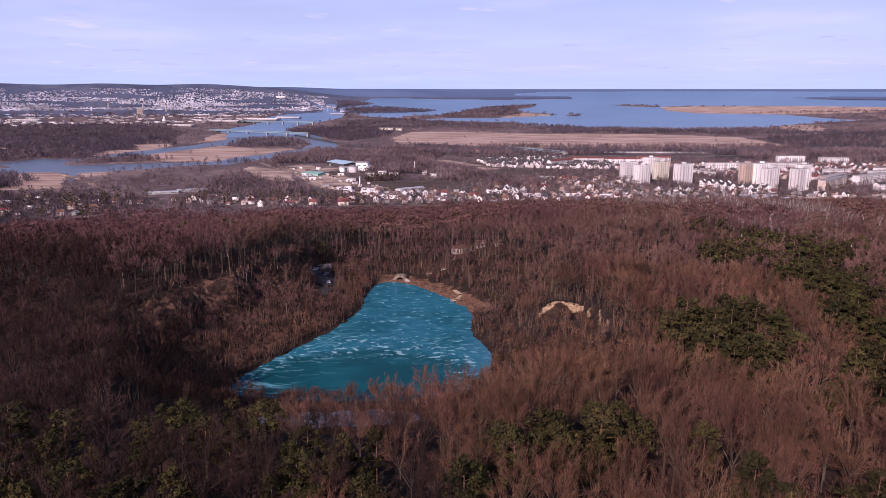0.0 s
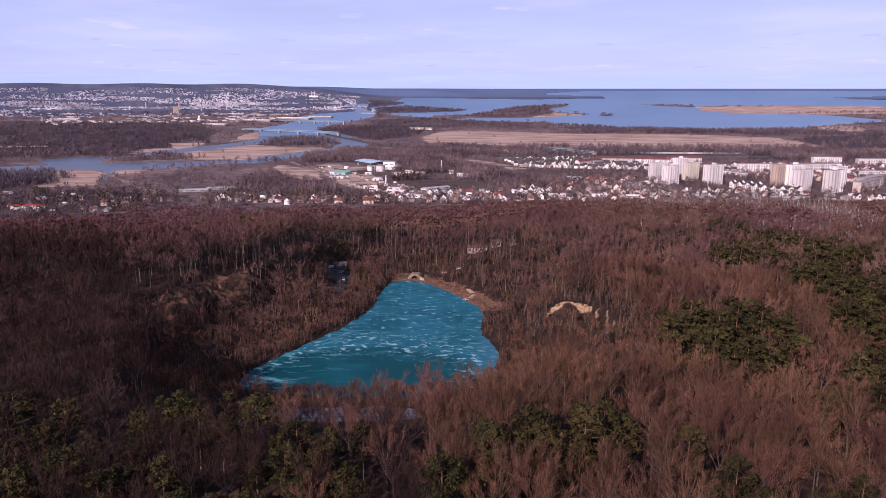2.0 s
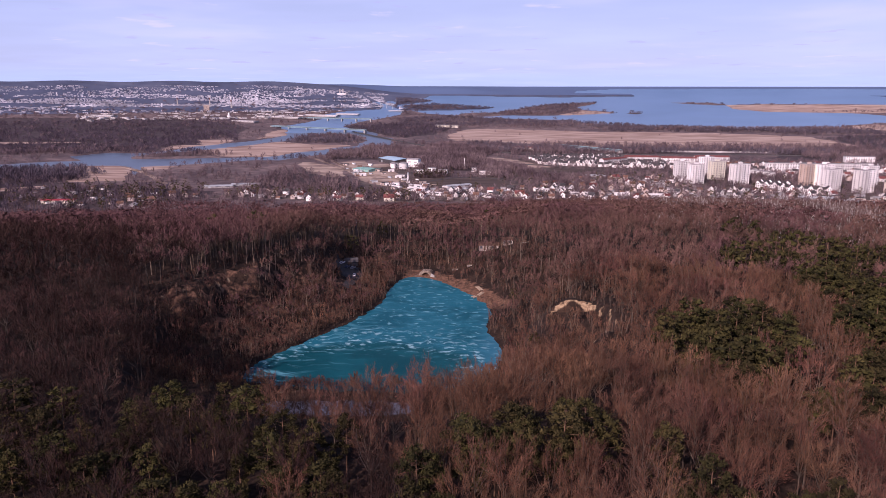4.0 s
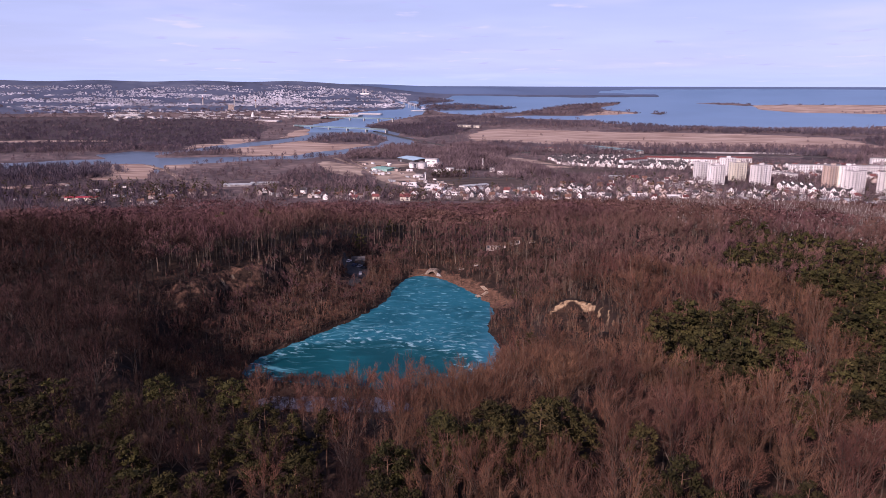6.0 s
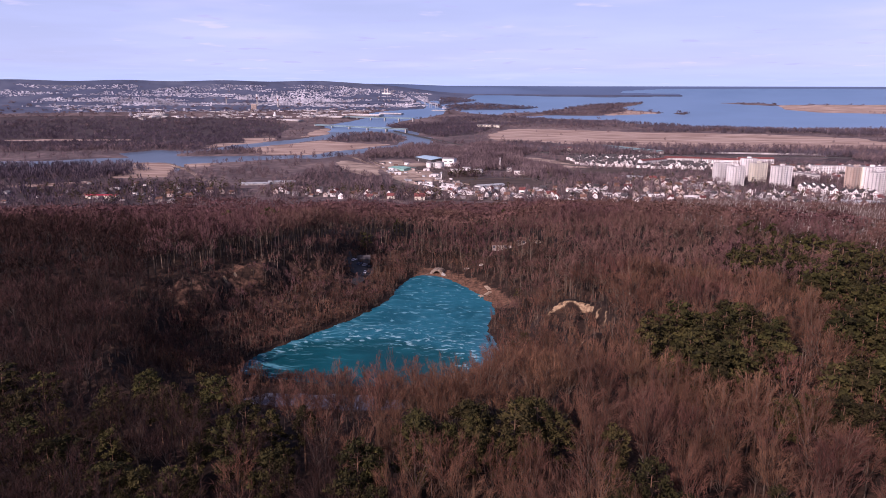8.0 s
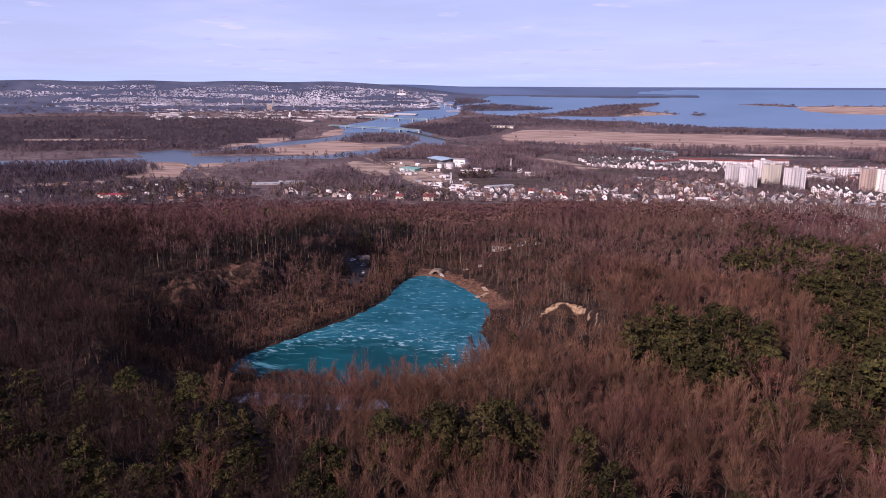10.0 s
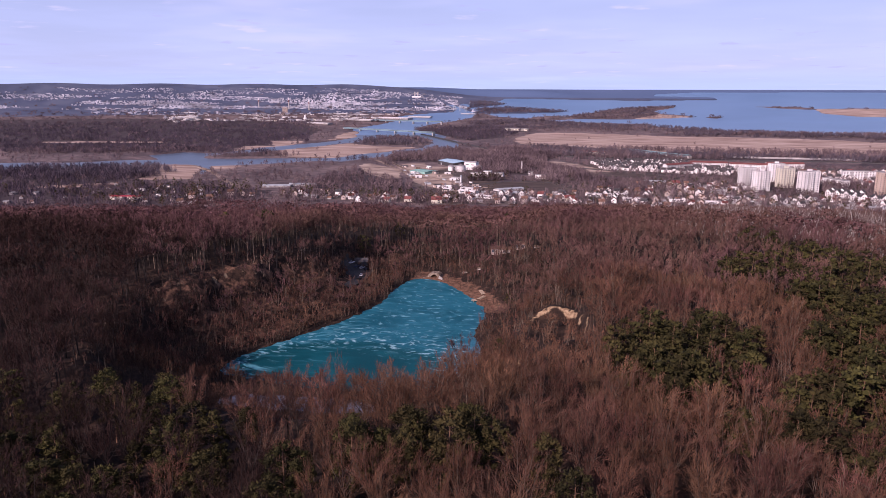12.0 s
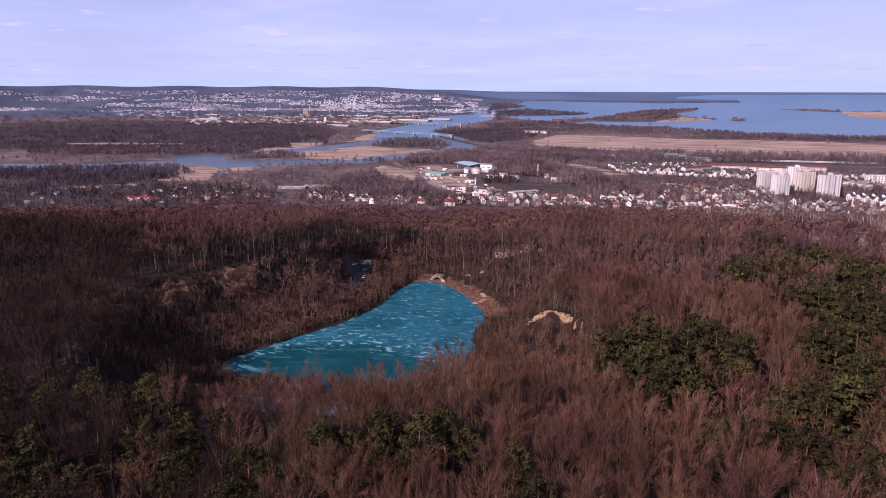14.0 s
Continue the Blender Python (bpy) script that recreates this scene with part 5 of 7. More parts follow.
def tower(w, d, storeys, wall, label, second=None):
    """A tower block: two staggered slabs, balcony stacks, flat roof with a lift house, windows floor by floor."""
    root = new("tower_block")
    h = 3.0 * storeys + 1.0
    part("wall", boxes((-w / 2, w * 0.08, -d / 2, d / 2, -1, h)), wall, root)
    part("wall", boxes((w * 0.08, w / 2, -d / 2 + 2.2, d / 2 + 2.2, -1, h)), second or wall, root)
    part("roof", boxes((-w / 2 + 0.4, w * 0.08 - 0.4, -d / 2 + 0.4, d / 2 - 0.4, h, h + 0.5), (w * 0.08, w / 2 - 0.4, -d / 2 + 2.6, d / 2 + 1.8, h, h + 0.5)), M_FLATROOF, root)
    part("lift_house", boxes((-3, 2.5, -2, 2.5, h + 0.3, h + 3.2)), wall, root)
    for i in range(storeys):
        z = 1.2 + 3.0 * i
        for k in range(3):
            pane("window", 1.9, 1.5, M_GLASS, root, pose(-w / 2 + w * 0.58 * (k + 0.5) / 3, -d / 2, z))
        for k in range(2):
            pane("window", 1.9, 1.5, M_GLASS, root, pose(w * 0.08 + w * 0.42 * (k + 0.5) / 2, -d / 2 + 2.2, z))
        for k in range(2):
            pane("window", 1.6, 1.5, M_GLASS, root, pose(-w / 2, -d / 4 + d / 2 * k, z, 0, 0, -90))
    for k in range(3):
        x = -w / 2 + w * 0.58 * (k + 1) / 3 - w * 0.06
        mat = M_CONCRETE if k == 1 else wall
        if ("balcony", mat.name) not in PANE:
            bm = boxes((-1.0, 1.0, -1.1, 0.05, 0.0, 0.15), (-1.0, 1.0, -1.1, -1.0, 0.15, 1.15), (-1.0, -0.9, -1.0, 0.05, 0.15, 1.15), (0.9, 1.0, -1.0, 0.05, 0.15, 1.15))
            PANE["balcony", mat.name] = bpy.data.meshes.new("balcony")
            bm.to_mesh(PANE["balcony", mat.name])
            bm.free()
            PANE["balcony", mat.name].materials.append(mat)
        for i in range(1, storeys):
            ob = new("balcony", PANE["balcony", mat.name])
            ob.parent = root
            ob.matrix_basis = pose(x, -d / 2, 0.6 + 3 * i)
    return tagged(root, label, "tower block", "tower blocks of the estate")


def slab(w, d, storeys, wall, roof, label, pitched=True):
    """A long block of flats with rows of windows."""
    root = new("apartment_block")
    h = 2.9 * storeys + 0.8
    if pitched:
        part("wall", gable_walls(w, d, h, d * 0.22), wall, root)
        part("roof", gable_roof(w, d, h, d * 0.22), roof, root)
    else:
        part("wall", boxes((-w / 2, w / 2, -d / 2, d / 2, -1, h)), wall, root)
        part("roof", boxes((-w / 2 - 0.3, w / 2 + 0.3, -d / 2 - 0.3, d / 2 + 0.3, h, h + 0.6)), roof, root)
    n = max(4, int(w / 4.6))
    for i in range(storeys):
        for k in range(n):
            pane("window", 2.1, 1.5, M_GLASS, root, pose(-w / 2 + w * (k + 0.5) / n, -d / 2, 1.1 + 2.9 * i))
    for k in range(max(1, n // 5)):
        x = -w / 2 + w * (k + 0.5) / max(1, n // 5) + 2.3
        part("stair_tower", boxes((x - 1.2, x + 1.2, -d / 2 - 0.6, -d / 2 + 0.1, 0, h - 0.5)), M_GREYW, root)
    return tagged(root, label, "apartment block", "blocks of flats")


def stand(ob, x, y, turn=0.0, grow=1.0):
    """Sets a thing on the plain."""
    gx, gy, gz, s = (float(v) for v in drawn(x, y, float(land(np.array([x]), np.array([y]))[0]) - PZ))
    ob.matrix_basis = Matrix.LocRotScale((gx, gy, gz), Euler((0, 0, radians(turn))), (s * grow, s * grow, s * grow))
    return ob


def ribbon(name, points, width, mat, label, category="road", lift=0.35):
    """A road laid over the plain along plan points."""
    pts = np.array(points, float)
    seg = np.hypot(*np.diff(pts, axis=0).T)
    t = np.concatenate([[0], np.cumsum(seg)])
    u = np.arange(0, t[-1], 12.0)
    p = np.stack([np.interp(u, t, pts[:, 0]), np.interp(u, t, pts[:, 1])], -1)
    g = np.gradient(p, axis=0)
    g /= np.linalg.norm(g, axis=1)[:, None]
    nrm = np.stack([-g[:, 1], g[:, 0]], -1) * width / 2
    rows = []
    for q, h in ((p + nrm * 1.15, -0.8), (p + nrm, lift), (p - nrm, lift), (p - nrm * 1.15, -0.8)):
        z = land(q[:, 0], q[:, 1]) - PZ
        gx, gy, gz, s = drawn(q[:, 0], q[:, 1], np.maximum(z, 0) + h)
        rows.append(np.stack([gx, gy, gz], -1))
    v = np.stack(rows, 1).reshape(-1, 3)
    f = []
    for i in range(len(p) - 1):
        for k in range(3):
            f.append((4 * i + k, 4 * i + 4 + k, 4 * i + 5 + k, 4 * i + 1 + k))
    return mesh_object(name, v, np.array(f), [mat], kind="structure", label=label, category=category)


def terrace(n, label):
    """A row of white terraced houses with alternating front gables."""
    root = new("terraced_row")
    for i in range(n):
        x = (i - (n - 1) / 2) * 6.4
        front = i % 2 == 0
        h = 8.6 if front else 7.4
        w = part("wall", gable_walls(10.5, 6.3, h, 3.0) if front else gable_walls(6.3, 9.5, h, 2.6), M_WHITE, root)
        r = part("roof", gable_roof(10.5, 6.3, h, 3.0, 0.35) if front else gable_roof(6.3, 9.5, h, 2.6, 0.05), M_DARKROOF, root)
        for ob in (w, r):
            ob.matrix_basis = pose(x, 0, 0, 0, 0, 90 if front else 0)
        y = -5.25 if front else -4.75
        for k in range(3):
            pane("window", 1.5, 1.4, M_GLASS, root, pose(x - 1.4, y, 0.9 + 2.7 * k))
            pane("window", 1.5, 1.4, M_GLASS, root, pose(x + 1.4, y, 0.9 + 2.7 * k))
    return tagged(root, label, "terraced row", "terraced rows of the estate")


# ---- the estate and the town ----
def place_town():
    white_tower = tower(24, 15, 10, M_WHITE, "white high-rise tower block with balcony stacks")
    wide_tower = tower(30, 15, 11, M_WHITE, "wide white high-rise tower block")
    cream_tower = tower(25, 15, 10, M_CREAM, "pale yellow high-rise tower block")
    ochre_tower = tower(25, 15, 11, M_OCHRE, "ochre and cream high-rise tower block", M_CREAM)
    stand(white_tower, 320, 1224, 18)
    for x, y, t in ((331, 1172, 18), (383, 1304, 18), (606, 1180, 22)):
        stand(copy_thing(white_tower, Matrix()), x, y, t)
    stand(wide_tower, 396, 1160, 22)
    for x, y, t in ((510, 1096, 24), (556, 1092, 24), (530, 1170, 22)):
        stand(copy_thing(wide_tower, Matrix()), x, y, t)
    stand(cream_tower, 379, 1226, 18)
    stand(ochre_tower, 506, 1168, 22)
    for w, d, st, wall, roof, lab, flat, spots in (
            (70, 12, 4, M_WHITE, M_RED, "long white block of flats with a red tiled roof", True, ((300, 1487, -4), (445, 1500, 3), (372, 1470, -6), (236, 1440, 40))),
            (46, 12, 4, M_WHITE, M_FLATROOF, "white flat-roofed slab block of flats", False, ((714, 1275, 2), (780, 1250, 12), (462, 1250, -62), (820, 1300, 10))),
            (84, 12, 5, M_PINKW, M_FLATROOF, "pale pinkish five-storey slab block", False, ((622, 1118, 41), (650, 1165, 41))),
            (92, 12, 5, M_WHITE, M_FLATROOF, "long white five-storey slab block", False, ((716, 1173, 32), (552, 1360, 0), (650, 1362, 10))),
            (56, 16, 4, M_WHITE, M_FLATROOF, "large white four-storey school-like building", False, ((755, 1535, -6), (830, 1500, -6))),
            (46, 11, 3, M_WHITE, M_DARKROOF, "row of white terraced houses with dark roofs", True, ((700, 1100, 16), (770, 1110, 14)))):
        proto = slab(w, d, st, wall, roof, lab, flat)
        for i, (x, y, t) in enumerate(spots):
            stand(proto if i == 0 else copy_thing(proto, Matrix()), x, y, t)
    row = terrace(7, "row of white terraced houses with dark gabled roofs")
    stand(row, 432, 1118, -40)
    for x, y, t in ((456, 1086, -12), (478, 1074, -8), (445, 1140, -30)):
        stand(copy_thing(row, Matrix()), x, y, t)
    rng = np.random.default_rng(21)
    protos = {"white_dark": house(8.5, 8, 2, M_WHITE, M_DARKROOF, "white two-storey house with a dark pitched roof", 0.9),
              "white_red": house(9, 8, 2, M_WHITE, M_RED, "white house with a red tiled roof"),
              "white_brown": house(8.5, 7.5, 2, M_PINKW, M_BROWNROOF, "pale pinkish house with a brown tiled roof"),
              "grey_grey": house(11, 8, 1, M_GREYW, M_FLATROOF, "low grey house with a grey roof", 0.45),
              "cream_red": house(10, 8.5, 2, M_CREAM, M_RED, "cream house with a red tiled roof"),
              "big_red": house(15, 10, 2, M_CREAM, M_RED, "large house under a bright red roof", 0.8),
              "shed": house(8, 6, 1, M_GREYW, M_BROWNROOF, "small brown-roofed allotment house", 0.6)}
    taken = set()
    count = 0

    queue = []

    def put(kind, x, y, t):
        queue.append((kind, x, y, t))

    def place(kind, x, y, t):
        ob = protos[kind]
        if kind in taken:
            ob = copy_thing(ob, Matrix())
        taken.add(kind)
        stand(ob, x, y, t, float(rng.uniform(0.7, 1.08)))

    for x, y, t in ((40, 1002, 12), (-141, 946, 8), (157, 1102, -8), (206, 1207, 20), (-183, 950, 5), (-212, 940, -10)):
        put("big_red", x, y, t)
    quarters = (  # outline, rows apart, along, turn, kinds, share
        ([(95, 1420), (60, 1560), (250, 1600), (350, 1480), (330, 1380), (180, 1400)], 17, 11.5, -12, ("white_dark",), 0.97),
        ([(-640, 1040), (-600, 870), (-520, 800), (-440, 905), (-420, 960), (-520, 1010)], 26, 17, 15, ("shed", "grey_grey", "white_brown", "shed"), 0.4),
        ([(-400, 965), (-390, 1000), (-120, 1010), (-110, 955), (-250, 935)], 19, 15, 4, ("white_red", "white_brown", "white_brown", "grey_grey", "white_dark", "shed"), 0.75),
        ([(-120, 950), (-110, 1090), (60, 1100), (170, 1200), (330, 1250), (300, 1000), (180, 965), (40, 965)], 23, 15, -6, ("white_red", "white_brown", "grey_grey", "shed", "white_brown", "grey_grey", "white_dark"), 0.66),
        ([(310, 980), (310, 1120), (440, 1120), (480, 1050), (700, 1040), (700, 1000), (400, 960)], 25, 16, 8, ("white_red", "white_brown", "grey_grey", "white_dark", "shed", "grey_grey"), 0.66),
        ([(330, 1300), (340, 1470), (620, 1480), (900, 1460), (960, 1250), (700, 1200), (480, 1250), (430, 1310)], 26, 16, -8, ("white_red", "white_brown", "grey_grey", "white_dark", "white_dark"), 0.7),
        ([(-900, 700), (-760, 1020), (-640, 1040), (-600, 870), (-640, 700)], 44, 30, 20, ("shed", "grey_grey", "shed"), 0.5),
    )
    for outline, rows, along, turn, kinds, share in quarters:
        xs, ys = [p[0] for p in outline], [p[1] for p in outline]
        c, s = math.cos(radians(turn)), math.sin(radians(turn))
        mx, my = sum(xs) / len(xs), sum(ys) / len(ys)
        for i in range(-30, 31):
            for j in range(-30, 31):
                u, v = j * along + rng.uniform(-3, 3), i * rows + rng.uniform(-4, 4)
                x, y = mx + c * u - s * v, my + s * u + c * v
                if not inside(np.array(x), np.array(y), outline) or rng.random() > share or count > 1100:
                    continue
                if in_any(np.array([x]), np.array([y]), PLOUGHED + SOILS)[0] or math.hypot(x - 396, y - 1150) < 16:
                    continue
                put(kinds[int(rng.integers(len(kinds)))], x, y, turn + float(rng.choice([0, 90, 180, 270])) + rng.uniform(-16, 16))
                count += 1
    queue.sort(key=lambda q: math.hypot(q[1] - CX, q[2] - CY))
    for q in queue[:300]:
        place(*q)
    mats = [M_WHITE, M_PINKW, M_GREYW, M_CREAM, M_RED, M_DARKROOF, M_BROWNROOF, M_FLATROOF]
    v, f, sl, n = [], [], [], 0
    for kind, x, y, t in queue[300:]:
        gx, gy, gz, s = (float(q) for q in drawn(x, y, 0.0))
        c, si = math.cos(radians(t)), math.sin(radians(t))
        for child in protos[kind].children:
            if child.name.split(".")[0] not in ("wall", "roof"):
                continue
            slot = mats.index(child.data.materials[0])
            p = np.array([vert.co[:] for vert in child.data.vertices])
            v.append(np.stack([p[:, 0] * c - p[:, 1] * si + gx, p[:, 0] * si + p[:, 1] * c + gy, p[:, 2] + gz], -1))
            for poly in child.data.polygons:
                ix = list(poly.vertices)
                for i in range(1, len(ix) - 1):
                    f.append((ix[0] + n, ix[i] + n, ix[i + 1] + n))
                    sl.append(slot)
            n += len(p)
    if v:
        mesh_object("far_houses", np.concatenate(v), np.array(f), mats, sl, kind="stuff", label="dense small pitched-roof houses of the far town", category="houses")
    for k in protos:
        if k not in taken:
            for o in (*protos[k].children_recursive, protos[k]):
                bpy.data.objects.remove(o)


place_town()


def works_hall(w, d, h, wall, roof, label, name="works_hall"):
    root = new(name)
    part("wall", boxes((-w / 2, w / 2, -d / 2, d / 2, -1, h)), wall, root)
    part("roof", gable_roof(w, d, h, min(d * 0.09, 2.6), 0.6, 0.4), roof, root)
    n = max(2, int(w / 12))
    for k in range(n):
        pane("window_band", 7.0, 1.6, M_GLASS, root, pose(-w / 2 + w * (k + 0.5) / n, -d / 2, h * 0.62))
    pane("gate", 4.2, 4.2, M_STEEL, root, pose(-w * 0.3, -d / 2, 0.05))
    return tagged(root, label, "industrial hall", "halls on the plain")


def works():
    # dark wall colour stands for the shade inside the hall's open front
    stand(works_hall(70, 42, 8, M_DARKROOF, M_TURQ, "large works hall with a pale blue roof"), -211, 1438, -52)
    stand(works_hall(24, 16, 15, M_WHITE, M_FLATROOF, "tall white process building beside the works hall"), -163, 1366, -12)
    stand(works_hall(20, 12, 8, M_WHITE, M_FLATROOF, "low white annex of the works"), -196, 1352, -30)
    for x, y, r, h in ((-178, 1333, 9.0, 11), (-147, 1352, 6.5, 9), (-199, 1338, 5.0, 9)):
        tank = new("storage_tank")
        part("shell", drum(r, -1, h, 28), M_WHITE, tank)
        part("lid", drum(r + 0.2, h, h + 2.2, 28, 0.6), M_FLATROOF, tank)
        part("rim", drum(r + 0.3, h - 0.6, h - 0.1, 28), M_STEEL, tank)
        tagged(tank, "round white storage tank with a shallow cone lid", "storage tank", "tanks of the works")
        stand(tank, x, y)
    pad = new("covered_court")
    part("wall", boxes((-20, 20, -17, 17, -0.5, 3.6)), M_GREEN, pad)
    part("roof", gable_roof(40, 34, 3.6, 1.6, 0.5, 0.3), M_GREEN, pad)
    for x in (-20, -10, 0, 10, 20):
        part("post", boxes((x - 0.3, x + 0.3, -17.4, -16.9, -0.5, 4.2)), M_WHITE, pad)
    tagged(pad, "low sports hall covered in turquoise green sheet", "sports hall")
    stand(pad, -243, 1294, -31)
    mast = new("chimney_mast")
    part("shaft", drum(1.3, -1, 15, 12, 0.9), M_WHITE, mast)
    part("head", drum(1.5, 14.6, 17.5, 12), M_STEEL, mast)
    part("base", boxes((-3, 3, -3, 3, -1, 4)), M_WHITE, mast)
    tagged(mast, "slim white chimney on a square base among low works", "chimney")
    stand(mast, -140, 1126)
    pole = new("lattice_mast")
    for x, y in ((-1.0, -1.0), (1.0, -1.0), (1.0, 1.0), (-1.0, 1.0)):
        bm = bmesh.new()
        a = [bm.verts.new((x + i * 0.3, y + j * 0.3, -0.5)) for i, j in ((-1, -1), (1, -1), (1, 1), (-1, 1))]
        b = [bm.verts.new((x * 0.3 + i * 0.25, y * 0.3 + j * 0.25, 22)) for i, j in ((-1, -1), (1, -1), (1, 1), (-1, 1))]
        for i in range(4):
            bm.faces.new((a[i], a[(i + 1) % 4], b[(i + 1) % 4], b[i]))
        part("leg", bm, M_WHITE, pole)
    for i in range(7):
        k = 1.0 * (1 - 0.7 * (i + 1) / 8) + 0.1
        part("brace", boxes((-k, k, -k, k, 2.7 * (i + 1), 2.7 * (i + 1) + 0.3)), M_STEEL, pole)
    tagged(pole, "slim pale lattice mast among bare trees", "mast")
    stand(pole, -60, 1330)
    for x, y, w, d, st, t in ((-136, 1258, 20, 10, 2, -4), (-116, 1268, 14, 10, 3, -4), (-95, 1266, 16, 9, 2, -8), (-16, 1254, 24, 9, 2, 3), (-40, 1300, 9, 8, 2, 0), (-163, 1208, 16, 8, 1, -15)):
        stand(slab(w, d, st, M_WHITE, M_FLATROOF, "boxy white flat-roofed house beside the works", False), x, y, t)
    low = works_hall(30, 12, 4.5, M_WHITE, M_WHITE, "low white-roofed workshop on the yards")
    stand(low, -113, 1043, -24)
    for x, y, t, g in ((-118, 1076, -32, 0.9), (-84, 1006, -16, 0.8), (-66, 1004, -10, 0.7), (-18, 994, 8, 0.85), (75, 1058, -14, 0.8), (-150, 1072, -36, 0.6), (110, 1062, 6, 0.9), (128, 1022, 4, 0.9),
                       (190, 1030, 6, 0.7), (240, 1016, 4, 0.9), (-95, 1024, -20, 0.7), (270, 1070, 12, 0.8)):
        stand(copy_thing(low, Matrix()), x, y, t, g)
    grey = works_hall(44, 14, 2.6, M_GREYW, M_STEEL, "wide low grey greenhouse-like hall")
    stand(grey, -56, 1094, 36)
    for x, y, t, g in ((-38, 1060, 14, 0.95), (-62, 1062, 22, 0.7), (20, 1046, 4, 0.8), (-430, 1050, 14, 1.0), (-395, 1075, 14, 1.0), (455, 1014, -20, 1.0), (502, 990, -24, 0.9), (175, 1245, -8, 0.9), (470, 1030, -10, 0.7)):
        stand(copy_thing(grey, Matrix()), x, y, t, g)
    barn = works_hall(90, 20, 8, M_CREAM, M_FLATROOF, "long pale hall at the edge of the reed field")
    stand(barn, -215, 2720, -6)
    red = works_hall(62, 15, 7, M_CREAM, M_RED, "long building with a bright red roof")
    stand(red, 70, 1760, -4)
    crimson = works_hall(44, 10, 5, M_CREAM, M_CRIMSON, "long low building with a crimson roof among allotments")
    stand(crimson, -583, 880, 8)
    quay = works_hall(200, 44, 6, M_GREYW, M_WHITE, "long white port warehouse on the river bank")
    for x, y, t, g in ((-960, 3650, -20, 1.0), (-1080, 3420, -24, 0.9), (-1150, 3050, -26, 0.7), (-880, 3900, -14, 0.7), (-1500, 4300, -20, 0.6), (-1900, 3900, -20, 0.6), (-2500, 4200, -20, 0.6), (-700, 4480, -10, 0.5), (-2100, 3500, -18, 1.0)):
        stand(quay if x == -960 else copy_thing(quay, Matrix()), x, y, t, g)


works()


def yard_clutter():
    """Containers, sheds and vans on the yards and between the houses."""
    rng = np.random.default_rng(91)
    kinds = []
    for mat, lab in ((M_WHITE, "white steel container on the works yard"), (M_STEEL, "grey steel container on the works yard"), (M_BROWNROOF, "rusty brown container on the works yard")):
        c = new("container")
        part("body", boxes((-4, 4, -1.5, 1.5, -0.2, 2.7)), mat, c)
        part("roof", boxes((-4.1, 4.1, -1.6, 1.6, 2.7, 2.85)), M_FLATROOF, c)
        part("door", boxes((4.0, 4.06, -1.2, 1.2, 0.1, 2.5)), M_STEEL, c)
        kinds.append(tagged(c, lab, "container", "containers on the yards"))
    for mat, roof, lab in ((M_WHITE, M_WHITE, "small white flat-roofed shed"), (M_PINKW, M_DARKROOF, "small pale shed with a dark roof")):
        c = new("shed")
        part("wall", boxes((-5, 5, -3, 3, -0.3, 3.0)), mat, c)
        part("roof", gable_roof(10, 6, 3.0, 0.8, 0.3, 0.2), roof, c)
        pane("gate", 2.4, 2.2, M_GLASS, c, pose(-1.5, -3, 0.05))
        kinds.append(tagged(c, lab, "shed", "sheds of the plain"))
    done = set()
    areas = (([(-330, 1420), (-250, 1400), (-130, 1200), (-60, 1060), (-140, 1030), (-240, 1200)], 46), ([(-120, 970), (0, 1040), (300, 1080), (300, 1000), (40, 965)], 30),
             ([(310, 1000), (330, 1120), (560, 1060), (800, 1080), (760, 1010)], 30), ([(170, 1200), (300, 1290), (330, 1240), (300, 1130)], 14), ([(-640, 1040), (-600, 900), (-440, 905), (-420, 960)], 18))
    for outline, many in areas:
        xs, ys = [p[0] for p in outline], [p[1] for p in outline]
        n = 0
        while n < many:
            x, y = float(rng.uniform(min(xs), max(xs))), float(rng.uniform(min(ys), max(ys)))
            if not inside(np.array(x), np.array(y), outline):
                continue
            k = int(rng.integers(5))
            ob = kinds[k] if k not in done else copy_thing(kinds[k], Matrix())
            done.add(k)
            stand(ob, x, y, float(rng.uniform(-50, 50)), float(rng.uniform(0.7, 1.3)))
            n += 1


yard_clutter()
ribbon("road_village", [(-735, 1310), (-650, 1230), (-560, 1115), (-470, 1000)], 9, M_SOIL, "pale straight lane beside a canal")
ribbon("road_yard", [(-400, 1500), (-371, 1451), (-290, 1310), (-223, 1189), (-129, 1057), (-100, 1010)], 7, M_SOIL, "pale straight earth track past the works")
ribbon("track_yard", [(-360, 1490), (-345, 1440), (-260, 1280), (-205, 1185)], 5, M_SOIL, "pale parallel earth track")
ribbon("road_court", [(-340, 1440), (-326, 1409), (-256, 1286), (-222, 1240), (-150, 1150), (-90, 1110)], 6, M_SOIL, "pale service road beside the court")
ribbon("road_front", [(-140, 1120), (-60, 1210), (10, 1200), (70, 1110), (140, 1060)], 5, M_ASPHALT, "grey lane round a dark parcel")
ribbon("road_town", [(-60, 1560), (40, 1440), (200, 1360), (420, 1340), (640, 1240), (900, 1190)], 9, M_ASPHALT, "grey main street of the town")
ribbon("railway", [(-520, 2420), (-330, 2080), (-200, 1850), (-60, 1700), (200, 1660), (600, 1680), (1100, 1640)], 8, M_ASPHALT, "dark railway line on a low bank", "railway", 1.5)


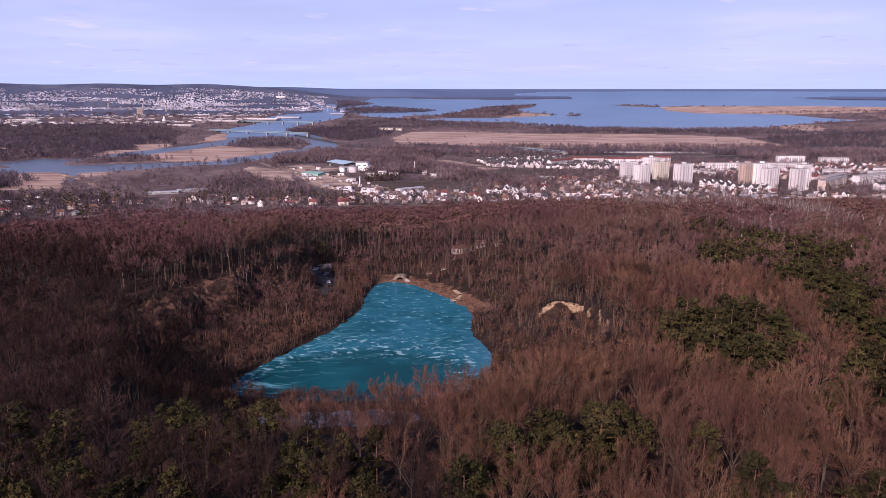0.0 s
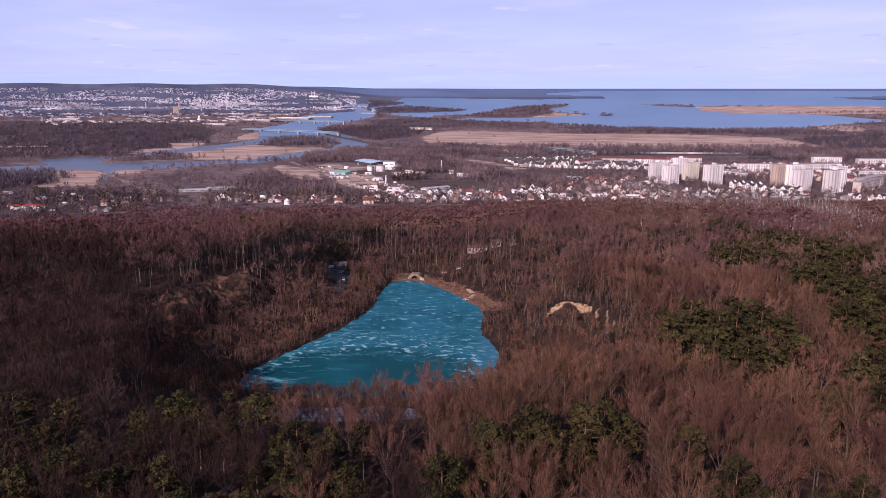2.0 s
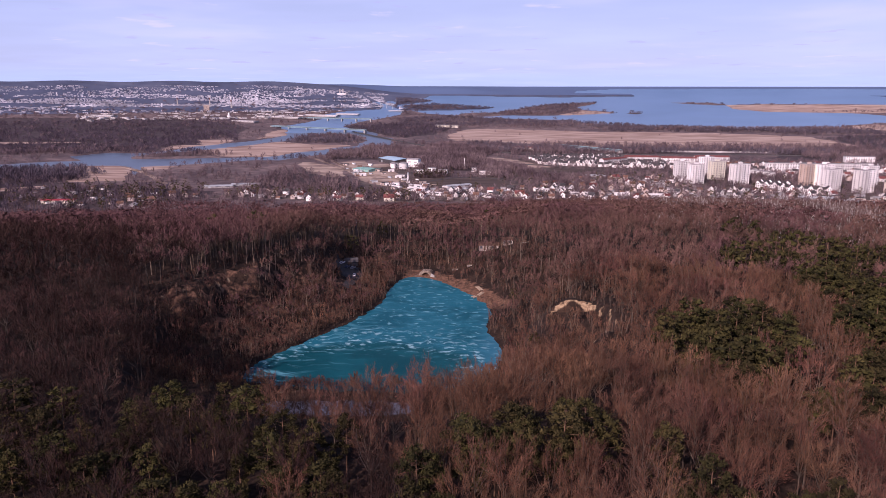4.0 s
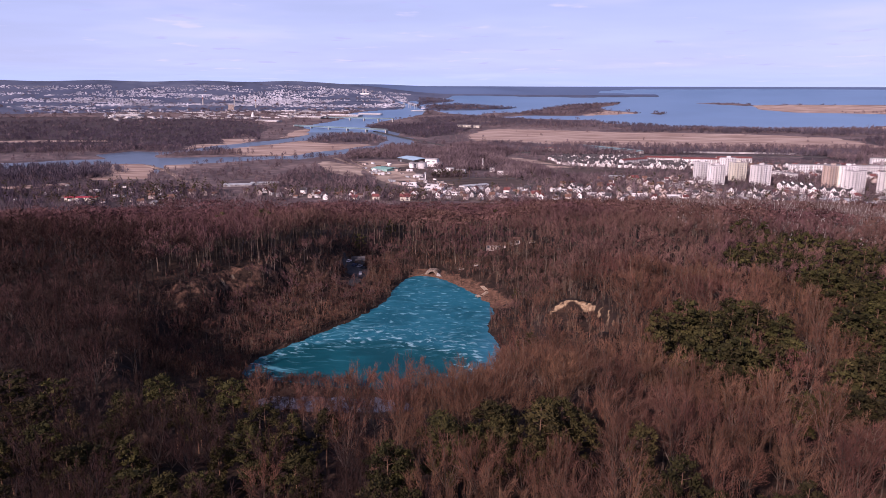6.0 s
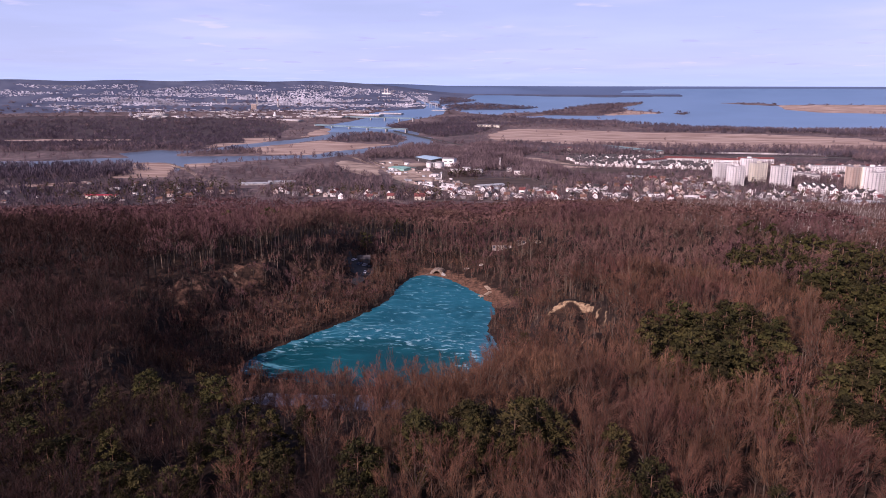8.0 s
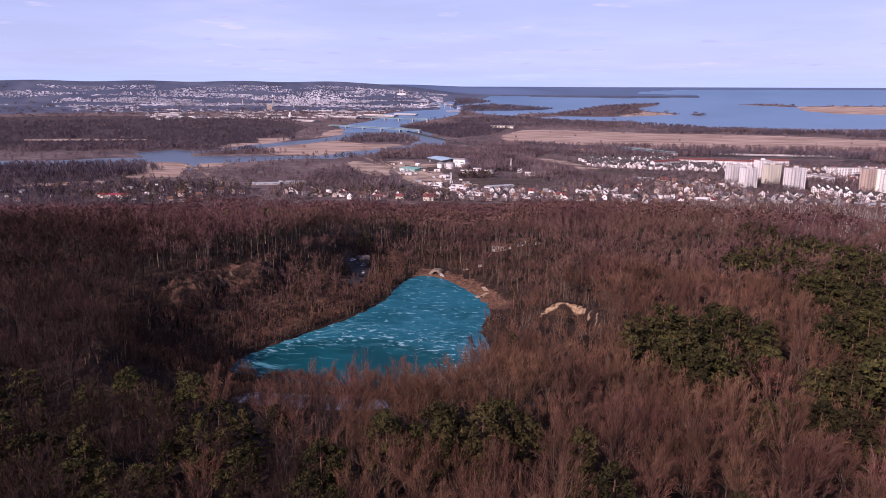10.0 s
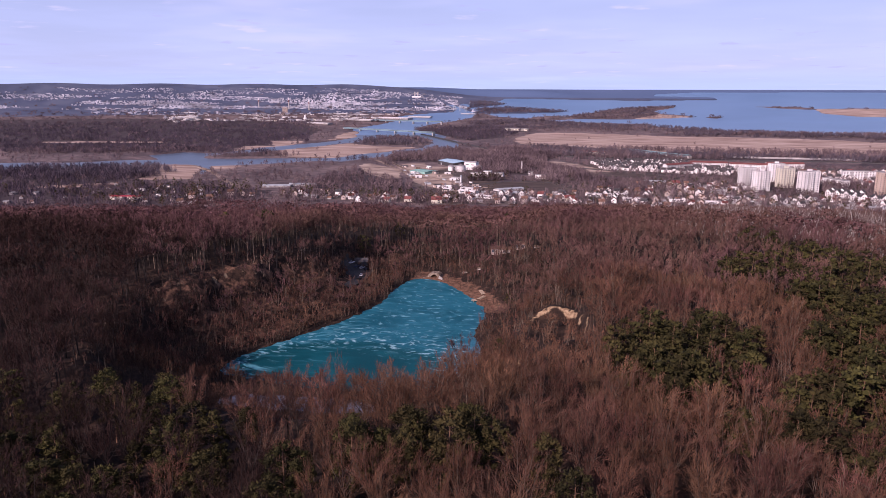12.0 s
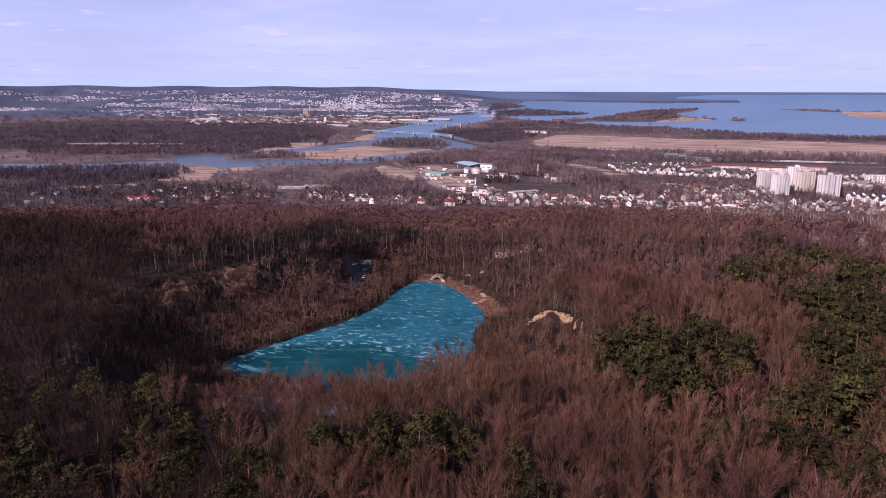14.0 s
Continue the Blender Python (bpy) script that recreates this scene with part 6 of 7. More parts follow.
def bridge(x0, y0, x1, y1, width, high, spans, label):
    """A girder bridge on slab piers across the river."""
    root = new("road_bridge")
    ln = math.hypot(x1 - x0, y1 - y0)
    part("deck", boxes((-ln / 2, ln / 2, -width / 2, width / 2, high - 1.2, high)), M_ASPHALT, root)
    for s in (-1, 1):
        part("girder", boxes((-ln / 2, ln / 2, s * width * 0.42 - 0.5, s * width * 0.42 + 0.5, high - 3.6, high - 1.2)), M_GIRDER, root)
        part("parapet", boxes((-ln / 2, ln / 2, s * width / 2 - 0.2, s * width / 2 + 0.2, high, high + 1.3)), M_GIRDER, root)
    for i in range(1, spans):
        x = -ln / 2 + ln * i / spans
        part("pier", boxes((x - 2.2, x + 2.2, -width * 0.45, width * 0.45, -3, high - 3.5)), M_CONCRETE, root)
    for s in (-1, 1):
        part("abutment", boxes((s * ln / 2 - 2.5, s * ln / 2 + 2.5, -width / 2 - 0.5, width / 2 + 0.5, -3, high - 1.2)), M_CONCRETE, root)
    tagged(root, label, "bridge", "bridges on the river plain")
    return stand(root, (x0 + x1) / 2, (y0 + y1) / 2, math.degrees(math.atan2(y1 - y0, x1 - x0)))


bridge(-875, 2610, -470, 2390, 11, 9, 5, "long pale girder bridge on piers across the river")
bridge(-960, 3260, -600, 3150, 12, 12, 5, "farther road bridge across the river")
bridge(160, 1850, 290, 1700, 9, 7, 6, "grey road viaduct over the railway at the town's edge")
wall_run = new("noise_barrier")
for i in range(16):
    part("panel", boxes((-128 + 16 * i, -112.4 + 16 * i, -0.3, 0.3, -0.5, 4.0)), M_GREYW, wall_run)
    part("post", boxes((-112.3 + 16 * i, -111.9 + 16 * i, -0.4, 0.4, -0.5, 4.2)), M_STEEL, wall_run)
tagged(wall_run, "long pale concrete noise barrier beside the railway", "noise barrier")
stand(wall_run, 520, 1735, -2)

# ---- thickets of the plain ----

VERGE = [(360, 1560), (365, 1742), (690, 1736), (690, 1540)]


def thickets():
    rng = np.random.default_rng(5)
    kinds = [thicket_tree(rng, 10.0, 22, 0.85) for i in range(6)] + [thicket_tree(rng, 10.0, 13, 1.5) for i in range(6)]
    n = 16000
    az = np.radians(rng.uniform(-53, 41, n))
    d = 1 / rng.uniform(1 / 12000, 1 / 860, n)
    x, y = CX + d * np.sin(az), CY + d * np.cos(az)
    x0, y0 = x, y
    keep = (y > forest_edge(x) + 4) & ~is_water(x, y)
    keep &= ~(in_any(x, y, REEDS) & (rng.random(n) > 0.05)) & ~in_any(x, y, SOILS + PLOUGHED)
    town = inside(x, y, [(-120, 960), (60, 1590), (420, 1540), (950, 1560), (1000, 1000), (500, 950)])
    yard = inside(x, y, [(-300, 1420), (-120, 1400), (-60, 1060), (-150, 960), (-230, 1120)])
    estate = inside(x, y, [(85, 1400), (50, 1570), (250, 1620), (370, 1500), (340, 1370), (180, 1385)]) | inside(x, y, VERGE)
    keep &= ~(estate & (rng.random(n) > 0.12)) & ~(town & (rng.random(n) > 0.55)) & ~(yard & (rng.random(n) > 0.2))
    city = (d > 5200) & (az < 0)
    keep &= ~(city & (rng.random(n) > 0.55))
    clear = waves(x, y, 70.0, 6.0) + 0.6 * waves(x, y, 23.0, 8.0)
    keep &= (clear > -0.1) | (d > 4000)
    keep &= ~((d > 16000)) & (np.hypot(x - 225, y - 1755) > 80)
    x, y, d = x[keep], y[keep], d[keep]
    h = land(x, y) - PZ
    gx, gy, gz, s = drawn(x, y, h)
    high = rng.uniform(0.6, 1.35, len(x)) * np.where(d > 3000, 1.3, 1.0) * np.where(inside(x, y, [(-120, 960), (60, 1590), (420, 1540), (950, 1560), (1000, 1000), (500, 950)]), 0.8, 1.0)
    broad = rng.uniform(0.9, 1.5, len(x)) * (1 + smooth(1500, 6000, d) * 2.6)
    spots = np.stack([rng.integers(0, 6, len(x)) + 6 * (d > 1700), gx, gy, gz, s * high, rng.uniform(0, 6.28, len(x)), broad], -1)
    joined("plain_thicket", kinds, spots, [M_BARK, M_PLAINWOOD], "bare brown thickets and wood strips on the river plain", "thicket")


thickets()


def plain_woods():
    """The dense bare woods and belts of trees on the plain."""
    rng = np.random.default_rng(83)
    kinds = [thicket_tree(rng, 12.0, 24, 0.95) for i in range(6)]
    pts = []
    for outline, apart in WOODS:
        xs, ys = [p[0] for p in outline], [p[1] for p in outline]
        gx, gy = np.meshgrid(np.arange(min(xs), max(xs), apart), np.arange(min(ys), max(ys), apart))
        x = gx.ravel() + rng.uniform(-0.6, 0.6, gx.size) * apart
        y = gy.ravel() + rng.uniform(-0.6, 0.6, gx.size) * apart
        ok = inside(x, y, outline) & ~is_water(x, y) & ~in_any(x, y, SOILS + PLOUGHED) & (waves(x, y, 38.0, 4.0) + 0.5 * waves(x, y, 15.0, 7.0) > -0.3) & (y > forest_edge(x)) & ~inside(x, y, VERGE) & (np.hypot(x + 583, y - 868) > 26) & (np.hypot(x - 225, y - 1755) > 70)
        pts.append(np.stack([x[ok], y[ok]], -1))
    p = np.concatenate(pts)
    x, y = p[:, 0], p[:, 1]
    n = len(x)
    spots = np.stack([rng.integers(0, 6, n), x, y, land(x, y), rng.uniform(0.7, 1.4, n), rng.uniform(0, 6.28, n), rng.uniform(0.95, 1.3, n)], -1)
    west = x < -430
    joined("plain_woods", kinds, spots[~west], [M_BARK, M_PLAINWOOD], "dense purple-brown bare woods and tree belts on the plain", "wood")
    joined("village_woods", kinds, spots[west], [M_SHADEBARK, M_SHADEWOOD], "bare woods and thickets round the allotments, coloured dark for shade", "wood")


plain_woods()


def wooded_stands():
    """The bare woods on the islands, along the lagoon shore and beside the fields."""
    rng = np.random.default_rng(47)
    kinds = [thicket_tree(rng, 13.0, 18, 1.4) for i in range(5)]
    xs, ys = [], []
    for outline, many in STANDS:
        px, py = [p[0] for p in outline], [p[1] for p in outline]
        x, y = rng.uniform(min(px), max(px), 5 * many), rng.uniform(min(py), max(py), 5 * many)
        ok = inside(x, y, outline) & ~is_water(x, y) & ~in_any(x, y, SOILS + PLOUGHED)
        ok &= waves(x, y, 60.0 + 0.02 * np.median(py), 4.0) > -0.5
        xs.append(x[ok][:many])
        ys.append(y[ok][:many])
    x, y = np.concatenate(xs), np.concatenate(ys)
    d = np.hypot(x - CX, y - CY)
    gx, gy, gz, s = drawn(x, y, land(x, y) - PZ)
    n = len(x)
    broad = rng.uniform(0.9, 1.3, n) * (1 + 2.0 * smooth(2200, 5000, d))
    joined("shore_wood", kinds, np.stack([rng.integers(0, 5, n), gx, gy, gz, s * rng.uniform(0.7, 1.3, n) * (1 - 0.1 * smooth(2500, 5000, d)), rng.uniform(0, 6.28, n), broad], -1),
           [M_BARK, M_HAZEWOOD], "bare purple-brown woods on islands and along the lagoon shore", "wood")


wooded_stands()


def shore_rows():
    """Rows of taller trees along the reed field and the lagoon shore, and on the islands."""
    rng = np.random.default_rng(11)
    kinds = [thicket_tree(rng, 13.0, 20, 1.3) for i in range(5)]
    pts = []
    for (x0, y0), (x1, y1), n, wide in (((400, 2640), (1300, 2750), 620, 34), ((90, 1900), (960, 1900), 420, 26), ((-200, 2700), (420, 2950), 130, 90), ((960, 2000), (1900, 2300), 260, 160),
                                        ((1300, 2700), (2600, 3300), 300, 220), ((-800, 1500), (-640, 1560), 70, 25), ((-600, 2200), (-400, 2060), 120, 60), ((-1300, 1500), (-850, 1640), 260, 60),
                                        ((-640, 1440), (-420, 1500), 90, 25), ((-1500, 1050), (-1000, 1120), 160, 40), ((735, 4270), (800, 4300), 14, 20), ((1650, 6700), (1900, 6900), 16, 60),
                                        ((2000, 4600), (3400, 5200), 140, 120), ((150, 4800), (800, 6700), 160, 200), ((-900, 5800), (-150, 4700), 190, 160), ((-1300, 8200), (-500, 6200), 160, 180), ((0, 3900), (420, 4300), 160, 250)):
        t = rng.random(n)
        pts.append(np.stack([x0 + (x1 - x0) * t + rng.normal(0, wide * 0.5, n), y0 + (y1 - y0) * t + rng.normal(0, wide * 0.5, n)], -1))
    p = np.concatenate(pts)
    p = p[~is_water(p[:, 0], p[:, 1])]
    x, y = p[:, 0], p[:, 1]
    d = np.hypot(x - CX, y - CY)
    gx, gy, gz, s = drawn(x, y, land(x, y) - PZ)
    n = len(x)
    spots = np.stack([rng.integers(0, 5, n), gx, gy, gz, s * rng.uniform(0.7, 1.3, n), rng.uniform(0, 6.28, n), rng.uniform(0.8, 1.2, n) * (1 + smooth(2500, 6000, d))], -1)
    joined("shore_trees", kinds, spots, [M_BARK, M_PLAINWOOD], "rows of bare trees along the shores and fields", "trees")


shore_rows()


def garden_conifers():
    """Small dark conifers among the houses."""
    rng = np.random.default_rng(41)
    kinds = [pine_tree(rng, 10.0, 4, 3, 1.6) for i in range(4)]
    pts = np.concatenate([np.stack([rng.uniform(-640, -420, 150), rng.uniform(820, 1040, 150)], -1), np.stack([np.linspace(-138, -82, 34), np.linspace(1188, 1211, 34)], -1), np.stack([rng.uniform(-1000, -640, 90), rng.uniform(720, 1040, 90)], -1), np.stack([rng.uniform(-390, -110, 70), rng.uniform(930, 1010, 70)], -1),
                          np.stack([rng.uniform(-110, 800, 170), rng.uniform(960, 1250, 170)], -1)])
    x, y = pts[:, 0], pts[:, 1]
    n = len(x)
    joined("garden_conifers", kinds, np.stack([rng.integers(0, 4, n), x, y, land(x, y), rng.uniform(0.8, 1.7, n), rng.uniform(0, 6.28, n), rng.uniform(0.8, 1.2, n)], -1),
           [M_PINEBARK, M_PINE], "small dark conifers in gardens between houses", "conifers")


garden_conifers()


def alder_wood():
    """The dense wood beyond the river, with haze and cloud shade put into its dark colour."""
    rng = np.random.default_rng(61)
    kinds = [thicket_tree(rng, 12.0, 18, 1.1) for i in range(5)]
    n = 9000
    az = np.radians(rng.uniform(-50, -22, n))
    d = 1 / rng.uniform(1 / 3600, 1 / 1560, n)
    x, y = CX + d * np.sin(az), CY + d * np.cos(az)
    keep = ~is_water(x, y) & ~in_any(x, y, REEDS) & (y > 1480 + 0.15 * x + 200) & (waves(x, y, 110.0, 2.0) > -0.45)
    x, y = x[keep], y[keep]
    for outline, many in ((FAR_WOODS[1], 1500), (FAR_WOODS[2], 2600)):
        xs, ys = [p[0] for p in outline], [p[1] for p in outline]
        ax, ay = rng.uniform(min(xs), max(xs), many), rng.uniform(min(ys), max(ys), many)
        ok = inside(ax, ay, outline) & ~is_water(ax, ay) & ~in_any(ax, ay, REEDS)
        x, y = np.concatenate([x, ax[ok]]), np.concatenate([y, ay[ok]])
    gx, gy, gz, s = drawn(x, y, land(x, y) - PZ)
    n = len(x)
    joined("alder_wood", kinds, np.stack([rng.integers(0, 5, n), gx, gy, gz, s * rng.uniform(0.7, 1.2, n), rng.uniform(0, 6.28, n), rng.uniform(0.9, 1.5, n)], -1),
           [M_SHADEBARK, M_SHADEWOOD], "dense bare wood beyond the river, coloured dark for haze and shade", "wood")


alder_wood()


def garden_trees():
    """Bare garden and street trees between the houses."""
    rng = np.random.default_rng(71)
    kinds = [thicket_tree(rng, 10.0, 18, 0.8) for i in range(5)]
    n = 9500
    x, y = rng.uniform(-700, 950, n), rng.uniform(800, 1560, n)
    keep = in_any(x, y, TOWNS + [[(-640, 1060), (-640, 860), (-520, 790), (-420, 905), (-400, 980), (-520, 1040)]]) & ~in_any(x, y, PLOUGHED + SOILS) & (y > forest_edge(x)) & ~inside(x, y, VERGE) & (np.hypot(x + 583, y - 868) > 26)
    keep &= (rng.random(n) < 0.4) | (x > -110)
    x, y = x[keep], y[keep]
    n = len(x)
    joined("garden_trees", kinds, np.stack([rng.integers(0, 5, n), x, y, land(x, y), rng.uniform(0.6, 1.3, n), rng.uniform(0, 6.28, n), rng.uniform(0.95, 1.4, n)], -1),
           [M_BARK, M_PLAINWOOD], "bare garden and street trees between the houses", "trees")


garden_trees()

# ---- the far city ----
# haze over the city is put into this bluish grey render
M_CITY = material("hazed_pale_render", [(0.2, 0.2, 0.235), (0.4, 0.405, 0.46), (0.68, 0.68, 0.74)], 0.85, 160, 0.02, 0.0)


def city_block(w, d, h, wall, roof, label):
    root = new("city_building")
    part("wall", boxes((-w / 2, w / 2, -d / 2, d / 2, -4, h)), wall, root)
    part("roof", boxes((-w / 2 - 0.5, w / 2 + 0.5, -d / 2 - 0.5, d / 2 + 0.5, h, h + 1.5), (-w * 0.15, w * 0.1, -d * 0.2, d * 0.2, h + 1.2, h + 4.5)), roof, root)
    part("window_band", boxes(*[(-w * 0.45, w * 0.45, -d / 2 - 0.15, -d / 2 + 0.1, 3.0 + 6 * i, 5.5 + 6 * i) for i in range(max(1, int(h / 6)))]), M_GLASS, root)
    return tagged(root, label, "building", "buildings of the far city")


def place_city():
    rng = np.random.default_rng(33)
    protos = [city_block(26, 16, 34, M_CITY, M_FLATROOF, "pale high block in the far city"),
              city_block(70, 18, 18, M_CITY, M_FLATROOF, "long pale slab block in the far city"),
              city_block(60, 34, 11, M_GREYW, M_FLATROOF, "low grey hall in the far city"),
              city_block(40, 22, 16, M_CREAM, M_RED, "cream building with a red roof in the far city"),
              city_block(90, 40, 10, M_WHITE, M_FLATROOF, "long white warehouse in the far city")]
    spots = []
    while len(spots) < 6400:
        az = rng.uniform(-49, -3.5)
        d = 1 / rng.uniform(1 / 10900, 1 / 4300) if rng.random() < 0.5 else 1 / rng.uniform(1 / 10900, 1 / 6300)
        if (az < -38 and d < 6000) or (az < -14 and d < 5300 and rng.random() < 0.8):
            continue
        x, y = CX + d * math.sin(radians(az)), CY + d * math.cos(radians(az))
        if is_water(np.array([x]), np.array([y]))[0] or in_any(np.array([x]), np.array([y]), ISLES)[0]:
            continue
        thick = float(waves(np.array(x), np.array(y), 520.0, 3.0)) + 0.5 * float(waves(np.array(x), np.array(y), 190.0, 1.0))
        if thick < 0.0 + 0.6 * float(smooth(-8, 0, az)) + 0.35 * float(smooth(-34, -42, az)) - 0.2 * float(smooth(6500, 8500, d)):
            continue
        spots.append((x, y, d))
    # the harbour and its sheds on the near bank
    while len(spots) < 6580:
        az, d = rng.uniform(-33, -12), 1 / rng.uniform(1 / 4500, 1 / 3550)
        x, y = CX + d * math.sin(radians(az)), CY + d * math.cos(radians(az))
        if not is_water(np.array([x]), np.array([y]))[0] and float(waves(np.array(x), np.array(y), 150.0, 3.0)) > 0:
            spots.append((x, y, d))
    spots.sort(key=lambda p: p[2])
    rows = []
    for i, (x, y, d) in enumerate(spots):
        k = int(rng.choice([2, 4])) if d < 4500 and i % 3 else int(rng.integers(5)) if d < 7000 else int(rng.choice([0, 0, 1, 1, 3]))
        rows.append((k, x, y, float(rng.uniform(-40, 40)), float(rng.uniform(0.18, 0.46))))
    used_kind = set()
    singles = rows[:200]
    for k, x, y, t, g in singles:
        ob = protos[k] if k not in used_kind else copy_thing(protos[k], Matrix())
        used_kind.add(k)
        stand(ob, x, y, t, g)
    v, f, sl, n = [], [], [], 0
    sizes = [(26, 16, 34), (70, 18, 18), (60, 34, 11), (40, 22, 16), (90, 40, 10)]
    cube = np.array([(-.5, -.5, 0), (.5, -.5, 0), (.5, .5, 0), (-.5, .5, 0), (-.5, -.5, 1), (.5, -.5, 1), (.5, .5, 1), (-.5, .5, 1)])
    quads = np.array([(4, 5, 6, 7), (0, 1, 5, 4), (1, 2, 6, 5), (2, 3, 7, 6), (3, 0, 4, 7)])
    for k, x, y, t, g in rows[200:]:
        gx, gy, gz, s = (float(q) for q in drawn(x, y, float(land(np.array([x]), np.array([y]))[0]) - PZ))
        w, d, h = sizes[k]
        p = cube * (w, d, h + 6) * g * s
        c, si = math.cos(radians(t)), math.sin(radians(t))
        v.append(np.stack([p[:, 0] * c - p[:, 1] * si + gx, p[:, 0] * si + p[:, 1] * c + gy, p[:, 2] + gz - 4 * s], -1))
        f.append(quads + n)
        sl += [1 if k != 3 else 2] + [0] * 4
        n += 8
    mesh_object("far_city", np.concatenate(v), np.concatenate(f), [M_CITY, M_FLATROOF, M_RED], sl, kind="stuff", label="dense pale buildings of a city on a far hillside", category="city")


place_city()


def stacks():
    for x, y, h in ((-2250, 5200, 90), (-2000, 5000, 75), (-2700, 5600, 80)):
        c = new("power_chimney")
        part("shaft", drum(5.5, -2, h * 0.6, 12, 4.2), M_CONCRETE, c)
        part("red_band", drum(4.3, h * 0.6, h * 0.78, 12, 3.8), M_RED, c)
        part("tip", drum(3.9, h * 0.78, h, 12, 3.2), M_WHITE, c)
        tagged(c, "tall concrete chimney with a red band", "chimney", "chimneys of the far city")
        stand(c, x, y)
    twin = new("gantry_tower")
    for s in (-1, 1):
        part("tower", boxes((s * 26 - 9, s * 26 + 9, -9, 9, -2, 95)), M_GREYW, twin)
    part("link", boxes((-26, 26, -5, 5, 70, 80)), M_GREYW, twin)
    part("base", boxes((-70, 80, -20, 20, -2, 24)), M_WHITE, twin)
    tagged(twin, "pale twin tower with a linking beam on the far shore", "tower")
    stand(twin, -2150, 9000, 10, 0.75)
    for x, y in ((-860, 5050), (-930, 5200), (-800, 4950)):
        k = new("harbour_crane")
        for a, b in ((-6, -6), (6, -6), (6, 6), (-6, 6)):
            part("leg", boxes((a - 0.8, a + 0.8, b - 0.8, b + 0.8, -1, 26)), M_STEEL, k)
        part("cab", boxes((-7, 7, -7, 7, 26, 34)), M_STEEL, k)
        bm = bmesh.new()
        a = [bm.verts.new(p) for p in ((0, -1, 32), (0, 1, 32), (2, 1, 34), (2, -1, 34))]
        b = [bm.verts.new(p) for p in ((34, -0.5, 62), (34, 0.5, 62), (35, 0.5, 63), (35, -0.5, 63))]
        for i in range(4):
            bm.faces.new((a[i], a[(i + 1) % 4], b[(i + 1) % 4], b[i]))
        part("jib", bm, M_STEEL, k)
        tagged(k, "grey harbour slewing crane beside the river", "crane", "harbour cranes")
        stand(k, x, y, 20)
    silo = new("silo")
    part("shell", drum(20, -1, 26, 20, 9), M_WHITE, silo)
    part("head", boxes((-6, 6, -6, 6, 24, 40)), M_WHITE, silo)
    tagged(silo, "white conical silo with a square head", "silo")
    stand(silo, -1400, 3480, 0, 0.55)
    blk = city_block(46, 26, 52, M_OCHRE, M_FLATROOF, "tall ochre mill building in the far harbour")
    stand(blk, -1900, 4350, 10, 0.7)


stacks()


# ---- by the lake ----
M_WOOD = material("weathered_planks", [(0.3, 0.22, 0.15), (0.45, 0.35, 0.25), (0.56, 0.45, 0.33)], 0.85, 1.5, 3.0)
M_PAINT = [material("car_paint_" + n, [c, tuple(v * 1.15 for v in c)], 0.3, 2, 2.0, spec=0.6) for n, c in
           (("white", (0.7, 0.7, 0.72)), ("blue", (0.03, 0.05, 0.12)), ("silver", (0.35, 0.36, 0.39)), ("black", (0.02, 0.02, 0.025)))]
M_RUIN = material("stained_concrete", [(0.1, 0.07, 0.05), (0.22, 0.17, 0.13), (0.42, 0.36, 0.3)], 0.9, 2.5, 1.2, 0.05)
M_TYRE = material("tyre_rubber", [(0.015, 0.015, 0.016), (0.03, 0.03, 0.03)], 0.9, 0.5, 4.0)


def ground_at(x, y):
    return float(land(np.array([float(x)]), np.array([float(y)]))[0])


def car(paint, label):
    """A parked car: body, cabin glass, roof, four wheels, lamps."""
    root = new("car")
    bm = bmesh.new()
    prof = [(-2.15, 0.35), (2.15, 0.35), (2.2, 0.75), (1.9, 0.95), (0.9, 1.02), (-1.9, 1.02), (-2.15, 0.9)]
    a = [bm.verts.new((x, -0.86, z)) for x, z in prof]
    b = [bm.verts.new((x, 0.86, z)) for x, z in prof]
    for i in range(7):
        bm.faces.new((a[i], b[i], b[(i + 1) % 7], a[(i + 1) % 7]))
    bm.faces.new(a)
    bm.faces.new(b[::-1])
    bmesh.ops.recalc_face_normals(bm, faces=bm.faces[:])
    part("body", bm, paint, root)
    bm = bmesh.new()
    lo = [bm.verts.new(p) for p in ((-1.75, -0.8, 1.0), (0.95, -0.8, 1.0), (0.95, 0.8, 1.0), (-1.75, 0.8, 1.0))]
    hi = [bm.verts.new(p) for p in ((-1.35, -0.66, 1.44), (0.3, -0.66, 1.44), (0.3, 0.66, 1.44), (-1.35, 0.66, 1.44))]
    for i in range(4):
        bm.faces.new((lo[i], lo[(i + 1) % 4], hi[(i + 1) % 4], hi[i]))
    bm.faces.new(hi)
    part("cabin_glass", bm, M_GLASS, root)
    part("roof", boxes((-1.37, 0.32, -0.68, 0.68, 1.44, 1.49)), paint, root)
    for x in (-1.35, 1.35):
        for y in (-0.8, 0.8):
            w = part("wheel", drum(0.33, -0.1, 0.1, 12), M_TYRE, root)
            w.matrix_basis = pose(x, y, 0.33, 90)
            part("rim", drum(0.2, -0.12, 0.12, 10), M_STEEL, w, "grey steel wheel rim")
    for y in (-0.6, 0.6):
        part("headlamp", boxes((2.12, 2.2, y - 0.15, y + 0.15, 0.66, 0.8)), M_WHITE, root)
    return tagged(root, label, "car", "cars parked by the lake")


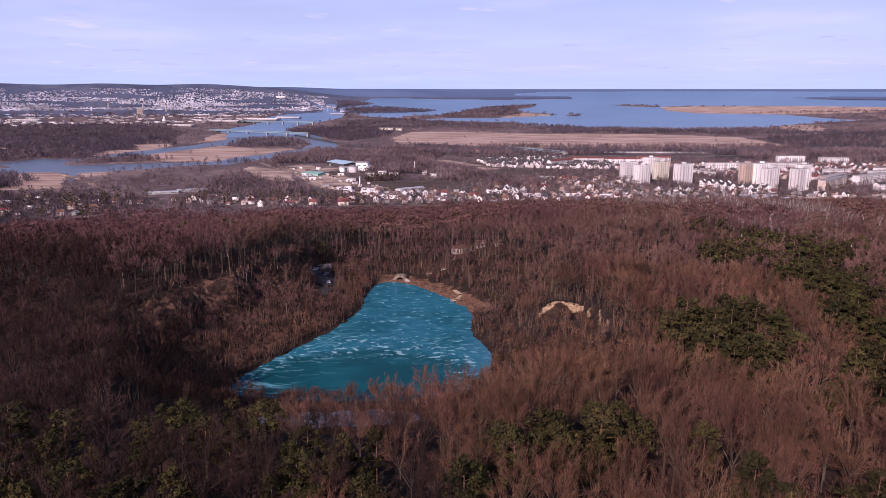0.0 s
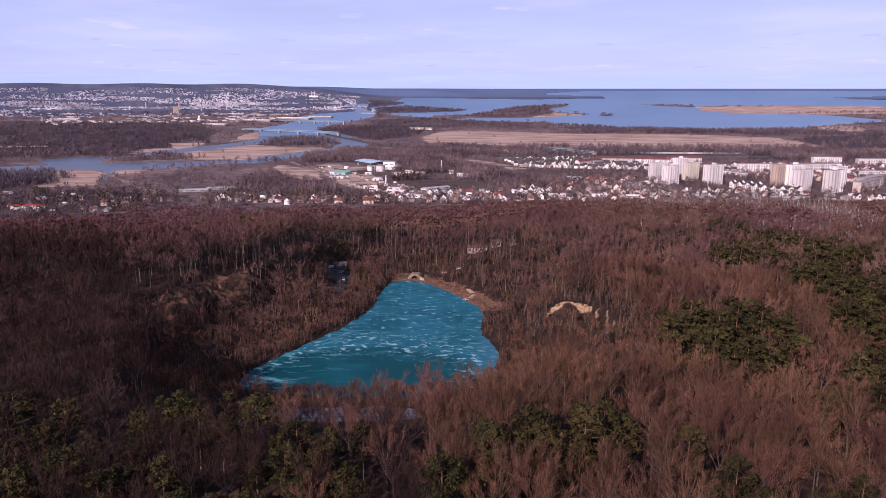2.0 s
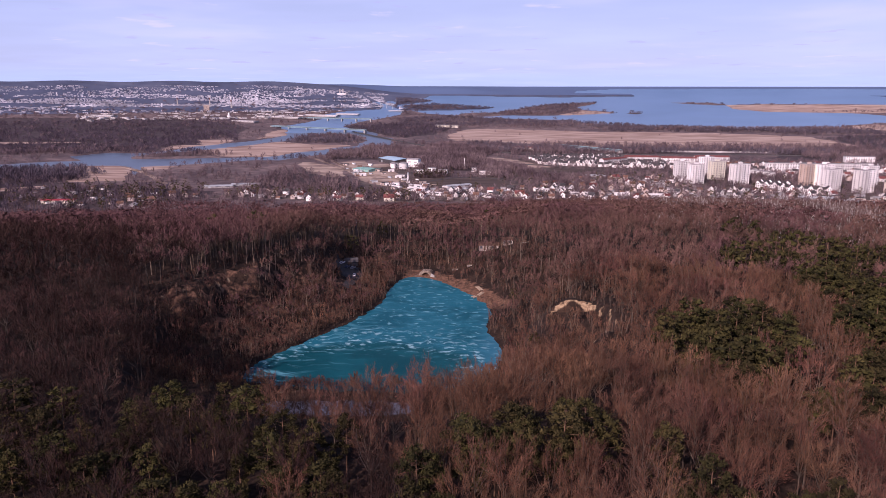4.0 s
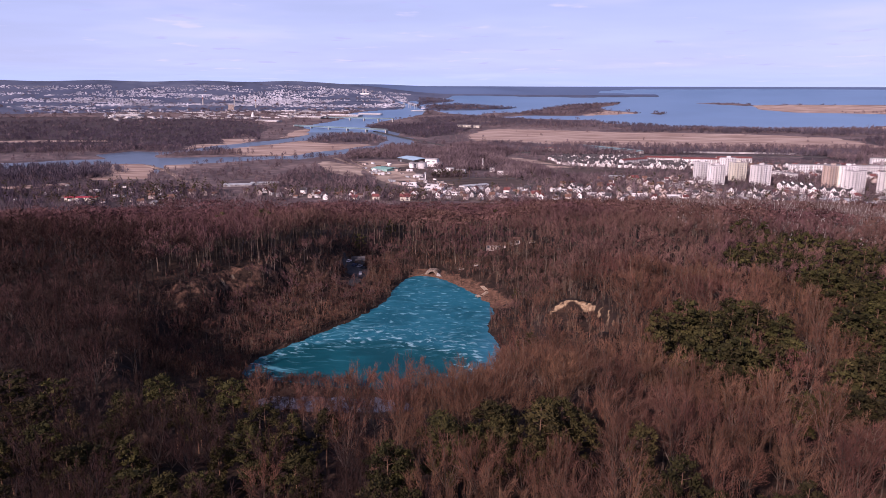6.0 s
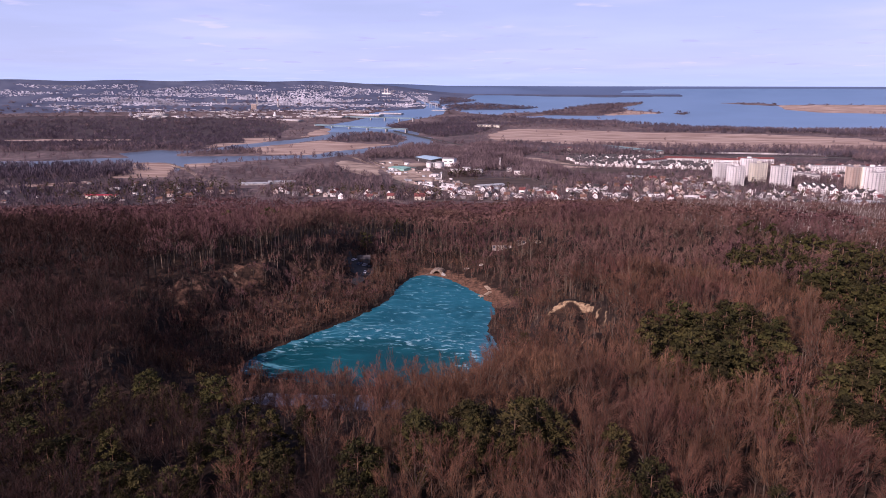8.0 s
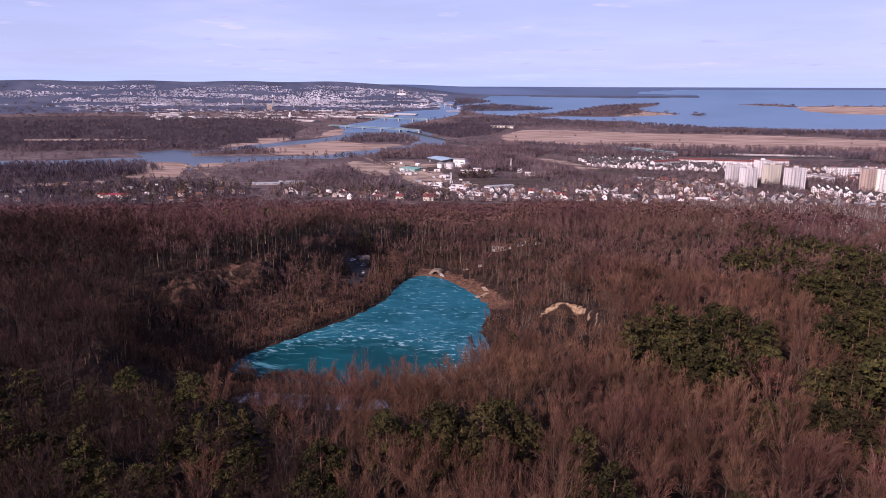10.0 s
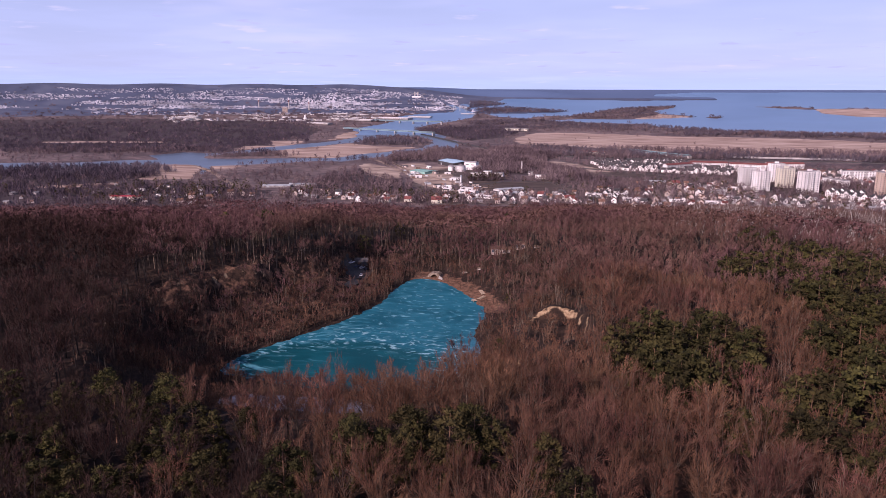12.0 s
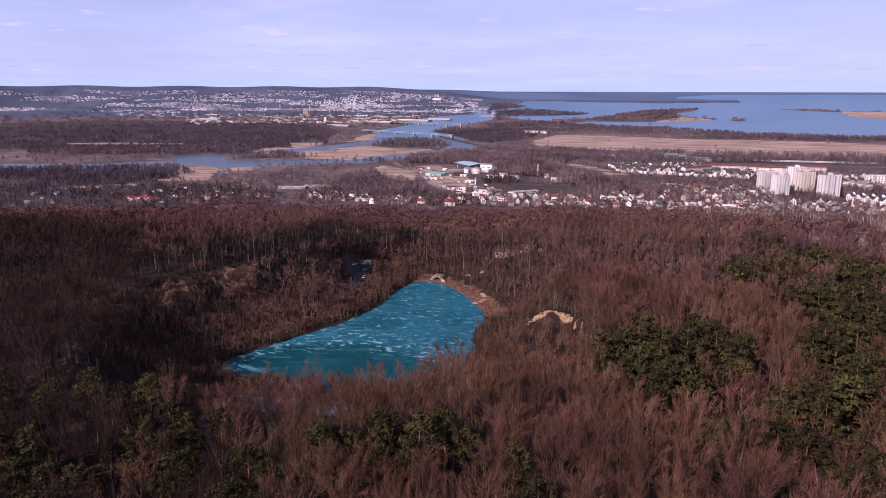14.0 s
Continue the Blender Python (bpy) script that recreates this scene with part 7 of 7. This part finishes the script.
def lakeside():
    for i, (x, y, t, k) in enumerate(((-80, 416, 70, 0), (-77, 417, 74, 1), (-73.6, 418, 70, 2), (-70.4, 418, 76, 3), (-81, 404, 160, 1), (-70, 405, 100, 0), (-69, 398, 95, 3))):
        c = car(M_PAINT[k], ("white", "dark blue", "silver", "black")[k] + " car parked on the asphalt above the lake")
        c.matrix_basis = pose(x, y, ground_at(x, y) + 0.42, 0, 0, t)
    lot = [(-84, 402), (-84, 420), (-68, 421), (-66, 410), (-66, 392), (-67, 376), (-71, 376), (-72, 396)]
    bm = bmesh.new()
    vs = [bm.verts.new((x, y, 0)) for x, y in lot]
    bm.faces.new(vs)
    bmesh.ops.triangulate(bm, faces=bm.faces[:])
    bmesh.ops.subdivide_edges(bm, edges=bm.edges[:], cuts=5, use_grid_fill=True)
    for v in bm.verts:
        v.co.z = ground_at(v.co.x, v.co.y) + 0.38
    bmesh.ops.recalc_face_normals(bm, faces=bm.faces[:])
    tagged(part("car_park", bm, M_ASPHALT), "dark asphalt car park and lane above the lake", "car park", "", "structure")
    hut = house(8, 5, 1, M_DARKROOF, M_DARKROOF, "low dark-roofed lakeside cafe beside the car park", 0.7)
    hut.name = "lakeside_cafe"
    hut["category"], hut["group"] = "cafe", ""
    hut.matrix_basis = pose(-76, 424, ground_at(-76, 424), 0, 0, 12)
    # ruined concrete tunnel mouth
    root = new("tunnel_portal")
    bm = bmesh.new()
    n = 10
    inner = [(3.0 * math.cos(math.pi * i / n), 1.0 + 2.8 * math.sin(math.pi * i / n)) for i in range(n + 1)]
    outer = [(5.6 * math.cos(math.pi * i / n), 0.6 + 4.6 * min(1.0, 1.15 * math.sin(math.pi * i / n))) for i in range(n + 1)]
    inner = [(3.0, -1.0)] + inner + [(-3.0, -1.0)]
    outer = [(6.2, -1.0)] + outer + [(-6.2, -1.0)]
    rows = [[bm.verts.new((x, y, z)) for x, z in p] for p, y in ((inner, 0), (outer, 0), (outer, 6), (inner, 6))]
    for k in range(4):
        a, b = rows[k], rows[(k + 1) % 4]
        for i in range(n + 2):
            bm.faces.new((a[i], a[i + 1], b[i + 1], b[i]))
    bmesh.ops.recalc_face_normals(bm, faces=bm.faces[:])
    part("arch", bm, M_RUIN, root)
    part("back_wall", boxes((-3.2, 3.2, 5.6, 6.2, -1, 4.2)), M_DARKROOF, root)
    for s, h in ((1, 2.6), (-1, 1.8)):
        w = part("wing_wall", boxes((-0.35, 0.35, -5, 0.4, -1, h)), M_RUIN, root)
        w.matrix_basis = pose(s * 6.0, 0, 0, 8, 0, s * 32)
    w = part("fallen_slab", boxes((-1.6, 1.6, -0.25, 0.25, 0, 4.4)), M_CONCRETE, root)
    w.matrix_basis = pose(5.2, -1.6, -0.3, 20, 28, -14)
    tagged(root, "broken concrete tunnel mouth with wing walls above the lake", "tunnel portal")
    root.matrix_basis = pose(-28.5, 428.0, ground_at(-28.5, 426) - 0.9, 0, 0, -8) @ Matrix.Diagonal((0.85, 0.85, 0.8, 1))
    for x, y, w, h, t in ((36, 452, 5, 1.6, 3), (0, 440, 4, 1.1, -4), (-10, 437, 3, 1.2, 10)):
        r = new("ruined_wall")
        part("wall", boxes((-w / 2, w * 0.1, -0.3, 0.3, -0.6, h), (w * 0.1, w / 2, -0.3, 0.3, -0.6, h * 0.72)), M_RUIN, r)
        part("footing", boxes((-w / 2 - 0.3, w / 2 + 0.3, -0.6, 0.6, -0.8, 0.25)), M_CONCRETE, r)
        tagged(r, "pale ruined concrete wall standing among bare trees", "ruined wall", "ruined walls north of the lake")
        r.matrix_basis = pose(x, y, ground_at(x, y), 0, 0, t)
    for x, y, w, d, lab in ((11, 456, 13, 6, "pale cottage among bare trees above the lake"), (24, 459, 6, 5, "small pale outhouse among bare trees")):
        h = house(w, d, 1, M_PINKW, M_BROWNROOF, lab, 0.3)
        pane("window", 1.5, 1.4, M_GLASS, h, pose(-w * 0.38, -d / 2, 0.9))
        for ob in [c for c in h.children if c.name.startswith("window")]:
            part("sill", boxes((-0.9, 0.9, -0.2, 0.0, -0.1, 0.0)), M_CONCRETE, ob)
        h["group"] = ""
        h.matrix_basis = pose(x, y, ground_at(x, y) + 0.3, 0, 0, 4) @ Matrix.Diagonal((1, 1, 1.25, 1))
    # plank stairs down the bank, with a landing at the water
    for name, x0, y0, x1, y1, n in (("bank_stairs", 6, 401, 9, 394, 14), ("bank_stairs", 10, 391, 7.2, 386.5, 9)):
        r = new(name)
        z0, z1 = ground_at(x0, y0), ground_at(x1, y1)
        ln = math.hypot(x1 - x0, y1 - y0)
        for i in range(n):
            u = (i + 0.5) / n
            part("tread", boxes((-0.95, 0.95, ln * u - 0.2, ln * u + 0.2, (z1 - z0) * u + 0.42, (z1 - z0) * u + 0.5)), M_WOOD, r)
        for s in (-1, 1):
            bm = bmesh.new()
            v = [bm.verts.new(p) for p in ((s * 1.0 - 0.08, 0, 0), (s * 1.0 + 0.08, 0, 0), (s * 1.0 + 0.08, ln, z1 - z0), (s * 1.0 - 0.08, ln, z1 - z0),
                                           (s * 1.0 - 0.08, 0, 0.55), (s * 1.0 + 0.08, 0, 0.55), (s * 1.0 + 0.08, ln, z1 - z0 + 0.55), (s * 1.0 - 0.08, ln, z1 - z0 + 0.55))]
            for f in ((3, 2, 1, 0), (4, 5, 6, 7), (0, 1, 5, 4), (1, 2, 6, 5), (2, 3, 7, 6), (3, 0, 4, 7)):
                bm.faces.new([v[i] for i in f])
            part("stringer", bm, M_WOOD, r)
        tagged(r, "pale plank stairs down the red-brown bank", "stairs", "stairs to the water")
        r.matrix_basis = pose(x0, y0, z0, 0, 0, math.degrees(math.atan2(-(x1 - x0), y1 - y0)))
    deck = new("jetty")
    for i in range(9):
        part("plank", boxes((-1.3 + 0.3 * i, -1.03 + 0.3 * i, -1.6, 1.6, 0.62, 0.7)), M_WOOD, deck)
    for x in (-1.1, 1.2):
        for y in (-1.4, 1.4):
            part("post", boxes((x - 0.09, x + 0.09, y - 0.09, y + 0.09, -1.4, 0.62)), M_WOOD, deck)
    tagged(deck, "small pale plank landing at the water's edge", "jetty")
    deck.matrix_basis = pose(5.0, 384.4, 0.1, 0, 0, 35)


lakeside()
